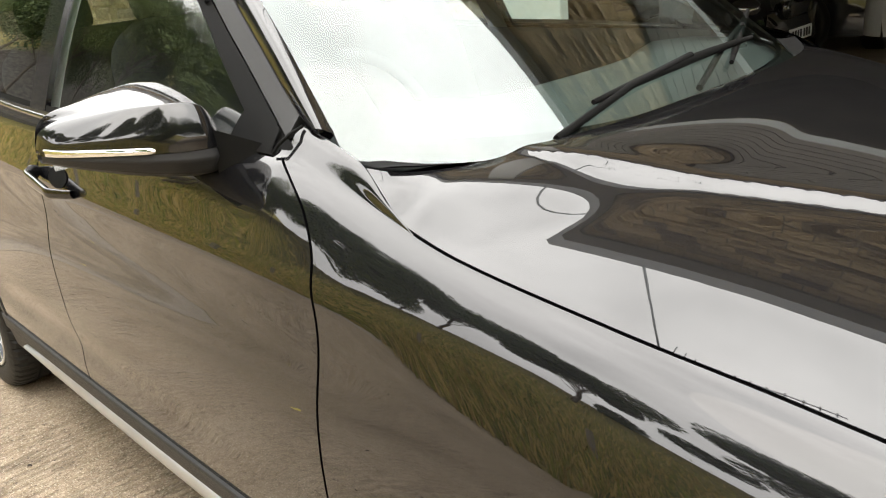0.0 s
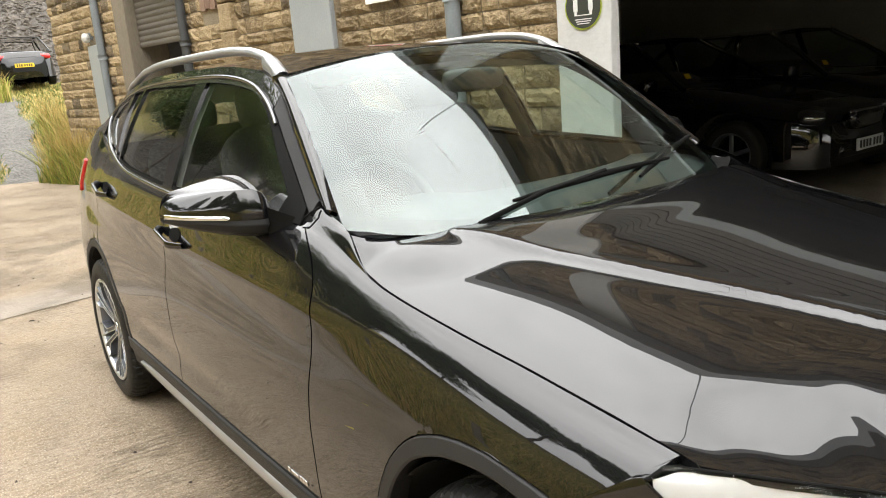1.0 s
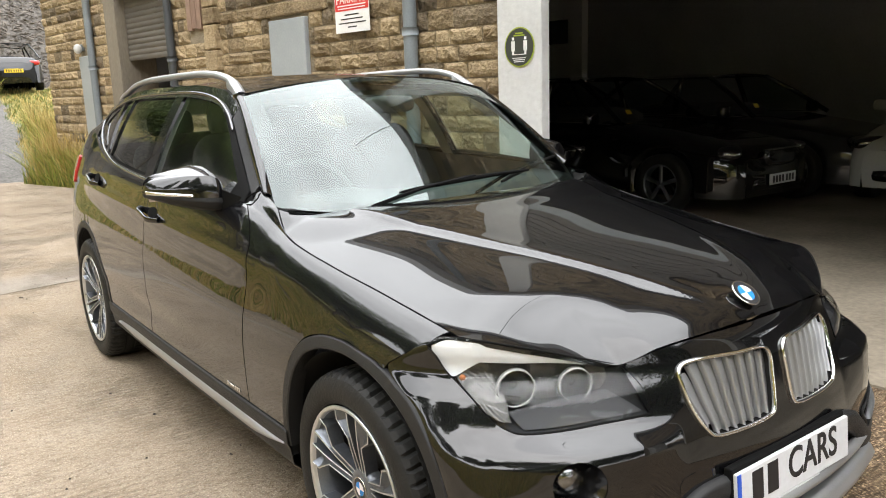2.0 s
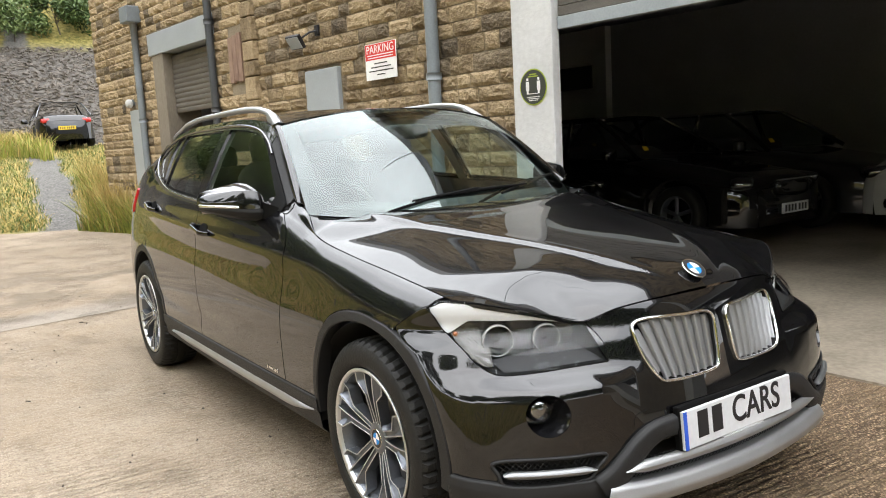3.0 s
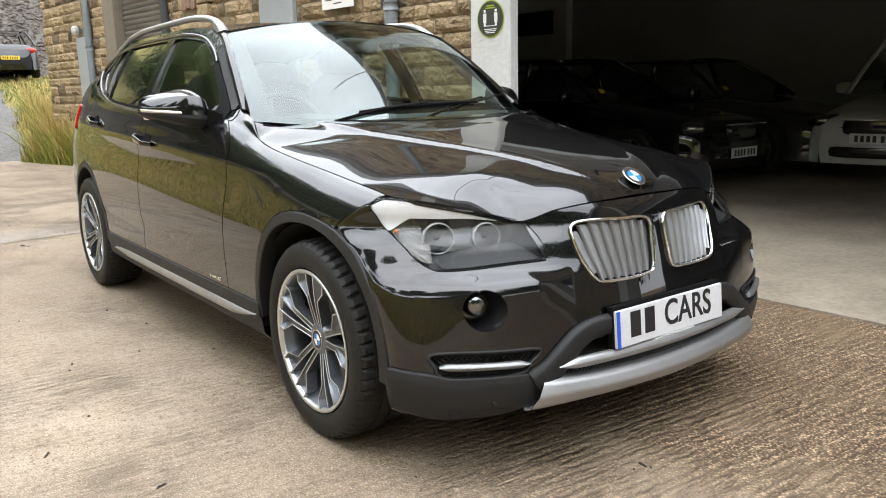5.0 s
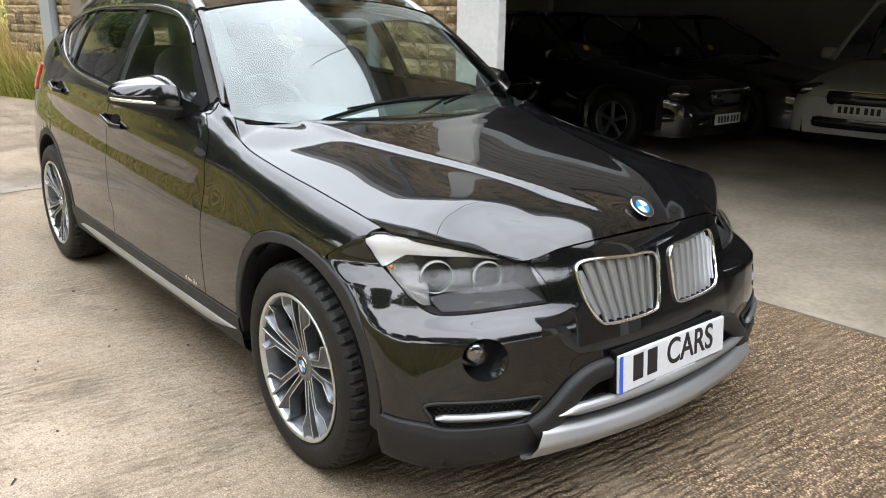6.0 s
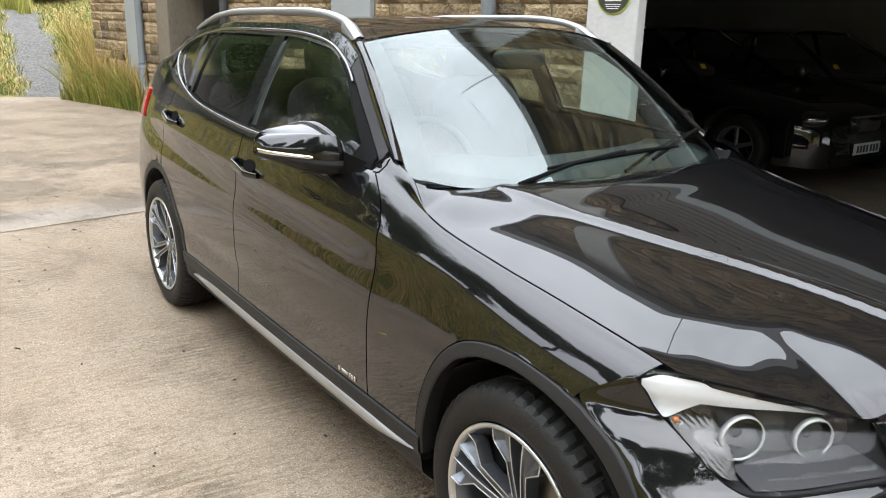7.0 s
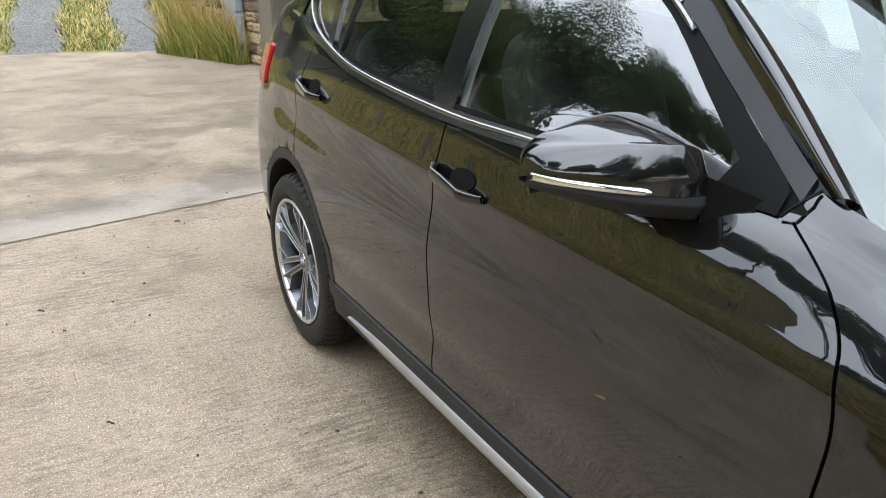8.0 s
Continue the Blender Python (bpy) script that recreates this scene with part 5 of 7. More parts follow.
def spoke(side):
    """The arm's body: two raised edges with a hollow face between them that falls back towards the rim."""
    def fn(u, v):
        r = lerp(0.046, 0.227, u)
        sink = 0.004 + 0.012 * u + 0.016 * max(0, (r - 0.14) / 0.087)
        prof = [(0.0, 0.040), (0.0, 0.0), (0.10, 0.0), (0.16, 0.006), (0.42, sink), (0.70, sink * 0.8), (0.88, 0.006), (0.92, 0.0), (1.0, 0.0), (1.0, 0.040)]
        k = v * (len(prof) - 1)
        j = min(int(k), len(prof) - 2)
        q, o = (lerp(prof[j][c], prof[j + 1][c], k - j) for c in (0, 1))
        return arm_point(r, lerp(ARM_IN(r), ARM_OUT(r), q), ARM_FACE(r) + o, side)
    bm = sheet(fn, 38, 18)
    for f in bm.faces:
        f.smooth = False
    return bm


def spoke_edge(side, outer):
    """The machined line along one edge of the arm."""
    def fn(u, v):
        r = lerp(0.046, 0.227, u)
        b = 2 * math.pi * v
        lat = ARM_OUT(r) - 0.0015 if outer else ARM_IN(r) + 0.0015
        return arm_point(r, lat + 0.0021 * math.cos(b), ARM_FACE(r) + 0.0012 * math.sin(b), side)
    return sheet(fn, 38, 6)


def join_bm(list_of):
    bm = bmesh.new()
    for b in list_of:
        me = bpy.data.meshes.new("tmp")
        b.to_mesh(me)
        b.free()
        bm.from_mesh(me)
        bpy.data.meshes.remove(me)
    return bm


def build_wheel(parent):
    wh = part("wheel", rim_barrel(), RIM_DARK, parent, "two-tone alloy wheel with forked spokes")
    part("tyre", wheel_mesh_tyre(), RUBBER, wh, "black tyre")
    bm = rim_lip()
    bmesh.ops.recalc_face_normals(bm, faces=bm.faces[:])
    part("rim_lip", bm, RIM_FACE, wh, "bright rim edge")
    for k in range(5):
        a = radians(90 + 72 * k + 4)
        bm = join_bm([spoke(1), spoke(-1)])
        for v in bm.verts:
            v.co = Matrix.Rotation(a, 3, "X") @ v.co
        bmesh.ops.recalc_face_normals(bm, faces=bm.faces[:])
        part("spoke", bm, RIM_DARK, wh, "forked grey spoke")
        bm = join_bm([spoke_edge(1, False), spoke_edge(1, True), spoke_edge(-1, False), spoke_edge(-1, True)])
        for v in bm.verts:
            v.co = Matrix.Rotation(a, 3, "X") @ v.co
        bmesh.ops.recalc_face_normals(bm, faces=bm.faces[:])
        part("spoke_edge", bm, RIM_FACE, wh, "machined bright edge")
    bm = lathe(bmesh.new(), [(0.06, -0.03), (0.058, -0.062), (0.048, -0.071), (0.036, -0.073), (0.034, -0.071), (0.0, -0.071)], 40)
    hub = part("hub", bm, RIM_DARK, wh)
    badge(Matrix.Translation((-0.0712, 0, 0)) @ pose(0, 0, 0, 0, 0, 180).to_4x4(), 0.033, wh, True)
    bm = lathe(bmesh.new(), [(0.05, -0.02), (0.15, -0.02), (0.152, -0.016), (0.152, -0.004), (0.05, -0.004)], 48)
    part("brake_disc", bm, DISC, wh)
    bm = bmesh.new()
    box(bm, (0.07, 0.07, 0.16), pose(0.0, 0.135, 0.05, 20, 0, 0), 0.012)
    part("brake_caliper", bm, LAMP_DARK, wh)
    return wh


HUB_X = 0.765
first_wheel = build_wheel(car)
first_wheel.matrix_basis = pose(-HUB_X, 0, HUB_Z)
for m in (pose(-HUB_X - 0.013, AXLE_R, HUB_Z, 23), pose(HUB_X, 0, HUB_Z, 11, 0, 180), pose(HUB_X + 0.013, AXLE_R, HUB_Z, 40, 0, 180)):
    w = copy_thing(first_wheel, m)

# ---- cabin ----
def blob(size, m, e=0.5, n=14):
    """A cushion: a rounded box."""
    bm = bmesh.new()
    def f(c):
        return math.copysign(abs(c) ** e, c)
    sh = sheet(lambda u, v: m @ Vector((size[0] / 2 * f(math.cos(2 * math.pi * u)) * f(math.sin(math.pi * v)), size[1] / 2 * f(math.sin(2 * math.pi * u)) * f(math.sin(math.pi * v)), -size[2] / 2 * f(math.cos(math.pi * v)))), 2 * n, n, True)
    bm.free()
    bmesh.ops.recalc_face_normals(sh, faces=sh.faces[:])
    return sh


for sx in (-0.36, 0.36):
    st = part("front_seat", blob((0.5, 0.52, 0.2), pose(sx, 1.38, 0.62, 8), 0.45), SEAT, car, "dark fabric front seat")
    part("seat_back", blob((0.47, 0.16, 0.62), pose(sx, 1.72, 0.93, -20), 0.45), SEAT, st)
    part("headrest", blob((0.26, 0.10, 0.18), pose(sx, 1.83, 1.29, -14), 0.5), SEAT, st)
rb = part("rear_bench", blob((1.2, 0.5, 0.2), pose(0, 2.35, 0.64, 8), 0.4), SEAT, car)
part("bench_back", blob((1.2, 0.16, 0.55), pose(0, 2.68, 0.93, -22), 0.4), SEAT, rb)
for sx in (-0.36, 0.36):
    part("rear_headrest", blob((0.25, 0.09, 0.15), pose(sx, 2.78, 1.25, -10), 0.5), SEAT, rb)


def dash_fn(u, v):
    a = 2 * u - 1
    prof = [(0.52, 0.995), (0.62, 1.018), (0.75, 1.022), (0.88, 1.008), (0.95, 0.97), (0.97, 0.88), (0.93, 0.72)]
    k = v * (len(prof) - 1)
    j = min(int(k), len(prof) - 2)
    y, z = (lerp(prof[j][q], prof[j + 1][q], k - j) for q in (0, 1))
    hood = 0.03 * math.exp(-((a + 0.52) / 0.2) ** 2) * math.exp(-((y - 0.9) / 0.08) ** 2)
    return Vector((0.69 * a, y + 0.14 * abs(a) ** 3, z + hood))
part("dashboard", face_out(sheet(dash_fn, 40, 24), Vector((0, 0.6, 0.5))), TRIM_IN, car, "dark grey dashboard")
bm = bmesh.new()
c = Vector((-0.37, 1.06, 0.96))
mt = Matrix.Translation(c) @ pose(0, 0, 0, 65, 0, 0)
tube(bm, [mt @ Vector((0.18 * math.cos(2 * math.pi * i / 32), 0.18 * math.sin(2 * math.pi * i / 32), 0)) for i in range(33)], 0.015, 8, False)
for a in (0, 180, 270):
    tube(bm, [mt @ Vector((0.18 * math.cos(radians(a)), 0.18 * math.sin(radians(a)), 0)), mt @ Vector((0, 0, -0.03))], 0.018, 6)
part("steering_wheel", bm, TRIM_IN, car)
part("rear_view_mirror", blob((0.24, 0.04, 0.07), pose(0.0, 1.06, 1.335, 10, 0, 0), 0.5), TRIM_IN, car)
part("cabin_floor", box(bmesh.new(), (1.5, 2.6, 0.04), pose(0, 1.9, 0.42), 0.0), TRIM_IN, car)
for sgn in (-1, 1):
    bm = sheet(lambda u, v: Vector((sgn * (WG(lerp(0.85, 2.9, u)) - 0.045 - 0.02 * (1 - v)), lerp(0.85, 2.9, u), lerp(0.5, ZG(lerp(0.85, 2.9, u)) + 0.005, v))), 30, 6)
    part("door_lining", face_out(bm, Vector((0, 1.8, 0.8))) , TRIM_IN, car)
    bm = sheet(lambda u, v: house(1.70 + 0.05 * v, lerp(0.0, 0.97, v), -0.03) * 1.0 + Vector((0, lerp(-0.035, 0.05, u), 0)), 4, 8)
    for vv in bm.verts:
        vv.co.x *= -sgn
    part("pillar_lining", bm, LINING, car)

# ---- ground: one sheet of concrete, rising as a track behind ----
def ground_height(x, y):
    """Flat yard; a track climbs beyond its far edge, a bank rises beside it and across the yard."""
    z = 0.0
    e = y - 14.3 + 0.4 * x
    if e > 0:
        z += 2.0 * (1 - math.exp(-(e / 9.0) ** 1.5))
        z += 0.02 * noise.noise(Vector((x * 1.3, y * 1.3, 0)))
    side = -x - 5.0 + 0.03 * y
    if side > 0:
        z += 0.45 * min(side, 2.0) ** 1.2 + 0.75 * min(max(side - 2.0, 0), 11.0)
        z += 0.15 * noise.noise(Vector((x * 0.5, y * 0.5, 3)))
    far = y - 32
    if far > 0:
        z += 0.8 * min(far, 34)
    if z > 24:
        z = 24 + (z - 24) * 0.2
    return z


def axis(lo, hi, fine_lo, fine_hi, step, coarse):
    a = list(np.arange(fine_lo, fine_hi + 1e-6, step))
    k, s = fine_lo, coarse
    while k > lo:
        k -= s
        s *= 1.5
        a.append(max(k, lo))
    k, s = fine_hi, coarse
    while k < hi:
        k += s
        s *= 1.5
        a.append(min(k, hi))
    return sorted(set(round(float(v), 4) for v in a))


gx, gy = axis(-900, 900, -16, 8, 0.5, 1.0), axis(-900, 900, -8, 50, 0.5, 1.0)
verts = [(x, y, ground_height(x, y)) for x in gx for y in gy]
ny = len(gy)
faces = [(i * ny + j, (i + 1) * ny + j, (i + 1) * ny + j + 1, i * ny + j + 1) for i in range(len(gx) - 1) for j in range(ny - 1)]
me = bpy.data.meshes.new("ground")
me.from_pydata(verts, [], faces)
me.polygons.foreach_set("use_smooth", [True] * len(faces))


def ground_material():
    m = bpy.data.materials.new("yard_concrete")
    m.use_nodes = True
    n, l = m.node_tree.nodes, m.node_tree.links
    b = n["Principled BSDF"]
    pos = n.new("ShaderNodeNewGeometry").outputs["Position"]

    def noise_tex(scale, detail=6, vec=pos, rough=0.55):
        t = n.new("ShaderNodeTexNoise")
        t.inputs["Scale"].default_value, t.inputs["Detail"].default_value, t.inputs["Roughness"].default_value = scale, detail, rough
        l.new(vec, t.inputs["Vector"])
        return t.outputs["Fac"]

    def mapr(v, a, b_, c, d):
        t = n.new("ShaderNodeMapRange")
        for k, q in zip(("From Min", "From Max", "To Min", "To Max"), (a, b_, c, d)):
            t.inputs[k].default_value = q
        l.new(v, t.inputs["Value"])
        return t.outputs[0]

    def mathn(op, a, b_=None, c=None):
        t = n.new("ShaderNodeMath")
        t.operation = op
        for i, q in enumerate((a, b_, c)):
            if q is None:
                continue
            if isinstance(q, (int, float)):
                t.inputs[i].default_value = q
            else:
                l.new(q, t.inputs[i])
        return t.outputs[0]

    def mixc(f, a, b_):
        t = n.new("ShaderNodeMix")
        t.data_type = "RGBA"
        if isinstance(f, float):
            t.inputs[0].default_value = f
        else:
            l.new(f, t.inputs[0])
        for i, q in ((6, a), (7, b_)):
            if isinstance(q, tuple):
                t.inputs[i].default_value = (*q, 1)
            else:
                l.new(q, t.inputs[i])
        return t.outputs[2]

    sep = n.new("ShaderNodeSeparateXYZ")
    l.new(pos, sep.inputs[0])
    X, Y = sep.outputs["X"], sep.outputs["Y"]
    # tamped ribs across the slab, broken and worn
    mp = n.new("ShaderNodeMapping")
    mp.inputs["Rotation"].default_value = (0, 0, radians(4))
    l.new(pos, mp.inputs["Vector"])
    wave = n.new("ShaderNodeTexWave")
    wave.bands_direction = "Y"
    wave.inputs["Scale"].default_value, wave.inputs["Distortion"].default_value = 8.5, 3.2
    wave.inputs["Detail"].default_value, wave.inputs["Detail Scale"].default_value = 4.0, 2.6
    l.new(mp.outputs[0], wave.inputs["Vector"])
    front = mathn("MULTIPLY", mapr(X, -0.9, 0.4, 0, 0.30), mapr(Y, 1.2, -0.4, 0, 1))
    worn = mapr(mathn("ADD", noise_tex(1.7, 6), front), 0.40, 0.66, 0.12, 1.0)
    mp2 = n.new("ShaderNodeMapping")
    mp2.inputs["Rotation"].default_value, mp2.inputs["Scale"].default_value = (0, 0, radians(4)), (5.5, 40, 1)
    l.new(pos, mp2.inputs["Vector"])
    scratch = mapr(noise_tex(1.0, 4, mp2.outputs[0], 0.6), 0.50, 0.64, 0, 1)
    waves = mathn("MULTIPLY", mathn("POWER", wave.outputs["Fac"], 1.8), mapr(noise_tex(7, 5), 0.38, 0.58, 0.15, 1.0))
    ribs = mathn("MULTIPLY", mathn("MAXIMUM", waves, scratch), worn)
    big, mid, fine, grit = noise_tex(0.55, 5), noise_tex(3.2, 6), noise_tex(30, 6), noise_tex(160, 3)
    base = mixc(mapr(big, 0.35, 0.65, 0, 1), (0.239, 0.186, 0.130), (0.355, 0.286, 0.211))
    base = mixc(mapr(mid, 0.35, 0.70, 0, 0.55), base, (0.260, 0.196, 0.130))
    base = mixc(mapr(fine, 0.48, 0.66, 0.0, 0.6), base, (0.159, 0.120, 0.080))
    base = mixc(mapr(grit, 0.54, 0.64, 0.0, 0.85), base, (0.498, 0.420, 0.324))
    base = mixc(mapr(noise_tex(95, 4, pos, 0.7), 0.55, 0.66, 0.0, 0.75), base, (0.106, 0.078, 0.052))
    base = mixc(mapr(noise_tex(48, 5, pos, 0.7), 0.57, 0.68, 0.0, 0.6), base, (0.133, 0.098, 0.066))
    # the grooves' shade is darkened into the colour, besides the bump below
    base = mixc(mathn("MULTIPLY", ribs, 0.55), base, (0.122, 0.090, 0.059))
    # exposed pebbles, pale and dark, and broken-out pits
    def specks(scale, size, share, seed):
        sh_ = n.new("ShaderNodeVectorMath")
        sh_.inputs[1].default_value = (seed, seed * 0.7, 0)
        l.new(pos, sh_.inputs[0])
        v = n.new("ShaderNodeTexVoronoi")
        v.inputs["Scale"].default_value = scale
        l.new(sh_.outputs[0], v.inputs["Vector"])
        sc = n.new("ShaderNodeSeparateColor")
        l.new(v.outputs["Color"], sc.inputs[0])
        wob = mathn("MULTIPLY_ADD", noise_tex(scale * 2.5, 3), 0.5, mathn("SUBTRACT", v.outputs["Distance"], 0.25))
        near = mapr(wob, size, size * 0.7, 0, 1)
        return mathn("MULTIPLY", near, mapr(sc.outputs[0], share, share - 0.02, 0, 1))
    pale, dark_s, pits = specks(75, 0.30, 0.42, 3.1), specks(60, 0.28, 0.30, 7.7), specks(26, 0.24, 0.14, 1.3)
    patch = mapr(noise_tex(1.1, 5), 0.40, 0.62, 0.25, 1)
    base = mixc(mathn("MULTIPLY", mathn("MULTIPLY", pale, patch), 0.75), base, (0.488, 0.420, 0.329))
    base = mixc(mathn("MULTIPLY", mathn("MULTIPLY", dark_s, patch), 0.8), base, (0.090, 0.070, 0.052))
    base = mixc(mathn("MULTIPLY", mathn("MULTIPLY", pits, patch), 0.6), base, (0.106, 0.080, 0.056))
    # browner slab in front of the garage
    dirt = mathn("MULTIPLY", mapr(X, -0.6, 0.7, 0, 1), mapr(Y, 1.2, -0.3, 0, 1))
    base = mixc(mathn("MULTIPLY", dirt, 0.72), base, (0.164, 0.104, 0.051))
    # coarse aggregate laid bare there, dark between the stones
    vo = n.new("ShaderNodeTexVoronoi")
    vo.inputs["Scale"].default_value = 125
    l.new(pos, vo.inputs["Vector"])
    so = n.new("ShaderNodeSeparateColor")
    l.new(vo.outputs["Color"], so.inputs[0])
    stones = mixc(mapr(so.outputs[0], 0.25, 0.95, 0, 1), (0.127, 0.083, 0.049), (0.657, 0.470, 0.291))
    stones = mixc(mapr(vo.outputs["Distance"], 0.34, 0.66, 0, 0.8), stones, (0.064, 0.043, 0.028))
    # groove shade painted over the bare aggregate too
    stones = mixc(mathn("MULTIPLY", mathn("MAXIMUM", mathn("POWER", wave.outputs["Fac"], 2.2), mathn("MULTIPLY", scratch, 0.6)), 0.5), stones, (0.064, 0.042, 0.026))
    bare = mathn("MULTIPLY", mathn("MULTIPLY", mapr(X, -1.3, 0.0, 0, 1), mapr(Y, 0.6, -0.5, 0, 1)), mapr(noise_tex(2.2, 6), 0.34, 0.54, 0.15, 0.9))
    base = mixc(bare, base, stones)
    # a smoother grey strip along the joint's far side
    strip = mathn("SUBTRACT", mathn("MULTIPLY_ADD", X, -0.163, Y), 4.93)
    strip = mathn("MULTIPLY", mathn("MULTIPLY", mapr(strip, 0.01, 0.06, 0, 1), mapr(mathn("MULTIPLY_ADD", noise_tex(3, 5), 0.3, strip), 0.85, 0.55, 0, 1)), 0.6)
    base = mixc(strip, base, (0.270, 0.243, 0.214))
    # old wet stains beyond the joint
    stain = mathn("MULTIPLY", mapr(noise_tex(1.3, 9, pos, 0.65), 0.46, 0.56, 0, 0.65), mathn("MULTIPLY", mapr(Y, 4.9, 5.1, 0, 1), mapr(Y, 9.5, 7.0, 0, 1)))
    base = mixc(stain, base, (0.143, 0.115, 0.083))
    # the track: gravel with grass between, past the slab's far edge
    edge = mathn("ADD", mathn("MULTIPLY_ADD", X, 0.4, Y), mathn("MULTIPLY", noise_tex(2.0, 4), 0.6))
    wild = mapr(edge, 14.55, 14.65, 0, 1)
    gravel = mixc(mapr(noise_tex(22, 5), 0.35, 0.65, 0, 1), (0.06, 0.057, 0.052), (0.20, 0.19, 0.175))
    earth = mixc(mapr(noise_tex(6, 5), 0.35, 0.65, 0, 1), (0.12, 0.115, 0.03), (0.33, 0.27, 0.085))
    rut = mathn("SUBTRACT", X, mathn("MULTIPLY", mathn("SUBTRACT", Y, 14.0), 0.09))
    rut = mathn("SUBTRACT", rut, mathn("MULTIPLY", mathn("SINE", mathn("MULTIPLY", Y, 1.7)), 0.06))
    rut = mathn("SUBTRACT", rut, mathn("MULTIPLY", mathn("SINE", mathn("MULTIPLY_ADD", Y, 4.1, 1.0)), 0.03))
    rut = mathn("ADD", rut, mathn("MULTIPLY", mathn("SUBTRACT", noise_tex(5, 5), 0.5), 0.5))
    r1 = mapr(mathn("ABSOLUTE", mathn("SUBTRACT", rut, 0.42)), 0.36, 0.56, 1, 0)
    r2 = mapr(mathn("ABSOLUTE", mathn("ADD", rut, 1.35)), 0.38, 0.58, 1, 0)
    track = mixc(mathn("MAXIMUM", r1, r2), earth, gravel)
    bank = mapr(mathn("MULTIPLY_ADD", Y, 0.03, mathn("MULTIPLY", X, -1.0)), 4.9, 5.1, 0, 1)
    base = mixc(wild, base, track)
    base = mixc(bank, base, earth)
    spoil = mixc(mapr(noise_tex(5, 6), 0.35, 0.65, 0, 1), (0.055, 0.05, 0.045), (0.14, 0.126, 0.11))
    heap = mathn("MULTIPLY", mapr(Y, 31.0, 31.8, 0, 1), mapr(Y, 38.0, 37.2, 0, 1))
    base = mixc(heap, base, spoil)
    l.new(base, b.inputs["Base Color"])
    l.new(mapr(mid, 0.3, 0.7, 0.72, 0.92), b.inputs["Roughness"])
    b.inputs["Specular IOR Level"].default_value = 0.3
    h = mathn("ADD", mathn("MULTIPLY", ribs, -0.75), mathn("MULTIPLY", fine, 0.8))
    h = mathn("ADD", h, mathn("MULTIPLY", grit, 0.25))
    h = mathn("ADD", h, mathn("MULTIPLY", mathn("MULTIPLY", pale, patch), 0.20))
    h = mathn("SUBTRACT", h, mathn("MULTIPLY", mathn("MULTIPLY", pits, patch), 0.30))
    bp = n.new("ShaderNodeBump")
    bp.inputs["Strength"].default_value, bp.inputs["Distance"].default_value = 1.0, 0.022
    l.new(h, bp.inputs["Height"])
    l.new(bp.outputs[0], b.inputs["Normal"])
    return m


me.materials.append(ground_material())
ground = tagged(new("ground", me), "pale worn ribbed concrete yard running into a grassy track", "ground", kind="structure")

# smoother slab of the garage, a finger's breadth higher, its edge chipped
SLAB = material("garage_slab", (0.111, 0.092, 0.066), (0.292, 0.250, 0.193), 0.7, 1.6, 30, 0.3, spec=0.35)
WALL = pose(2.46, 3.0, 0, 0, 0, 7)


def at_wall(u, inn, z):
    """A place u metres along the stone wall, inn metres behind its face, z up."""
    return WALL @ Vector((inn, u, z))


def slab_fn(u, v):
    y = lerp(14.0, -9.0, u)
    x0 = (1.74 - 0.012 * y if y < 2.8 else 2.9 - 0.12 * (y - 2.8)) + 0.015 * noise.noise(Vector((0, y * 3.0, 0)))
    x = lerp(x0, 22, v ** 2) if v > 0 else x0
    return Vector((x, y, 0.012))
bm = sheet(slab_fn, 160, 8)
for f in bm.faces:
    f.smooth = False
face_out(bm, Vector((5, 0, -5)))
slab = tagged(part("garage_floor", rim(bm, 0.03), SLAB), "smooth grey concrete garage slab with a chipped edge", "floor", kind="structure")
# expansion joint across the yard
bm = bmesh.new()
pts = [Vector((-9, 3.47, 0.0)), Vector((-1.98, 4.61, 0.0)), Vector((-0.52, 4.85, 0.0)), Vector((1.9, 5.24, 0.0))]
for a, b in zip(pts, pts[1:]):
    t = (b - a).normalized()
    q = Vector((-t.y, t.x, 0)) * 0.009
    bm.faces.new([bm.verts.new(c + Vector((0, 0, 0.004))) for c in (a - q, b - q, b + q, a + q)])
tagged(part("joint", bm, EARTH), "dark expansion joint between two slabs", "joint", kind="structure")

# ---- the stone building ----
H_WALL, U_END = 5.2, 10.9
OPEN_U0 = 5.92
wall = tagged(new("wall_stone"), "coursed sandstone wall, weathered and patched", "wall", kind="structure")


def wall_box(name, u0, u1, i0, i1, z0, z1, mat, parent=None, bevel=0.0, label=""):
    return box_part(name, (i1 - i0, u1 - u0, z1 - z0), WALL @ Matrix.Translation(((i0 + i1) / 2, (u0 + u1) / 2, (z0 + z1) / 2)), mat, parent, bevel, label)


wall_box("core", 0.14, OPEN_U0, 0.008, 0.5, 0, H_WALL, MORTAR, wall)
wall_box("core", 8.1, U_END - 0.03, 0.008, 0.5, 0, H_WALL, MORTAR, wall)
wall_box("core", OPEN_U0, 8.1, 0.008, 0.5, 3.0, H_WALL, MORTAR, wall)
for nm, u0, u1, i0, i1 in (("wall_north", U_END - 0.5, U_END - 0.03, 0.5, 14), ("wall_east", -16, U_END, 16, 16.4)):
    tagged(wall_box(nm, u0, u1, i0, i1, 0, H_WALL, GARAGE_DARK), "plain dark wall closing the building", "wall", kind="structure")

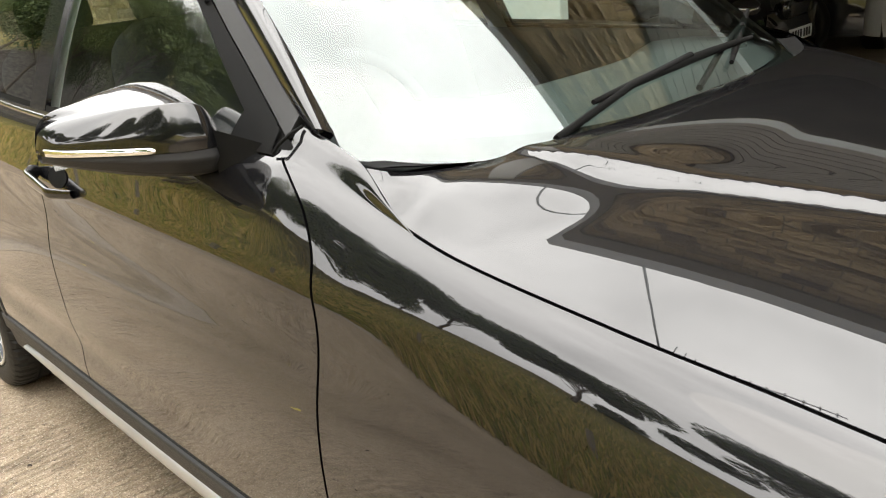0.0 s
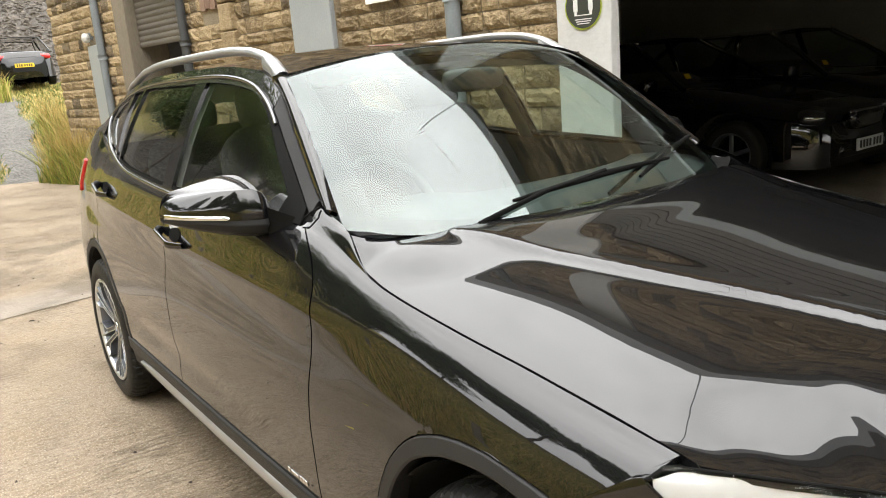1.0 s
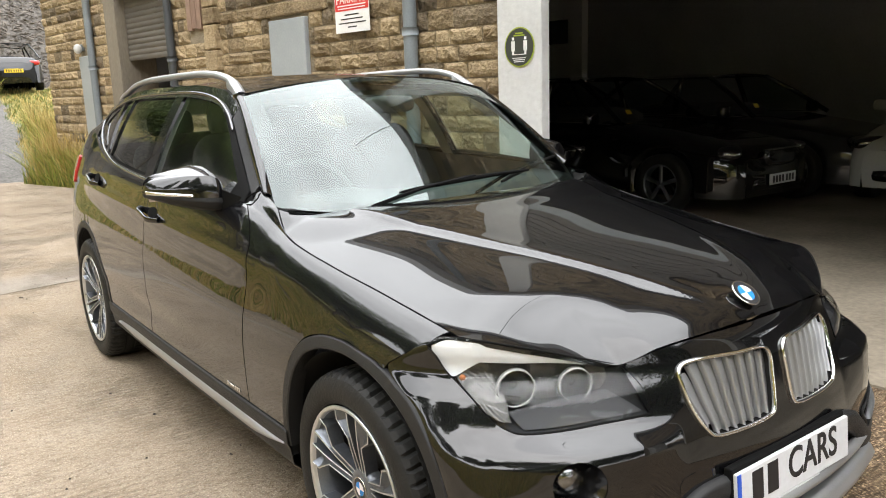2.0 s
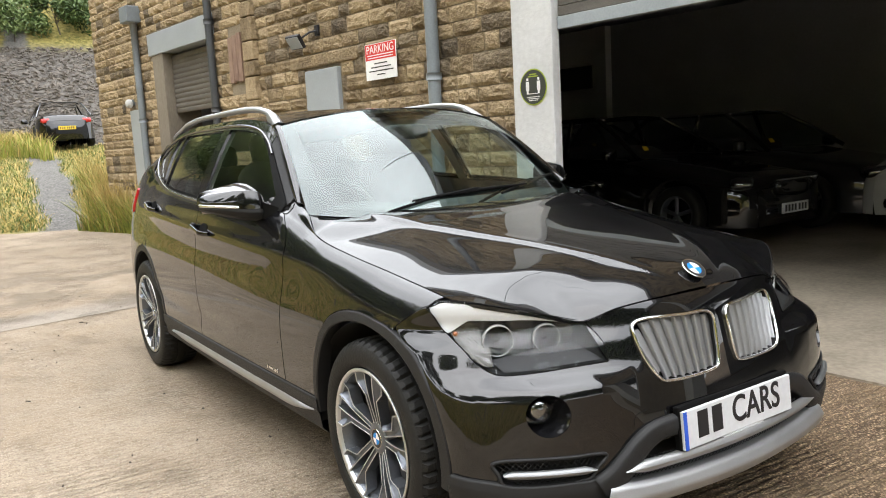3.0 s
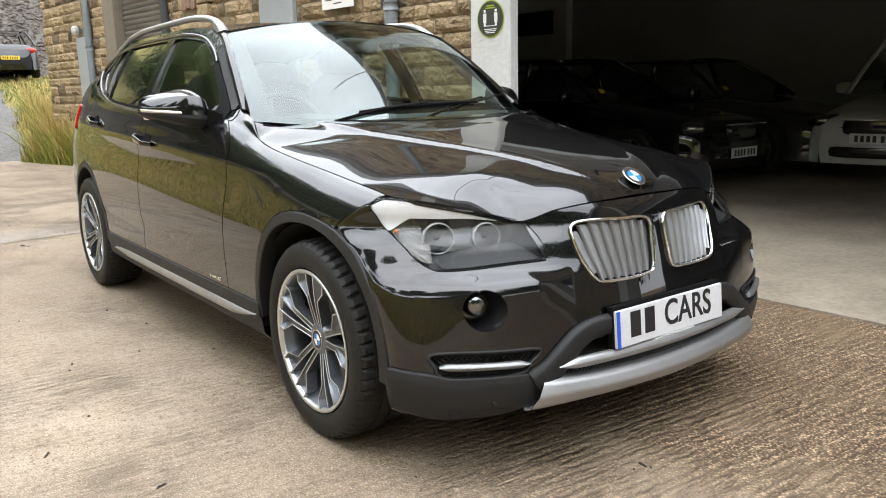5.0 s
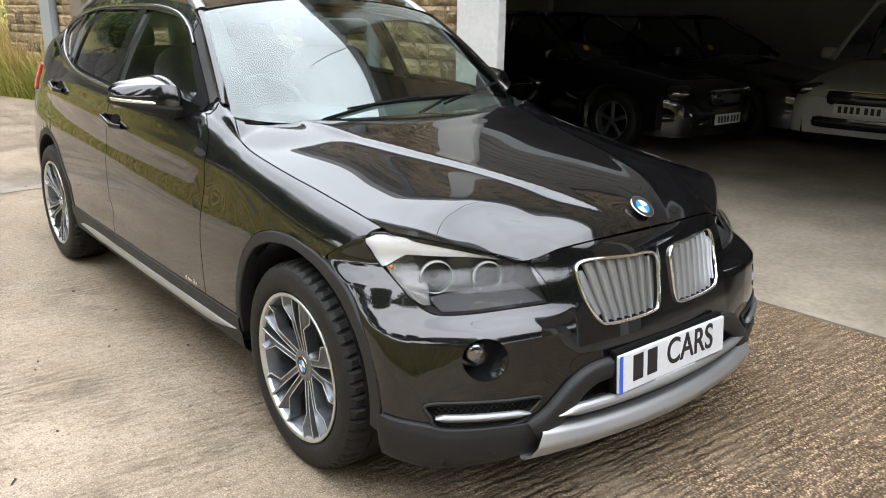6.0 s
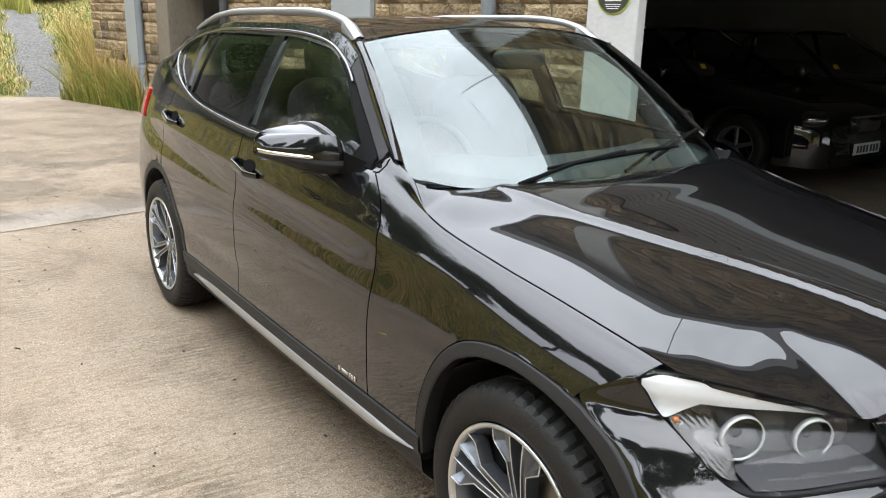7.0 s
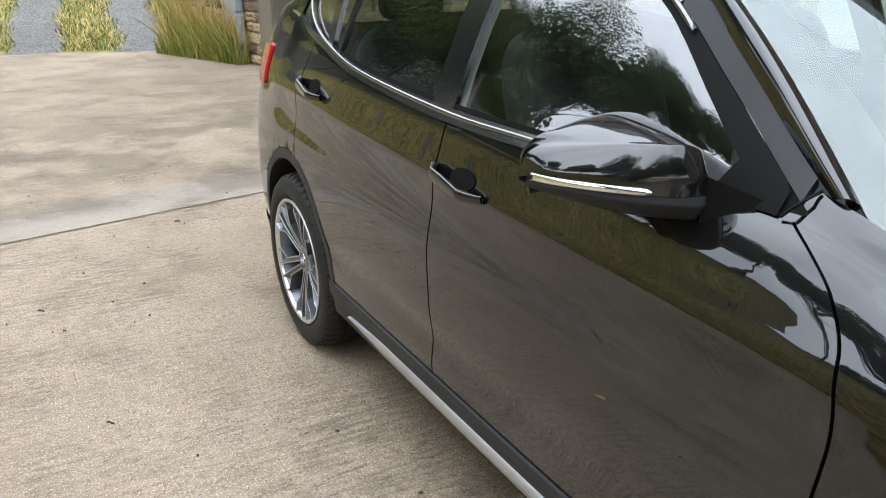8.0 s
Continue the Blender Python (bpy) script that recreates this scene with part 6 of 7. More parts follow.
# grey jamb and lintel of the shuttered doorway
dj = tagged(new("door_1"), "half-open roller shutter in a grey concrete doorway", "door", kind="structure")
wall_box("jamb", 7.70, 8.11, -0.015, 0.55, 0, 2.9, RENDER_GREY, dj, 0.012)
wall_box("lintel", 5.86, 8.22, -0.03, 0.5, 2.9, 3.24, PALE_STEEL, dj, 0.01, "pale grey lintel beam")
for i in range(12):
    z = 2.86 - 0.075 * i
    sh = sheet(lambda u, v: at_wall(lerp(5.93, 7.69, u), 0.14 - 0.012 * math.sin(math.pi * v), z - 0.073 * v), 1, 6)
    part("slat", face_out(sh, at_wall(6.6, 3, 2)), SHUTTER, dj)
wall_box("dark_room", 5.5, 8.2, 2.8, 2.9, 0, 3.2, GARAGE_DARK, dj)
wall_box("dark_room", 5.4, 5.5, 0.5, 2.8, 0, 3.2, GARAGE_DARK, dj)
wall_box("dark_room", 8.2, 8.3, 0.5, 2.8, 0, 3.2, GARAGE_DARK, dj)
wall_box("dark_room", 5.4, 8.3, 0.5, 2.8, 3.2, 3.3, GARAGE_DARK, dj)

# white pier at the garage's mouth, and the far pier
pier = tagged(wall_box("pier", -0.30, 0.15, -0.04, 0.06, 0, H_WALL, WHITE_PAINT, None, 0.012), "white pier out of view, added to limit light into the garage with chipped edges", "pier", kind="structure")
# unseen far pier; its place is set by how much light enters
tagged(wall_box("pier", -8.5, -8.0, -0.04, 0.45, 0, H_WALL, WHITE_PAINT, None, 0.012), "white pier out of view, added to limit light into the garage", "pier", kind="structure")
over = tagged(wall_box("wall_above", -8.0, -0.30, 0.008, 0.4, 2.9, H_WALL, MORTAR, None), "sandstone wall above the garage mouth", "wall", kind="structure")
# unseen wall that closes off light beyond the far pier
tagged(wall_box("wall_south", -16, -8.5, 0.0, 0.4, 0, H_WALL, MORTAR, None), "plain wall out of view, added to limit light into the garage", "wall", kind="structure")
# roller-shutter box and guide over the mouth
sb = tagged(new("door_2"), "rolled-up garage shutter with pale bottom rail and red steel beam", "door", kind="structure")
wall_box("bottom_rail", -8.0, -0.31, 0.02, 0.09, 2.14, 2.24, PALE_STEEL, sb, 0.006, "pale bottom rail")
for i in range(8):
    wall_box("slat", -8.0, -0.31, 0.035, 0.07, 2.245 + 0.08 * i, 2.32 + 0.08 * i, SHUTTER, sb, 0.004)
wall_box("beam", -8.0, 2.5, 0.75, 0.95, 2.55, 2.85, RED_STEEL, sb, 0.008, "red oxide beam")
tagged(wall_box("ceiling", -16, U_END, -0.25, 16.4, H_WALL, H_WALL + 0.3, GARAGE_DARK), "dark flat roof slab", "ceiling", kind="structure")
tagged(wall_box("garage_ceiling", -9.5, 9.45, 0.45, 9.6, 3.6, 3.7, GARAGE_DARK), "dark garage ceiling", "ceiling", kind="structure")
tagged(wall_box("partition", 6.38, 9.3, 9.3, 9.5, 0, 3.6, GARAGE_WALL), "white painted inner wall", "wall", kind="structure")
tagged(wall_box("column", 6.08, 6.38, 9.2, 9.5, 0, 3.6, GARAGE_WALL, None, 0.01), "white inner column", "column", kind="structure")
tagged(wall_box("partition", 9.3, 9.45, 2.95, 9.5, 0, 3.6, GARAGE_DARK), "dark inner wall", "wall", kind="structure")
tagged(wall_box("wall_back", -16, 6.08, 9.4, 9.6, 0, 3.6, GARAGE_DARK), "dark back wall of the garage", "wall", kind="structure")
gs = tagged(new("inner_sign"), "long dark sign board on the white inner wall", "sign")
wall_box("board", 6.52, 8.0, 9.24, 9.29, 2.30, 2.80, STICKER_DARK, gs, 0.004)
# drainpipes
def pipe(u, r, z0, z1, off=0.08, mat=PIPE):
    bm = bmesh.new()
    tube(bm, [at_wall(u, -off, lerp(z0, z1, i / 4)) for i in range(5)], r, 14)
    ob = tagged(part("drainpipe", bm, mat), "grey painted iron drainpipe fixed to the stone wall", "drainpipe", kind="", group="drainpipes")
    for i in range(int((z1 - z0) / 1.2)):
        bm = bmesh.new()
        zc = z0 + 0.7 + 1.2 * i
        tube(bm, [at_wall(u, -off, zc - 0.035), at_wall(u, -off, zc + 0.035)], r + 0.012, 14)
        box(bm, (off, 0.03, 0.05), WALL @ Matrix.Translation((-off / 2, u, zc)), 0.004)
        part("collar", bm, mat, ob)
    return ob


pipe(1.14, 0.062, 0.0, 5.1)
pipe(5.84, 0.055, 0.0, 5.1, mat=PIPE_DARK)
hopper_pipe = pipe(8.6, 0.055, 0.0, 3.5)
wall_box("hopper", 8.44, 8.76, -0.24, 0.0, 3.48, 3.74, PIPE, hopper_pipe, 0.02, "grey iron hopper head")
# boarded window, grey hatch with stone lintel
wd = tagged(new("window_1"), "small boarded window with flaking red wood", "window", kind="structure")
for i in range(3):
    wall_box("board", 5.06 + 0.125 * i, 5.175 + 0.125 * i, -0.03, 0.02, 2.22 + 0.02 * (i % 2), 2.86 - 0.02 * i, OLD_WOOD, wd, 0.005)
ht = tagged(new("window_2"), "grey steel hatch under a stone lintel", "window", kind="structure")
wall_box("hatch", 2.82, 3.50, -0.045, 0.02, 1.15, 2.18, PALE_STEEL, ht, 0.008)
wall_box("stone_lintel", 2.45, 3.85, -0.03, 0.05, 2.22, 2.36, STONE, ht, 0.02)
# pale meter door with a bulkhead lamp above
md = tagged(new("meter_door"), "tall pale grey steel door leaf beside the drainpipe", "door")
wall_box("leaf", 8.74, 9.24, -0.05, 0.02, 0.3, 2.1, PALE_STEEL, md, 0.01)
wl_ = tagged(new("bulkhead_lamp"), "small round white bulkhead lamp on the wall", "lamp")
part("globe", blob((0.12, 0.15, 0.15), WALL @ Matrix.Translation((-0.08, 9.15, 2.22)), 0.9, 8), WHITE_PAINT, wl_)
part("fitting", box(bmesh.new(), (0.06, 0.1, 0.1), WALL @ Matrix.Translation((-0.02, 9.15, 2.24)), 0.01), PIPE, wl_)
# floodlight on a bracket
fl = tagged(new("floodlight"), "black floodlight on a wall bracket, unlit", "floodlight")
fm = WALL @ Matrix.Translation((-0.22, 3.36, 2.50)) @ pose(0, 0, 0, 0, -35, 12).to_4x4()
part("housing", box(bmesh.new(), (0.05, 0.22, 0.17), fm, 0.012), INK, fl)
part("lamp_glass", box(bmesh.new(), (0.006, 0.19, 0.14), fm @ Matrix.Translation((-0.027, 0, 0)), 0.002), PALE_STEEL, fl)
bm = bmesh.new()
tube(bm, [at_wall(3.22, 0.0, 2.62), at_wall(3.24, -0.1, 2.60), at_wall(3.30, -0.19, 2.53)], 0.012, 8)
box(bm, (0.03, 0.07, 0.12), WALL @ Matrix.Translation((-0.012, 3.22, 2.62)), 0.005)
part("bracket", bm, INK, fl)
# parking sign
sg = tagged(new("parking_sign"), "white and red metal parking notice screwed to the wall", "sign")
sm = WALL @ Matrix.Translation((-0.045, 2.005, 2.145)) @ pose(0, 0, 0, 90, 0, -90)
part("board", box(bmesh.new(), (0.53, 0.37, 0.006), sm, 0.002), SIGN_WHITE, sg)
part("red_panel", box(bmesh.new(), (0.515, 0.16, 0.002), sm @ Matrix.Translation((0, 0.099, 0.0035)), 0.0), SIGN_RED, sg)
words("heading", "PARKING", 0.115, sm @ Matrix.Translation((0, 0.122, 0.0055)), SIGN_WHITE, sg, 0.98)
for i, (ln, zz, hh) in enumerate(((0.44, 0.066, 0.018), (0.42, 0.040, 0.016))):
    part("small_line", box(bmesh.new(), (ln, hh * 0.6, 0.001), sm @ Matrix.Translation((0, zz, 0.0052)), 0.0), SIGN_WHITE, sg)
for ln, zz in ((0.22, -0.02), (0.34, -0.058), (0.42, -0.096), (0.14, -0.134)):
    part("small_line", box(bmesh.new(), (ln, 0.011, 0.001), sm @ Matrix.Translation((0, zz, 0.0042)), 0.0), INK, sg)
# distancing sticker
st = tagged(new("sticker"), "round charcoal distancing sticker with a green rim", "sticker")
tm = WALL @ Matrix.Translation((-0.0445, -0.085, 1.695)) @ pose(0, 0, 0, 90, 0, -90)


def disc(r, z, n=40, w=1.0):
    bm = bmesh.new()
    bm.faces.new([bm.verts.new(tm @ Vector((r * w * math.cos(2 * math.pi * i / n), r * math.sin(2 * math.pi * i / n), z))) for i in range(n)])
    return bm
part("green_rim", disc(0.152, 0.001), STICKER_GREEN, st)
part("dark_disc", disc(0.142, 0.0025), STICKER_DARK, st)
for cx in (-0.062, 0.062):
    bm = bmesh.new()
    box(bm, (0.036, 0.075, 0.0008), tm @ Matrix.Translation((cx, 0.01, 0.0035)), 0.0)
    box(bm, (0.020, 0.055, 0.0008), tm @ Matrix.Translation((cx, -0.03, 0.0035)), 0.0)
    box(bm, (0.022, 0.022, 0.0008), tm @ Matrix.Translation((cx, 0.065, 0.0035)), 0.0)
    part("white_shape", bm, SIGN_WHITE, st)
part("white_line", box(bmesh.new(), (0.10, 0.006, 0.0008), tm @ Matrix.Translation((0, -0.055, 0.0035)), 0.0), SIGN_WHITE, st)
for ln, zz in ((0.08, 0.105), (0.11, 0.088)):
    part("small_line", box(bmesh.new(), (ln, 0.010, 0.0008), tm @ Matrix.Translation((0, zz, 0.0035)), 0.0), STICKER_GREEN, st)
for i in range(3):
    part("small_line", box(bmesh.new(), (0.14 - 0.02 * i, 0.006, 0.0008), tm @ Matrix.Translation((0, -0.082 - 0.014 * i, 0.0035)), 0.0), SIGN_WHITE, st)

# ---- plants ----
def blades(places, mat_mix, name, label, h0, h1, lean=0.35, width=0.006):
    """Grass blades at places; one mesh of curved slips."""
    rng = random.Random(5)
    vs, fs = [], []
    for x, y in places:
        z = ground_height(x, y)
        h = rng.uniform(h0, h1)
        a = rng.uniform(0, 2 * math.pi)
        b = rng.uniform(0, 2 * math.pi)
        le = rng.uniform(0.05, lean) * h
        w = width * rng.uniform(0.6, 1.5)
        dx, dy = math.cos(a) * w, math.sin(a) * w
        base = len(vs)
        for t, ww in ((0, 1), (0.45, 0.8), (0.8, 0.5)):
            ox, oy = math.cos(b) * le * t * t, math.sin(b) * le * t * t
            vs += [(x + ox - dx * ww, y + oy - dy * ww, z + h * t - 0.01), (x + ox + dx * ww, y + oy + dy * ww, z + h * t - 0.01)]
        vs.append((x + math.cos(b) * le, y + math.sin(b) * le, z + h * 0.95))
        fs += [(base, base + 1, base + 3, base + 2), (base + 2, base + 3, base + 5, base + 4), (base + 4, base + 5, base + 6)]
    me = bpy.data.meshes.new(name)
    me.from_pydata(vs, [], fs)
    me.materials.append(mat_mix)
    return tagged(new(name, me), label, "grass", kind="stuff")


def scatter(n, fn, seed):
    rng = random.Random(seed)
    out = []
    while len(out) < n:
        p = fn(rng)
        if p:
            out.append(p)
    return out


def verge(rng):
    """Tall growth at the foot of the wall's far end."""
    u = rng.uniform(8.5, 17.5)
    d = abs(rng.gauss(0, 0.3)) + 0.05 if u < 10.9 else rng.uniform(-1.2, 0.5)
    if u < 10.9 and d > 0.22 + 0.18 * (u - 8.5):
        return None
    p = at_wall(u, -d, 0)
    if p.y > 13.9 and p.x - 0.09 * (p.y - 14) - rut_wobble(p.y) < 0.98 + 0.15 * rng.random():
        return None
    return (p.x, p.y)


def rut_wobble(y):
    return 0.06 * math.sin(1.7 * y) + 0.03 * math.sin(4.1 * y + 1)


def weeds(rng):
    """Rough growth between the track's end and the spoil."""
    y = rng.uniform(23.5, 31.5)
    x = rng.uniform(-6, 1.6 + 0.05 * (y - 23))
    return (x, y) if noise.noise(Vector((x * 0.7, y * 0.7, 2))) > -0.15 else None


def track_sides(rng):
    y = 13.6 + 16 * rng.random() ** 1.6
    x = rng.uniform(-5, 4)
    r = x - 0.09 * (y - 14) - rut_wobble(y)
    if abs(r - 0.42) < 0.40 * rng.uniform(0.8, 1.15) or abs(r + 1.35) < 0.42 * rng.uniform(0.8, 1.15):
        return None
    if y + 0.4 * x < 14.45:
        return None
    return (x, y)


def near_bank(rng):
    y = rng.uniform(-10, 24)
    x = -4.9 + 0.03 * y - abs(rng.gauss(0, 3.8))
    return (x, y)


blades(scatter(5000, verge, 1), GRASS_GREEN, "tall_grass", "tall green grass at the foot of the wall", 0.15, 0.75, 0.9)
blades(scatter(7000, verge, 12), GRASS_GREEN, "short_grass", "short green grass at the foot of the wall", 0.06, 0.32, 0.9, 0.009)
blades(scatter(2600, verge, 2), GRASS_DRY, "dry_grass", "tall straw-coloured grass with seed heads", 0.3, 1.05, 0.6, 0.005)
blades(scatter(24000, track_sides, 3), GRASS_GREEN, "track_grass", "green grass beside and between the wheel ruts", 0.03, 0.15, 1.6, width=0.009)
blades(scatter(12000, track_sides, 4), GRASS_DRY, "track_straw", "dry yellow grass beside the track", 0.03, 0.18, 1.6, width=0.007)
blades(scatter(9000, weeds, 14), GRASS_GREEN, "rough_weeds", "rough green weeds before the spoil heap", 0.15, 0.75, 0.8, 0.016)
blades(scatter(5000, weeds, 15), GRASS_DRY, "rough_straw", "dry stalks before the spoil heap", 0.2, 0.9, 0.6, 0.010)
blades(scatter(18000, near_bank, 6), GRASS_GREEN, "bank_grass", "rough green grass on the bank across the yard", 0.15, 0.6, width=0.014)
blades(scatter(21000, near_bank, 7), GRASS_DRY, "bank_straw", "dry grass on the bank across the yard", 0.15, 0.7, width=0.012)


def shrub(name, label, x, y, trunk_h, r, n_leaf, seed, leaf=0.09, squash=0.8, category="tree"):
    """A tapered trunk with limbs and a crown of many leaf slips in uneven clumps."""
    rng = random.Random(seed)
    z0 = ground_height(x, y) - 0.1
    ob = thing(name, label, category, Matrix.Translation((x, y, z0)))
    bm = bmesh.new()
    top = Vector((x + rng.uniform(-0.3, 0.3), y + rng.uniform(-0.3, 0.3), z0 + trunk_h + r * 0.8))
    tube(bm, [Vector((x, y, z0)).lerp(top, t / 6) + Vector((0.05 * math.sin(t * 2.1), 0.05 * math.cos(t * 1.7), 0)) * trunk_h * 0.4 for t in range(7)], lambda t: 0.05 * (0.6 + trunk_h * 0.5) * (1 - 0.75 * t), 8)
    clumps = []
    for i in range(13):
        a, e = rng.uniform(0, 2 * math.pi), rng.uniform(-0.45, 1.2)
        d = r * rng.uniform(0.45, 0.95)
        c = Vector((x + d * math.cos(a) * math.cos(e), y + d * math.sin(a) * math.cos(e), z0 + trunk_h + squash * r * 0.7 + squash * d * math.sin(e)))
        clumps.append((c, r * rng.uniform(0.22, 0.46)))
        st_ = Vector((x, y, z0)).lerp(top, rng.uniform(0.35, 0.9))
        tube(bm, [st_, st_.lerp(c, 0.5) + Vector((0, 0, 0.08 * r)), c], lambda t: 0.025 * (0.5 + trunk_h * 0.3) * (1 - 0.8 * t), 5)
    part("trunk", bm, BARK, ob)
    vs, fs = [], []
    for i in range(n_leaf):
        c, cr = clumps[rng.randrange(len(clumps))]
        d = Vector((rng.gauss(0, 1), rng.gauss(0, 1), rng.gauss(0, 0.8)))
        d = d.normalized() * cr * rng.uniform(0.25, 1.1) ** 0.6
        p = c + d
        a = Vector((rng.uniform(-1, 1), rng.uniform(-1, 1), rng.uniform(-1, 1))).normalized() * leaf * rng.uniform(0.6, 1.3)
        b = a.cross(Vector((rng.uniform(-1, 1), rng.uniform(-1, 1), rng.uniform(-1, 1)))).normalized() * leaf * 0.45
        k = len(vs)
        vs += [tuple(p - a), tuple(p + b), tuple(p + a), tuple(p - b)]
        fs.append((k, k + 1, k + 2, k + 3))
    me = bpy.data.meshes.new("crown")
    me.from_pydata(vs, [], fs)
    me.materials.append(LEAF)
    cr_ = new("crown", me)
    cr_.parent = ob
    cr_.matrix_parent_inverse = ob.matrix_basis.inverted()
    return ob


for i, (x, y, th, r) in enumerate(((-11.5, -5, 1.6, 2.4), (-13.0, 1.0, 2.4, 3.0), (-11.4, 5.6, 1.4, 2.2), (-13, 10.5, 2.8, 3.4), (-10.8, 15.0, 1.8, 2.6), (-12.5, 20, 2.4, 3.0), (-12.5, -10.5, 2.4, 3.0), (-9.6, 24, 2.0, 2.8), (-11.6, 28, 2.6, 3.2), (-8.0, 31, 2.2, 2.8), (-15, 15, 3.0, 3.2), (-8.8, 18.5, 2.0, 2.6), (-10.5, 21.5, 3.0, 3.2), (-9.0, 27, 3.2, 3.2), (-7.2, 35, 3.0, 3.0))):
    big = 1.45 if y > 20 or y < 0 else 1.1
    back = 2.5 if -2 < y < 26 else 0.0
    shrub("tree", "dark green broadleaved tree on the bank across the yard", x - back, y, th * 0.8 * big, r * 1.15 * big, 24000, 20 + i, 0.11, 1.0)
for i, (x, y, th, r) in enumerate(((-1.5, 38.2, 0.2, 1.5), (0.6, 38.4, 0.2, 1.3), (2.6, 38.0, 0.2, 1.5), (4.6, 38.5, 0.2, 1.6), (6.8, 38.6, 0.3, 1.8), (9.4, 38.6, 0.3, 1.8), (-0.4, 41, 0.4, 2.0), (2.4, 41.4, 0.4, 2.2), (5.2, 41.2, 0.4, 2.2), (8.4, 42, 0.6, 2.4), (-3.6, 41, 0.4, 2.2), (1.4, 45, 0.8, 2.6), (4.8, 45.5, 0.8, 2.6), (8.4, 46, 0.8, 2.8))):
    shrub("bush", "yellow-green gorse bush at the top of the spoil bank", x, y, th, r, 4200, 40 + i, 0.10, 0.7, "bush")
for i, (x, y, th, r) in enumerate(((-9.5, -13, 1.0, 4.2), (-5.5, -15.5, 1.2, 4.6), (-1.0, -17, 1.0, 4.6), (3.5, -17.5, 1.2, 4.8), (8.5, -17, 1.0, 4.6), (13, -15, 1.0, 4.6))):
    shrub("tree", "tall broadleaved tree at the far side of the yard", x, y, th * 0.6, r * 1.15, 22000, 70 + i, 0.15, 1.0)
# spoil of broken slate on the hillside
rng = random.Random(9)
vs, fs = [], []
for i in range(24000):
    x, y = rng.uniform(-5, 12), rng.uniform(31.4, 37.6)
    z = ground_height(x, y)
    s = 0.025 + 0.13 * rng.random() ** 4
    e = Euler((rng.gauss(0.6, 0.4), rng.gauss(0, 0.3), rng.uniform(0, 6.28)))
    k = len(vs)
    for sx, sy, sz in ((-1, -1, -1), (1, -1, -1), (1, 1, -1), (-1, 1, -1), (-1, -1, 1), (1, -1, 1), (1, 1, 1), (-1, 1, 1)):
        q = Vector((sx * s * 0.8, sy * s * 0.5, sz * s * 0.14))
        q.rotate(e)
        vs.append((x + q.x, y + q.y, z + q.z))
    fs += [(k, k + 3, k + 2, k + 1), (k + 4, k + 5, k + 6, k + 7), (k, k + 1, k + 5, k + 4), (k + 1, k + 2, k + 6, k + 5), (k + 2, k + 3, k + 7, k + 6), (k + 3, k, k + 4, k + 7)]
me = bpy.data.meshes.new("slate_spoil")
me.from_pydata(vs, [], fs)
me.materials.append(SLATE)
tagged(new("slate_spoil", me), "grey heap of broken slate on the hillside", "spoil heap", kind="stuff")
# fence along the bank
for i in range(12):
    x, y = -7.4 + 0.05 * i, -7 + 2.4 * i
    z = ground_height(x, y)
    p = part("fence_post", box(bmesh.new(), (0.09, 0.09, 1.25), pose(x, y, z + 0.5, 2 * math.sin(i), 2 * math.cos(3 * i), 10 * i), 0.01), POST_WOOD)
    tagged(p, "weathered grey wooden fence post on the bank", "fence post", "fence posts")

# television aerial on a mast at the roof's edge
ae = tagged(new("aerial"), "television aerial on a thin mast above the roof edge", "aerial")
bm = bmesh.new()
tube(bm, [at_wall(-0.75, 0.3, 5.45), at_wall(-0.75, 0.3, 10.9)], 0.018, 8)
part("mast", bm, PIPE, ae)
bm = bmesh.new()
tube(bm, [at_wall(-0.6, 0.3, 10.85), at_wall(-2.75, 0.3, 10.55)], 0.011, 8)
part("boom", bm, PIPE, ae)
for i in range(12):
    u = -0.9 - 0.16 * i
    bm = bmesh.new()
    w = (0.30, 0.20, 0.12)[i] if i < 3 else 0.05
    tube(bm, [at_wall(u, 0.3 - w, 10.82 - 0.022 * i), at_wall(u, 0.3 + w, 10.82 - 0.022 * i)], 0.009, 5)
    part("element", bm, PIPE, ae)

# a few fallen leaves, and crumbs of twig and grit swept about the yard
rng = random.Random(31)
for x, y in ((-1.85, 1.98), (-3.1, 3.4), (-2.4, 5.2)):
    bm = bmesh.new()
    a = rng.uniform(0, 6.28)
    m = pose(x, y, 0.006, 6, 4, math.degrees(a))
    bm.faces.new([bm.verts.new(m @ Vector((0.030 * math.cos(t) * (1 + 0.3 * math.cos(t)), 0.019 * math.sin(t), 0.006 * math.cos(2 * t)))) for t in [2 * math.pi * i / 14 for i in range(14)]])
    tagged(part("fallen_leaf", bm, LEAF_YELLOW), "small yellow fallen leaf lying on the concrete", "leaf", "fallen leaves")
vs, fs = [], []
for i in range(200):
    x, y = rng.uniform(-4.5, 1.4), rng.uniform(-2.5, 6.0)
    a, ln, w = rng.uniform(0, 6.28), rng.choice((0.004, 0.005, 0.007, 0.018)), rng.uniform(0.002, 0.004)
    c, s_ = math.cos(a), math.sin(a)
    k = len(vs)
    for dx, dy, dz in ((-ln, -w, 0), (ln, -w, 0), (ln, w, 0), (-ln, w, 0), (-ln * 0.7, 0, 0.006), (ln * 0.7, 0, 0.007)):
        vs.append((x + dx * c - dy * s_, y + dx * s_ + dy * c, 0.001 + dz))
    fs += [(k, k + 1, k + 5, k + 4), (k + 2, k + 3, k + 4, k + 5), (k + 1, k + 2, k + 5), (k + 3, k, k + 4)]
me = bpy.data.meshes.new("yard_crumbs")
me.from_pydata(vs, [], fs)
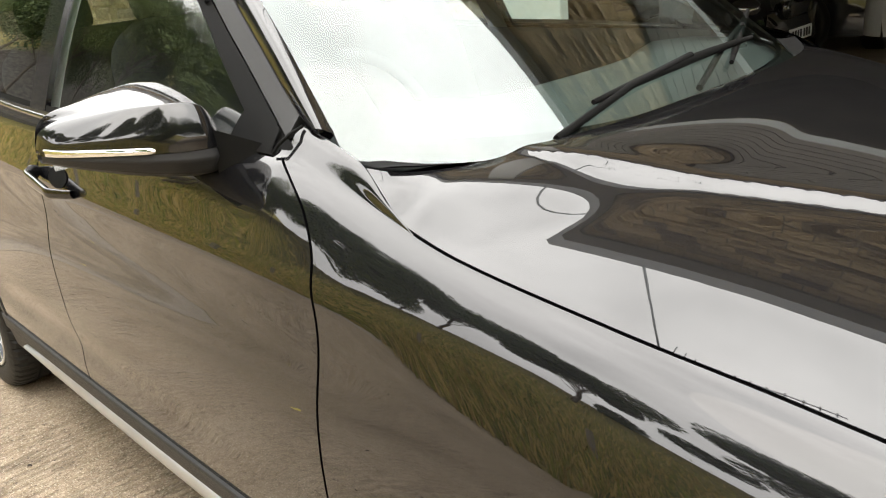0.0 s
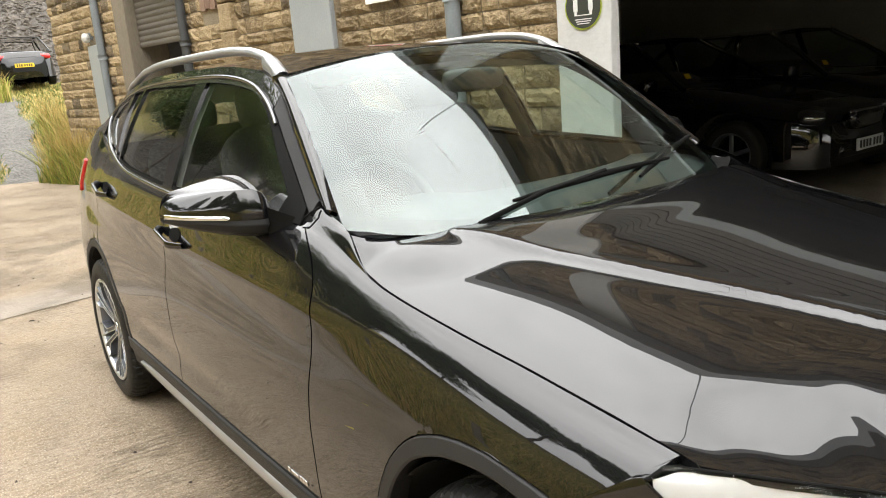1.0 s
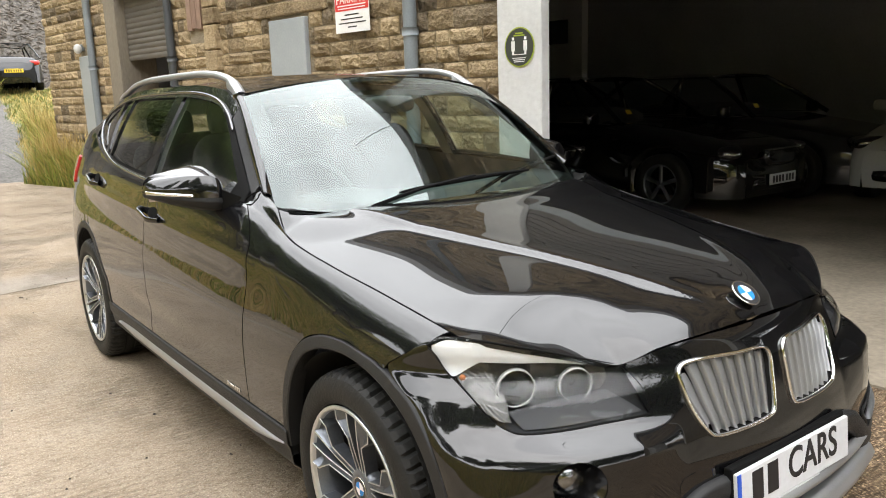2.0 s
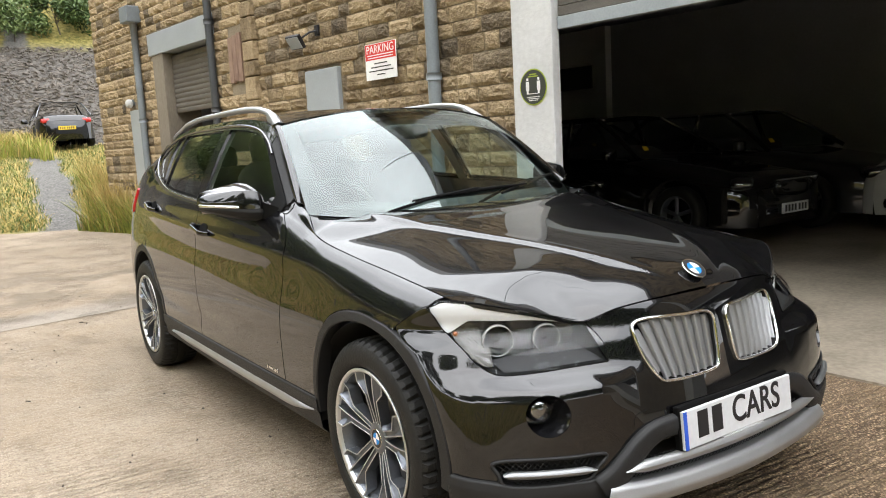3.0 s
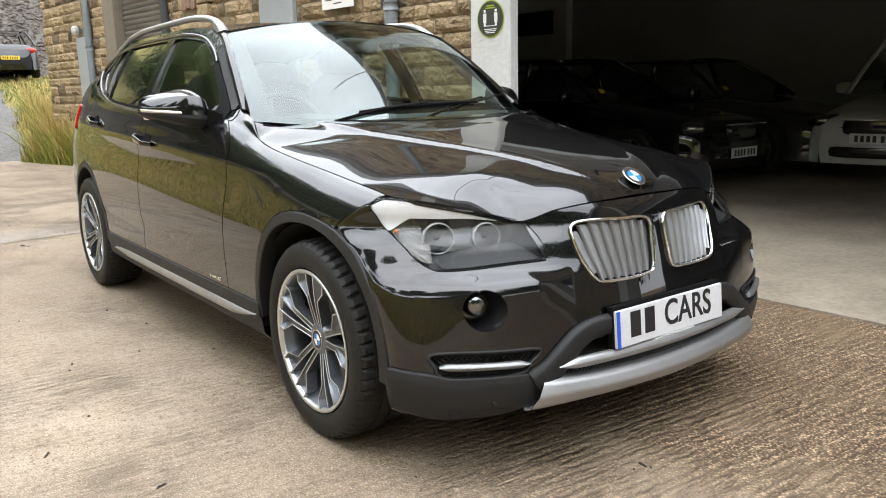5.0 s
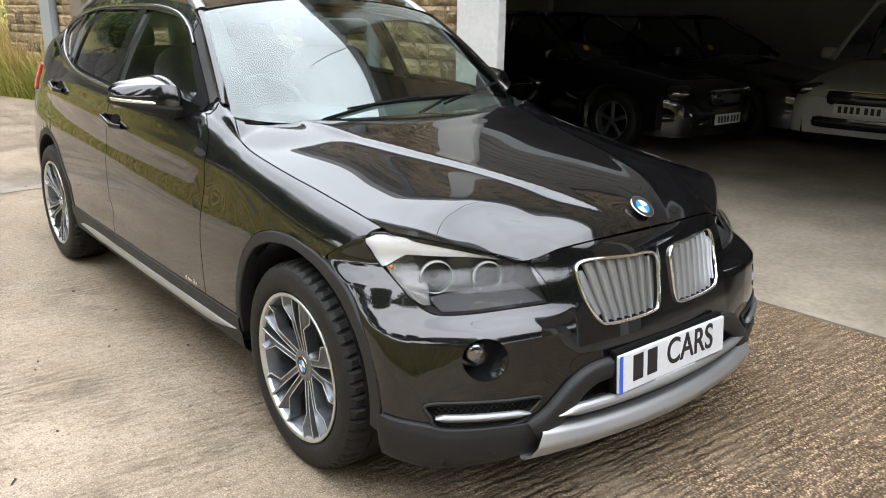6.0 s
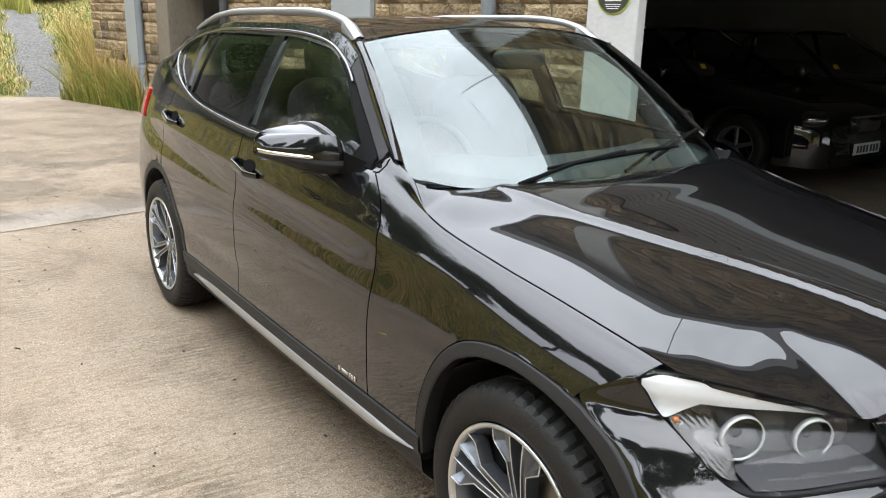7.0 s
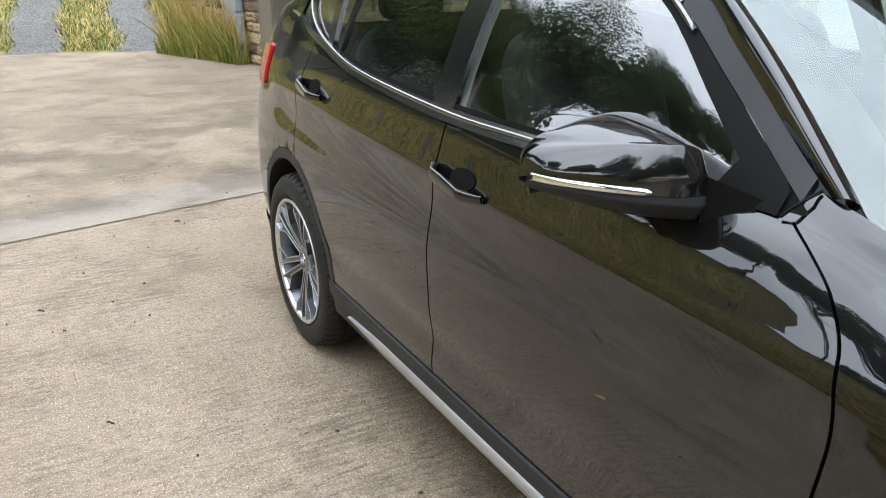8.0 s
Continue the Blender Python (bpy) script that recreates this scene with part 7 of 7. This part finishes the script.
me.materials.append(TWIG)
tagged(new("yard_crumbs", me), "dark crumbs of twig and grit on the concrete", "debris", kind="stuff")

# ---- other parked cars ----
def side_wheel(parent, x, y, r, out):
    """A simple road wheel: tyre, rim and five spokes."""
    m = Matrix.Translation((x, y, r)) @ (Matrix.Identity(4) if out < 0 else pose(0, 0, 0, 0, 0, 180))
    m = parent.matrix_basis @ m
    bm = lathe(bmesh.new(), [(r * 0.66, -0.085), (r * 0.72, -0.10), (r * 0.95, -0.105), (r, -0.08), (r, 0.08), (r * 0.95, 0.10), (r * 0.66, 0.085)], 40, m)
    wh = part("wheel", bm, RUBBER, parent, "road wheel with pale alloy rim")
    bm = lathe(bmesh.new(), [(r * 0.67, -0.09), (r * 0.64, -0.095), (r * 0.61, -0.08), (r * 0.6, 0.05)], 40, m)
    part("rim", bm, RIM_DARK, wh)
    bm = bmesh.new()
    for i in range(5):
        a = 2 * math.pi * i / 5
        box(bm, (0.03, r * 0.13, r * 0.6), m @ Matrix.Rotation(a, 4, "X") @ Matrix.Translation((-0.07, 0, r * 0.32)), 0.008, 1)
    part("spokes", bm, RIM_DARK, wh)


def parked_car(name, label, paint, m, tall=False, rear_view=False, yellow=False):
    """A car built from lofted hull and glasshouse; nose towards local -y, front axle at y = 0."""
    ob = thing(name, label, "car", m)
    up = 0.02 if tall else 0.0
    deck = smooth_line([(-0.82, 0.60 + up), (-0.74, 0.70 + up), (-0.3, 0.80 + up), (0.35, 0.90 + up), (0.7, 0.95 + up), (2.4, 0.98 + up), (3.0, 1.0 + up), (3.5, 0.97 + up), (3.62, 0.80 + up)])
    hw = smooth_line([(-0.82, 0.60), (-0.72, 0.74), (-0.45, 0.83), (0.2, 0.88), (2.4, 0.89), (3.1, 0.86), (3.45, 0.78), (3.62, 0.62)])
    foot = 0.20 + up

    def hull(u, v):
        y = lerp(-0.82, 3.62, u)
        a = math.pi * v
        c, s = math.cos(a), math.sin(a)
        zt, w = deck(y), hw(y)
        x = -w * math.copysign(abs(c) ** 0.32, c)
        z = foot + (zt - foot) * abs(s) ** 0.42
        if abs(x) > 0.6 * w:
            for yc in (0.0, 2.7):
                d = math.hypot(y - yc, z - 0.33)
                if d < 0.37:
                    x *= 0.90
        return m @ Vector((x, y, z))
    bm = sheet(hull, 110, 44)
    mid = m @ Vector((0, 1.4, 0.4))
    body = part("body", face_out(bm, mid), paint, ob)
    for yy in (-0.82, 3.62):
        bm = sheet(lambda u, v: m @ Vector((lerp(-0.60, 0.60, u) * (0.96 + 0.04 * math.sin(math.pi * v)), yy + (-0.045 if yy < 0 else 0.045) * math.sin(math.pi * v) * (1 - (2 * u - 1) ** 4), lerp(foot, deck(yy) - 0.01, v))), 16, 10)
        part("end_panel", face_out(bm, mid), paint, ob)
    roof_z = 1.45 + (0.22 if tall else 0.0)
    ys0, ys1, yr1, yr0 = (0.55, 1.35, 2.75, 3.35) if not tall else (0.50, 1.15, 3.0, 3.5)

    def cabin(u, v, off=0.0):
        """v: 0 right waist, 0.25 right roof edge, 0.75 left roof edge, 1 left waist."""
        t = v * 4
        if t < 1:
            k, x = t, lerp(-0.82, -0.60, t)
        elif t < 3:
            k, x = 1 + 0.06 * math.sin(math.pi * (t - 1) / 2), lerp(-0.60, 0.60, (t - 1) / 2)
        else:
            k, x = 4 - t, lerp(0.60, 0.82, t - 3)
        z = lerp(deck(1.2) - 0.02, roof_z - 0.02, k)
        y = lerp(lerp(ys0, ys1, min(k, 1)), lerp(yr0, yr1, min(k, 1)), u)
        return m @ Vector((x * (1 - off), y, z - off * 0.5))
    gl = part("cabin_glass", face_out(sheet(cabin, 24, 32), m @ Vector((0, 1.8, 0.9))), GLASS_DARK, ob, "dark glazing")
    bm = sheet(lambda u, v: m @ Vector((lerp(-0.61, 0.61, v), lerp(ys1 - 0.03, yr1 + 0.03, u), roof_z - 0.012 + 0.05 * math.sin(math.pi * v) * (0.6 + 0.4 * math.sin(math.pi * u)))), 16, 12)
    part("roof", rim(face_out(bm, m @ Vector((0, 1.8, 0.5))), 0.02), paint, ob)
    for sx in (-1, 1):
        for ya, yb in ((ys0, ys1), (yr0, yr1)):
            bm = bmesh.new()
            tube(bm, [m @ Vector((sx * 0.82, ya, deck(1.2) - 0.02)), m @ Vector((sx * 0.71, (ya + yb) / 2, (deck(1.2) + roof_z) / 2)), m @ Vector((sx * 0.605, yb, roof_z - 0.02))], 0.03, 6)
            part("pillar", bm, paint, ob)
        bm = bmesh.new()
        tube(bm, [m @ Vector((sx * 0.83, 1.75, deck(1.75))), m @ Vector((sx * 0.61, 1.80, roof_z - 0.02))], 0.035, 6)
        part("pillar", bm, GLOSS_BLACK, ob)
        part("door_mirror", blob((0.22, 0.11, 0.15), m @ Matrix.Translation((sx * 0.98, 0.86, deck(0.9) + 0.05)), 0.6, 8), paint, ob)
        lz = 0.665 + up
        hl = part("headlamp", blob((0.34, 0.26, 0.12), m @ Matrix.Translation((sx * 0.60, -0.63, lz)) @ pose(0, 0, 0, 0, sx * 8, -sx * 30).to_4x4(), 0.6, 8), REFLECTOR, ob)
        part("tail_lamp", blob((0.36, 0.12, 0.15), m @ Matrix.Translation((sx * 0.58, 3.55, 0.80 + up)) @ pose(0, 0, 0, 0, 0, sx * 18).to_4x4(), 0.5, 8), RED_LENS, ob)
        for yc in (0.0, 2.7):
            side_wheel(ob, sx * 0.79, yc, 0.32, -1 if sx < 0 else 1)
        # shut lines and bright window line
        bm = bmesh.new()
        tube(bm, [m @ Vector((sx * 0.845, lerp(0.7, 3.0, i / 8), deck(lerp(0.7, 3.0, i / 8)) - 0.012)) for i in range(9)], 0.008, 5)
        part("window_line", bm, CHROME, ob)
    fz = 0.50 + up
    part("grille", blob((0.72 if tall else 0.6, 0.10, 0.17), m @ Matrix.Translation((0, -0.835, fz + 0.10)), 0.35, 8), GLOSS_BLACK, ob)
    bm = bmesh.new()
    tube(bm, [m @ Vector((lerp(-0.36, 0.36, i / 10), -0.875, fz + 0.175 + 0.0)) for i in range(11)], 0.009, 5)
    part("grille_line", bm, CHROME, ob)
    part("lower_grille", blob((1.0, 0.12, 0.13), m @ Matrix.Translation((0, -0.81, fz - 0.17)), 0.35, 8), GLOSS_BLACK, ob)
    pl = part("number_plate", box(bmesh.new(), (0.52, 0.012, 0.111), m @ Matrix.Translation((0, -0.89, fz - 0.02 - (0 if tall else 0.11))), 0.003), WHITE_PLATE, ob)
    for i, w in enumerate((0.05, 0.05, 0.05, 0.05, 0.06, 0.06, 0.06)):
        part("plate_mark", box(bmesh.new(), (0.036, 0.003, 0.07), m @ Matrix.Translation((-0.19 + 0.061 * i + (0.02 if i > 3 else 0), -0.8975, fz - 0.02 - (0 if tall else 0.11))), 0.0), INK, pl)
    rp = part("rear_plate", box(bmesh.new(), (0.52, 0.012, 0.111), m @ Matrix.Translation((0, 3.68, 0.56 + up)), 0.003), YELLOW_PLATE, ob)
    for i in range(7):
        part("plate_mark", box(bmesh.new(), (0.036, 0.003, 0.07), m @ Matrix.Translation((-0.19 + 0.061 * i + (0.02 if i > 3 else 0), 3.6875, 0.56 + up)), 0.0), INK, rp)
    part("windscreen_card", box(bmesh.new(), (0.09, 0.004, 0.06), m @ Matrix.Translation((-0.32, 0.86, deck(0.9) + 0.10)) @ pose(0, 0, 0, -35).to_4x4(), 0.0), YELLOW_PLATE, ob, "yellow price card behind the windscreen")
    part("seats", blob((1.2, 1.7, 0.5), m @ Matrix.Translation((0, 1.95, 0.85 + up)), 0.5, 8), SEAT, ob)
    return ob


DARK_CAR = "dark saloon parked nose out in the unlit garage"
parked_car("parked_car", "black " + DARK_CAR, PAINT, pose(4.15, 5.2, 0.012, 0, 0, 3))
parked_car("parked_car", "black " + DARK_CAR, PAINT, pose(5.85, 3.55, 0.012, 0, 0, 2))
parked_car("parked_car", "dark grey " + DARK_CAR, PAINT_GREY, pose(7.75, 3.1, 0.012, 0, 0, -2))
parked_car("parked_car", "dark blue " + DARK_CAR, PAINT_BLUE, pose(5.3, 10.2, 0.012, 0, 0, 5))
parked_car("parked_car", "dark grey " + DARK_CAR, PAINT_GREY, pose(7.4, 9.4, 0.012, 0, 0, 3))
parked_car("parked_car", "black " + DARK_CAR, PAINT, pose(9.6, 8.2, 0.012, 0, 0, -4))
parked_car("parked_car", "white tall SUV parked nose out in the unlit garage", PAINT_WHITE, pose(7.6, 1.75, 0.012, 0, 0, -84), True)
far_z = ground_height(2.4, 27.4)
parked_car("parked_car", "black saloon seen from behind, parked up the grassy track", PAINT, pose(2.5, 29.2, far_z - 0.02, 2, 0, 178))

# ---- the wall's stones, each with its own rough face ----
def stone_mesh(seed, tag):
    """A unit block, face towards -x, with a hewn, bulging front."""
    rng = random.Random(seed)
    nu, nv = 5, 4
    vs, fs = [], []
    for i in range(nu + 1):
        for j in range(nv + 1):
            a, b = i / nu, j / nv
            edge = min(a, 1 - a, b, 1 - b)
            out = (0.30 + 0.55 * rng.random()) if edge > 0 else 0.0
            jit = 0.05 if edge > 0 else 0.012
            vs.append((-out, a - 0.5 + rng.uniform(-jit, jit) , b - 0.5 + rng.uniform(-jit, jit)))
    for i in range(nu):
        for j in range(nv):
            k = i * (nv + 1) + j
            fs.append((k, k + 1, k + nv + 2, k + nv + 1))
    ring = [i * (nv + 1) for i in range(nu + 1)] + [nu * (nv + 1) + j for j in range(1, nv + 1)] + [i * (nv + 1) + nv for i in range(nu - 1, -1, -1)] + [j for j in range(nv - 1, 0, -1)]
    base = len(vs)
    vs += [(1.6, vs[q][1], vs[q][2]) for q in ring]
    n = len(ring)
    for i in range(n):
        fs.append((ring[i], ring[(i + 1) % n], base + (i + 1) % n, base + i))
    me = bpy.data.meshes.new(tag)
    me.from_pydata(vs, [], fs)
    return me, vs, fs


variants = []
for i in range(16):
    mset = stone_mesh(100 + i, "stone")
    mset[0].materials.append(STONE_DARK if i % 5 == 4 else STONE)
    variants.append(mset)

HOLES = [(2.45, 3.85, 2.22, 2.36), (2.80, 3.52, 1.15, 2.24), (5.05, 5.44, 2.2, 2.88), (5.86, 8.22, 2.88, 3.25), (5.92, 8.12, 0, 2.9), (8.72, 9.26, 0.28, 2.12)]


def free(u0, u1, z0, z1):
    """The stretches of a stone that keep clear of openings."""
    runs = [(u0, u1)]
    for a, b, c, d in HOLES:
        if z1 <= c + 0.02 or z0 >= d - 0.02:
            continue
        nxt = []
        for p, q in runs:
            if q <= a or p >= b:
                nxt.append((p, q))
            else:
                if a - p > 0.06:
                    nxt.append((p, a - 0.006))
                if q - b > 0.06:
                    nxt.append((b + 0.006, q))
        runs = nxt
    return runs


rng = random.Random(77)
pieces = []
z = 0.0
while z < H_WALL - 0.1:
    h = rng.choice((0.115, 0.13, 0.14, 0.15, 0.17, 0.135))
    u = 0.15
    while u < U_END:
        ln = rng.uniform(0.15, 0.40) if rng.random() < 0.85 else rng.uniform(0.40, 0.58)
        e = min(u + ln, U_END)
        if e - u > 0.07:
            for p, q in free(u, e, z, z + h):
                pieces.append((p, q, z, z + h))
        u = e
    z += h
z = 2.9
while z < H_WALL - 0.1:
    h = rng.choice((0.13, 0.15, 0.17, 0.14))
    u = -8.0
    while u < -0.32:
        e = min(u + rng.uniform(0.18, 0.5), -0.31)
        if e - u > 0.07:
            pieces.append((u, e, z, min(z + h, H_WALL)))
        u = e
    z += h
single = sorted((p for p in pieces if p[0] < 4.4 and 1.05 < p[2] < 3.0), key=lambda p: p[0])
single = [p for p in single if p[0] > 0][:300]
chosen = set(single)
J = 0.006
for p, q, z0, z1 in single:
    me, vs, fs = variants[rng.randrange(16)]
    ob = bpy.data.objects.new("stone", me)
    scene.collection.objects.link(ob)
    ob.parent = wall
    depth = rng.uniform(0.022, 0.05)
    flip = rng.choice((1, -1))
    ob.matrix_basis = WALL @ Matrix.Translation((0.0, (p + q) / 2, (z0 + z1) / 2)) @ Matrix.Diagonal((depth, (q - p - 2 * J), (z1 - z0 - 2 * J), 1))
V, F = {0: [], 1: []}, {0: [], 1: []}
for p, q, z0, z1 in pieces:
    if (p, q, z0, z1) in chosen:
        continue
    i = rng.randrange(16)
    me, vs, fs = variants[i]
    g = 1 if i % 5 == 4 else 0
    depth = rng.uniform(0.022, 0.05)
    mm = WALL @ Matrix.Translation((0.0, (p + q) / 2, (z0 + z1) / 2)) @ Matrix.Diagonal((depth, (q - p - 2 * J), (z1 - z0 - 2 * J), 1))
    k = len(V[g])
    V[g] += [tuple(mm @ Vector(v)) for v in vs]
    F[g] += [tuple(c + k for c in f) for f in fs]
for g in (0, 1):
    me = bpy.data.meshes.new("far_stones")
    me.from_pydata(V[g], [], F[g])
    me.materials.append((STONE, STONE_DARK)[g])
    ob = new("far_stones", me)
    ob.parent = wall
    tagged(ob, kind="stuff")
# stacked pilaster of squared blocks
z = 0.0
i = 0
while z < 5.0:
    h = 0.2 + 0.05 * (i % 3)
    ob = part("pilaster_block", box(bmesh.new(), (0.12, 0.27 + 0.02 * (i % 2), h - 0.012), WALL @ Matrix.Translation((-0.03, 4.77, z + h / 2)), 0.012, 1), STONE, wall)
    z += h
    i += 1
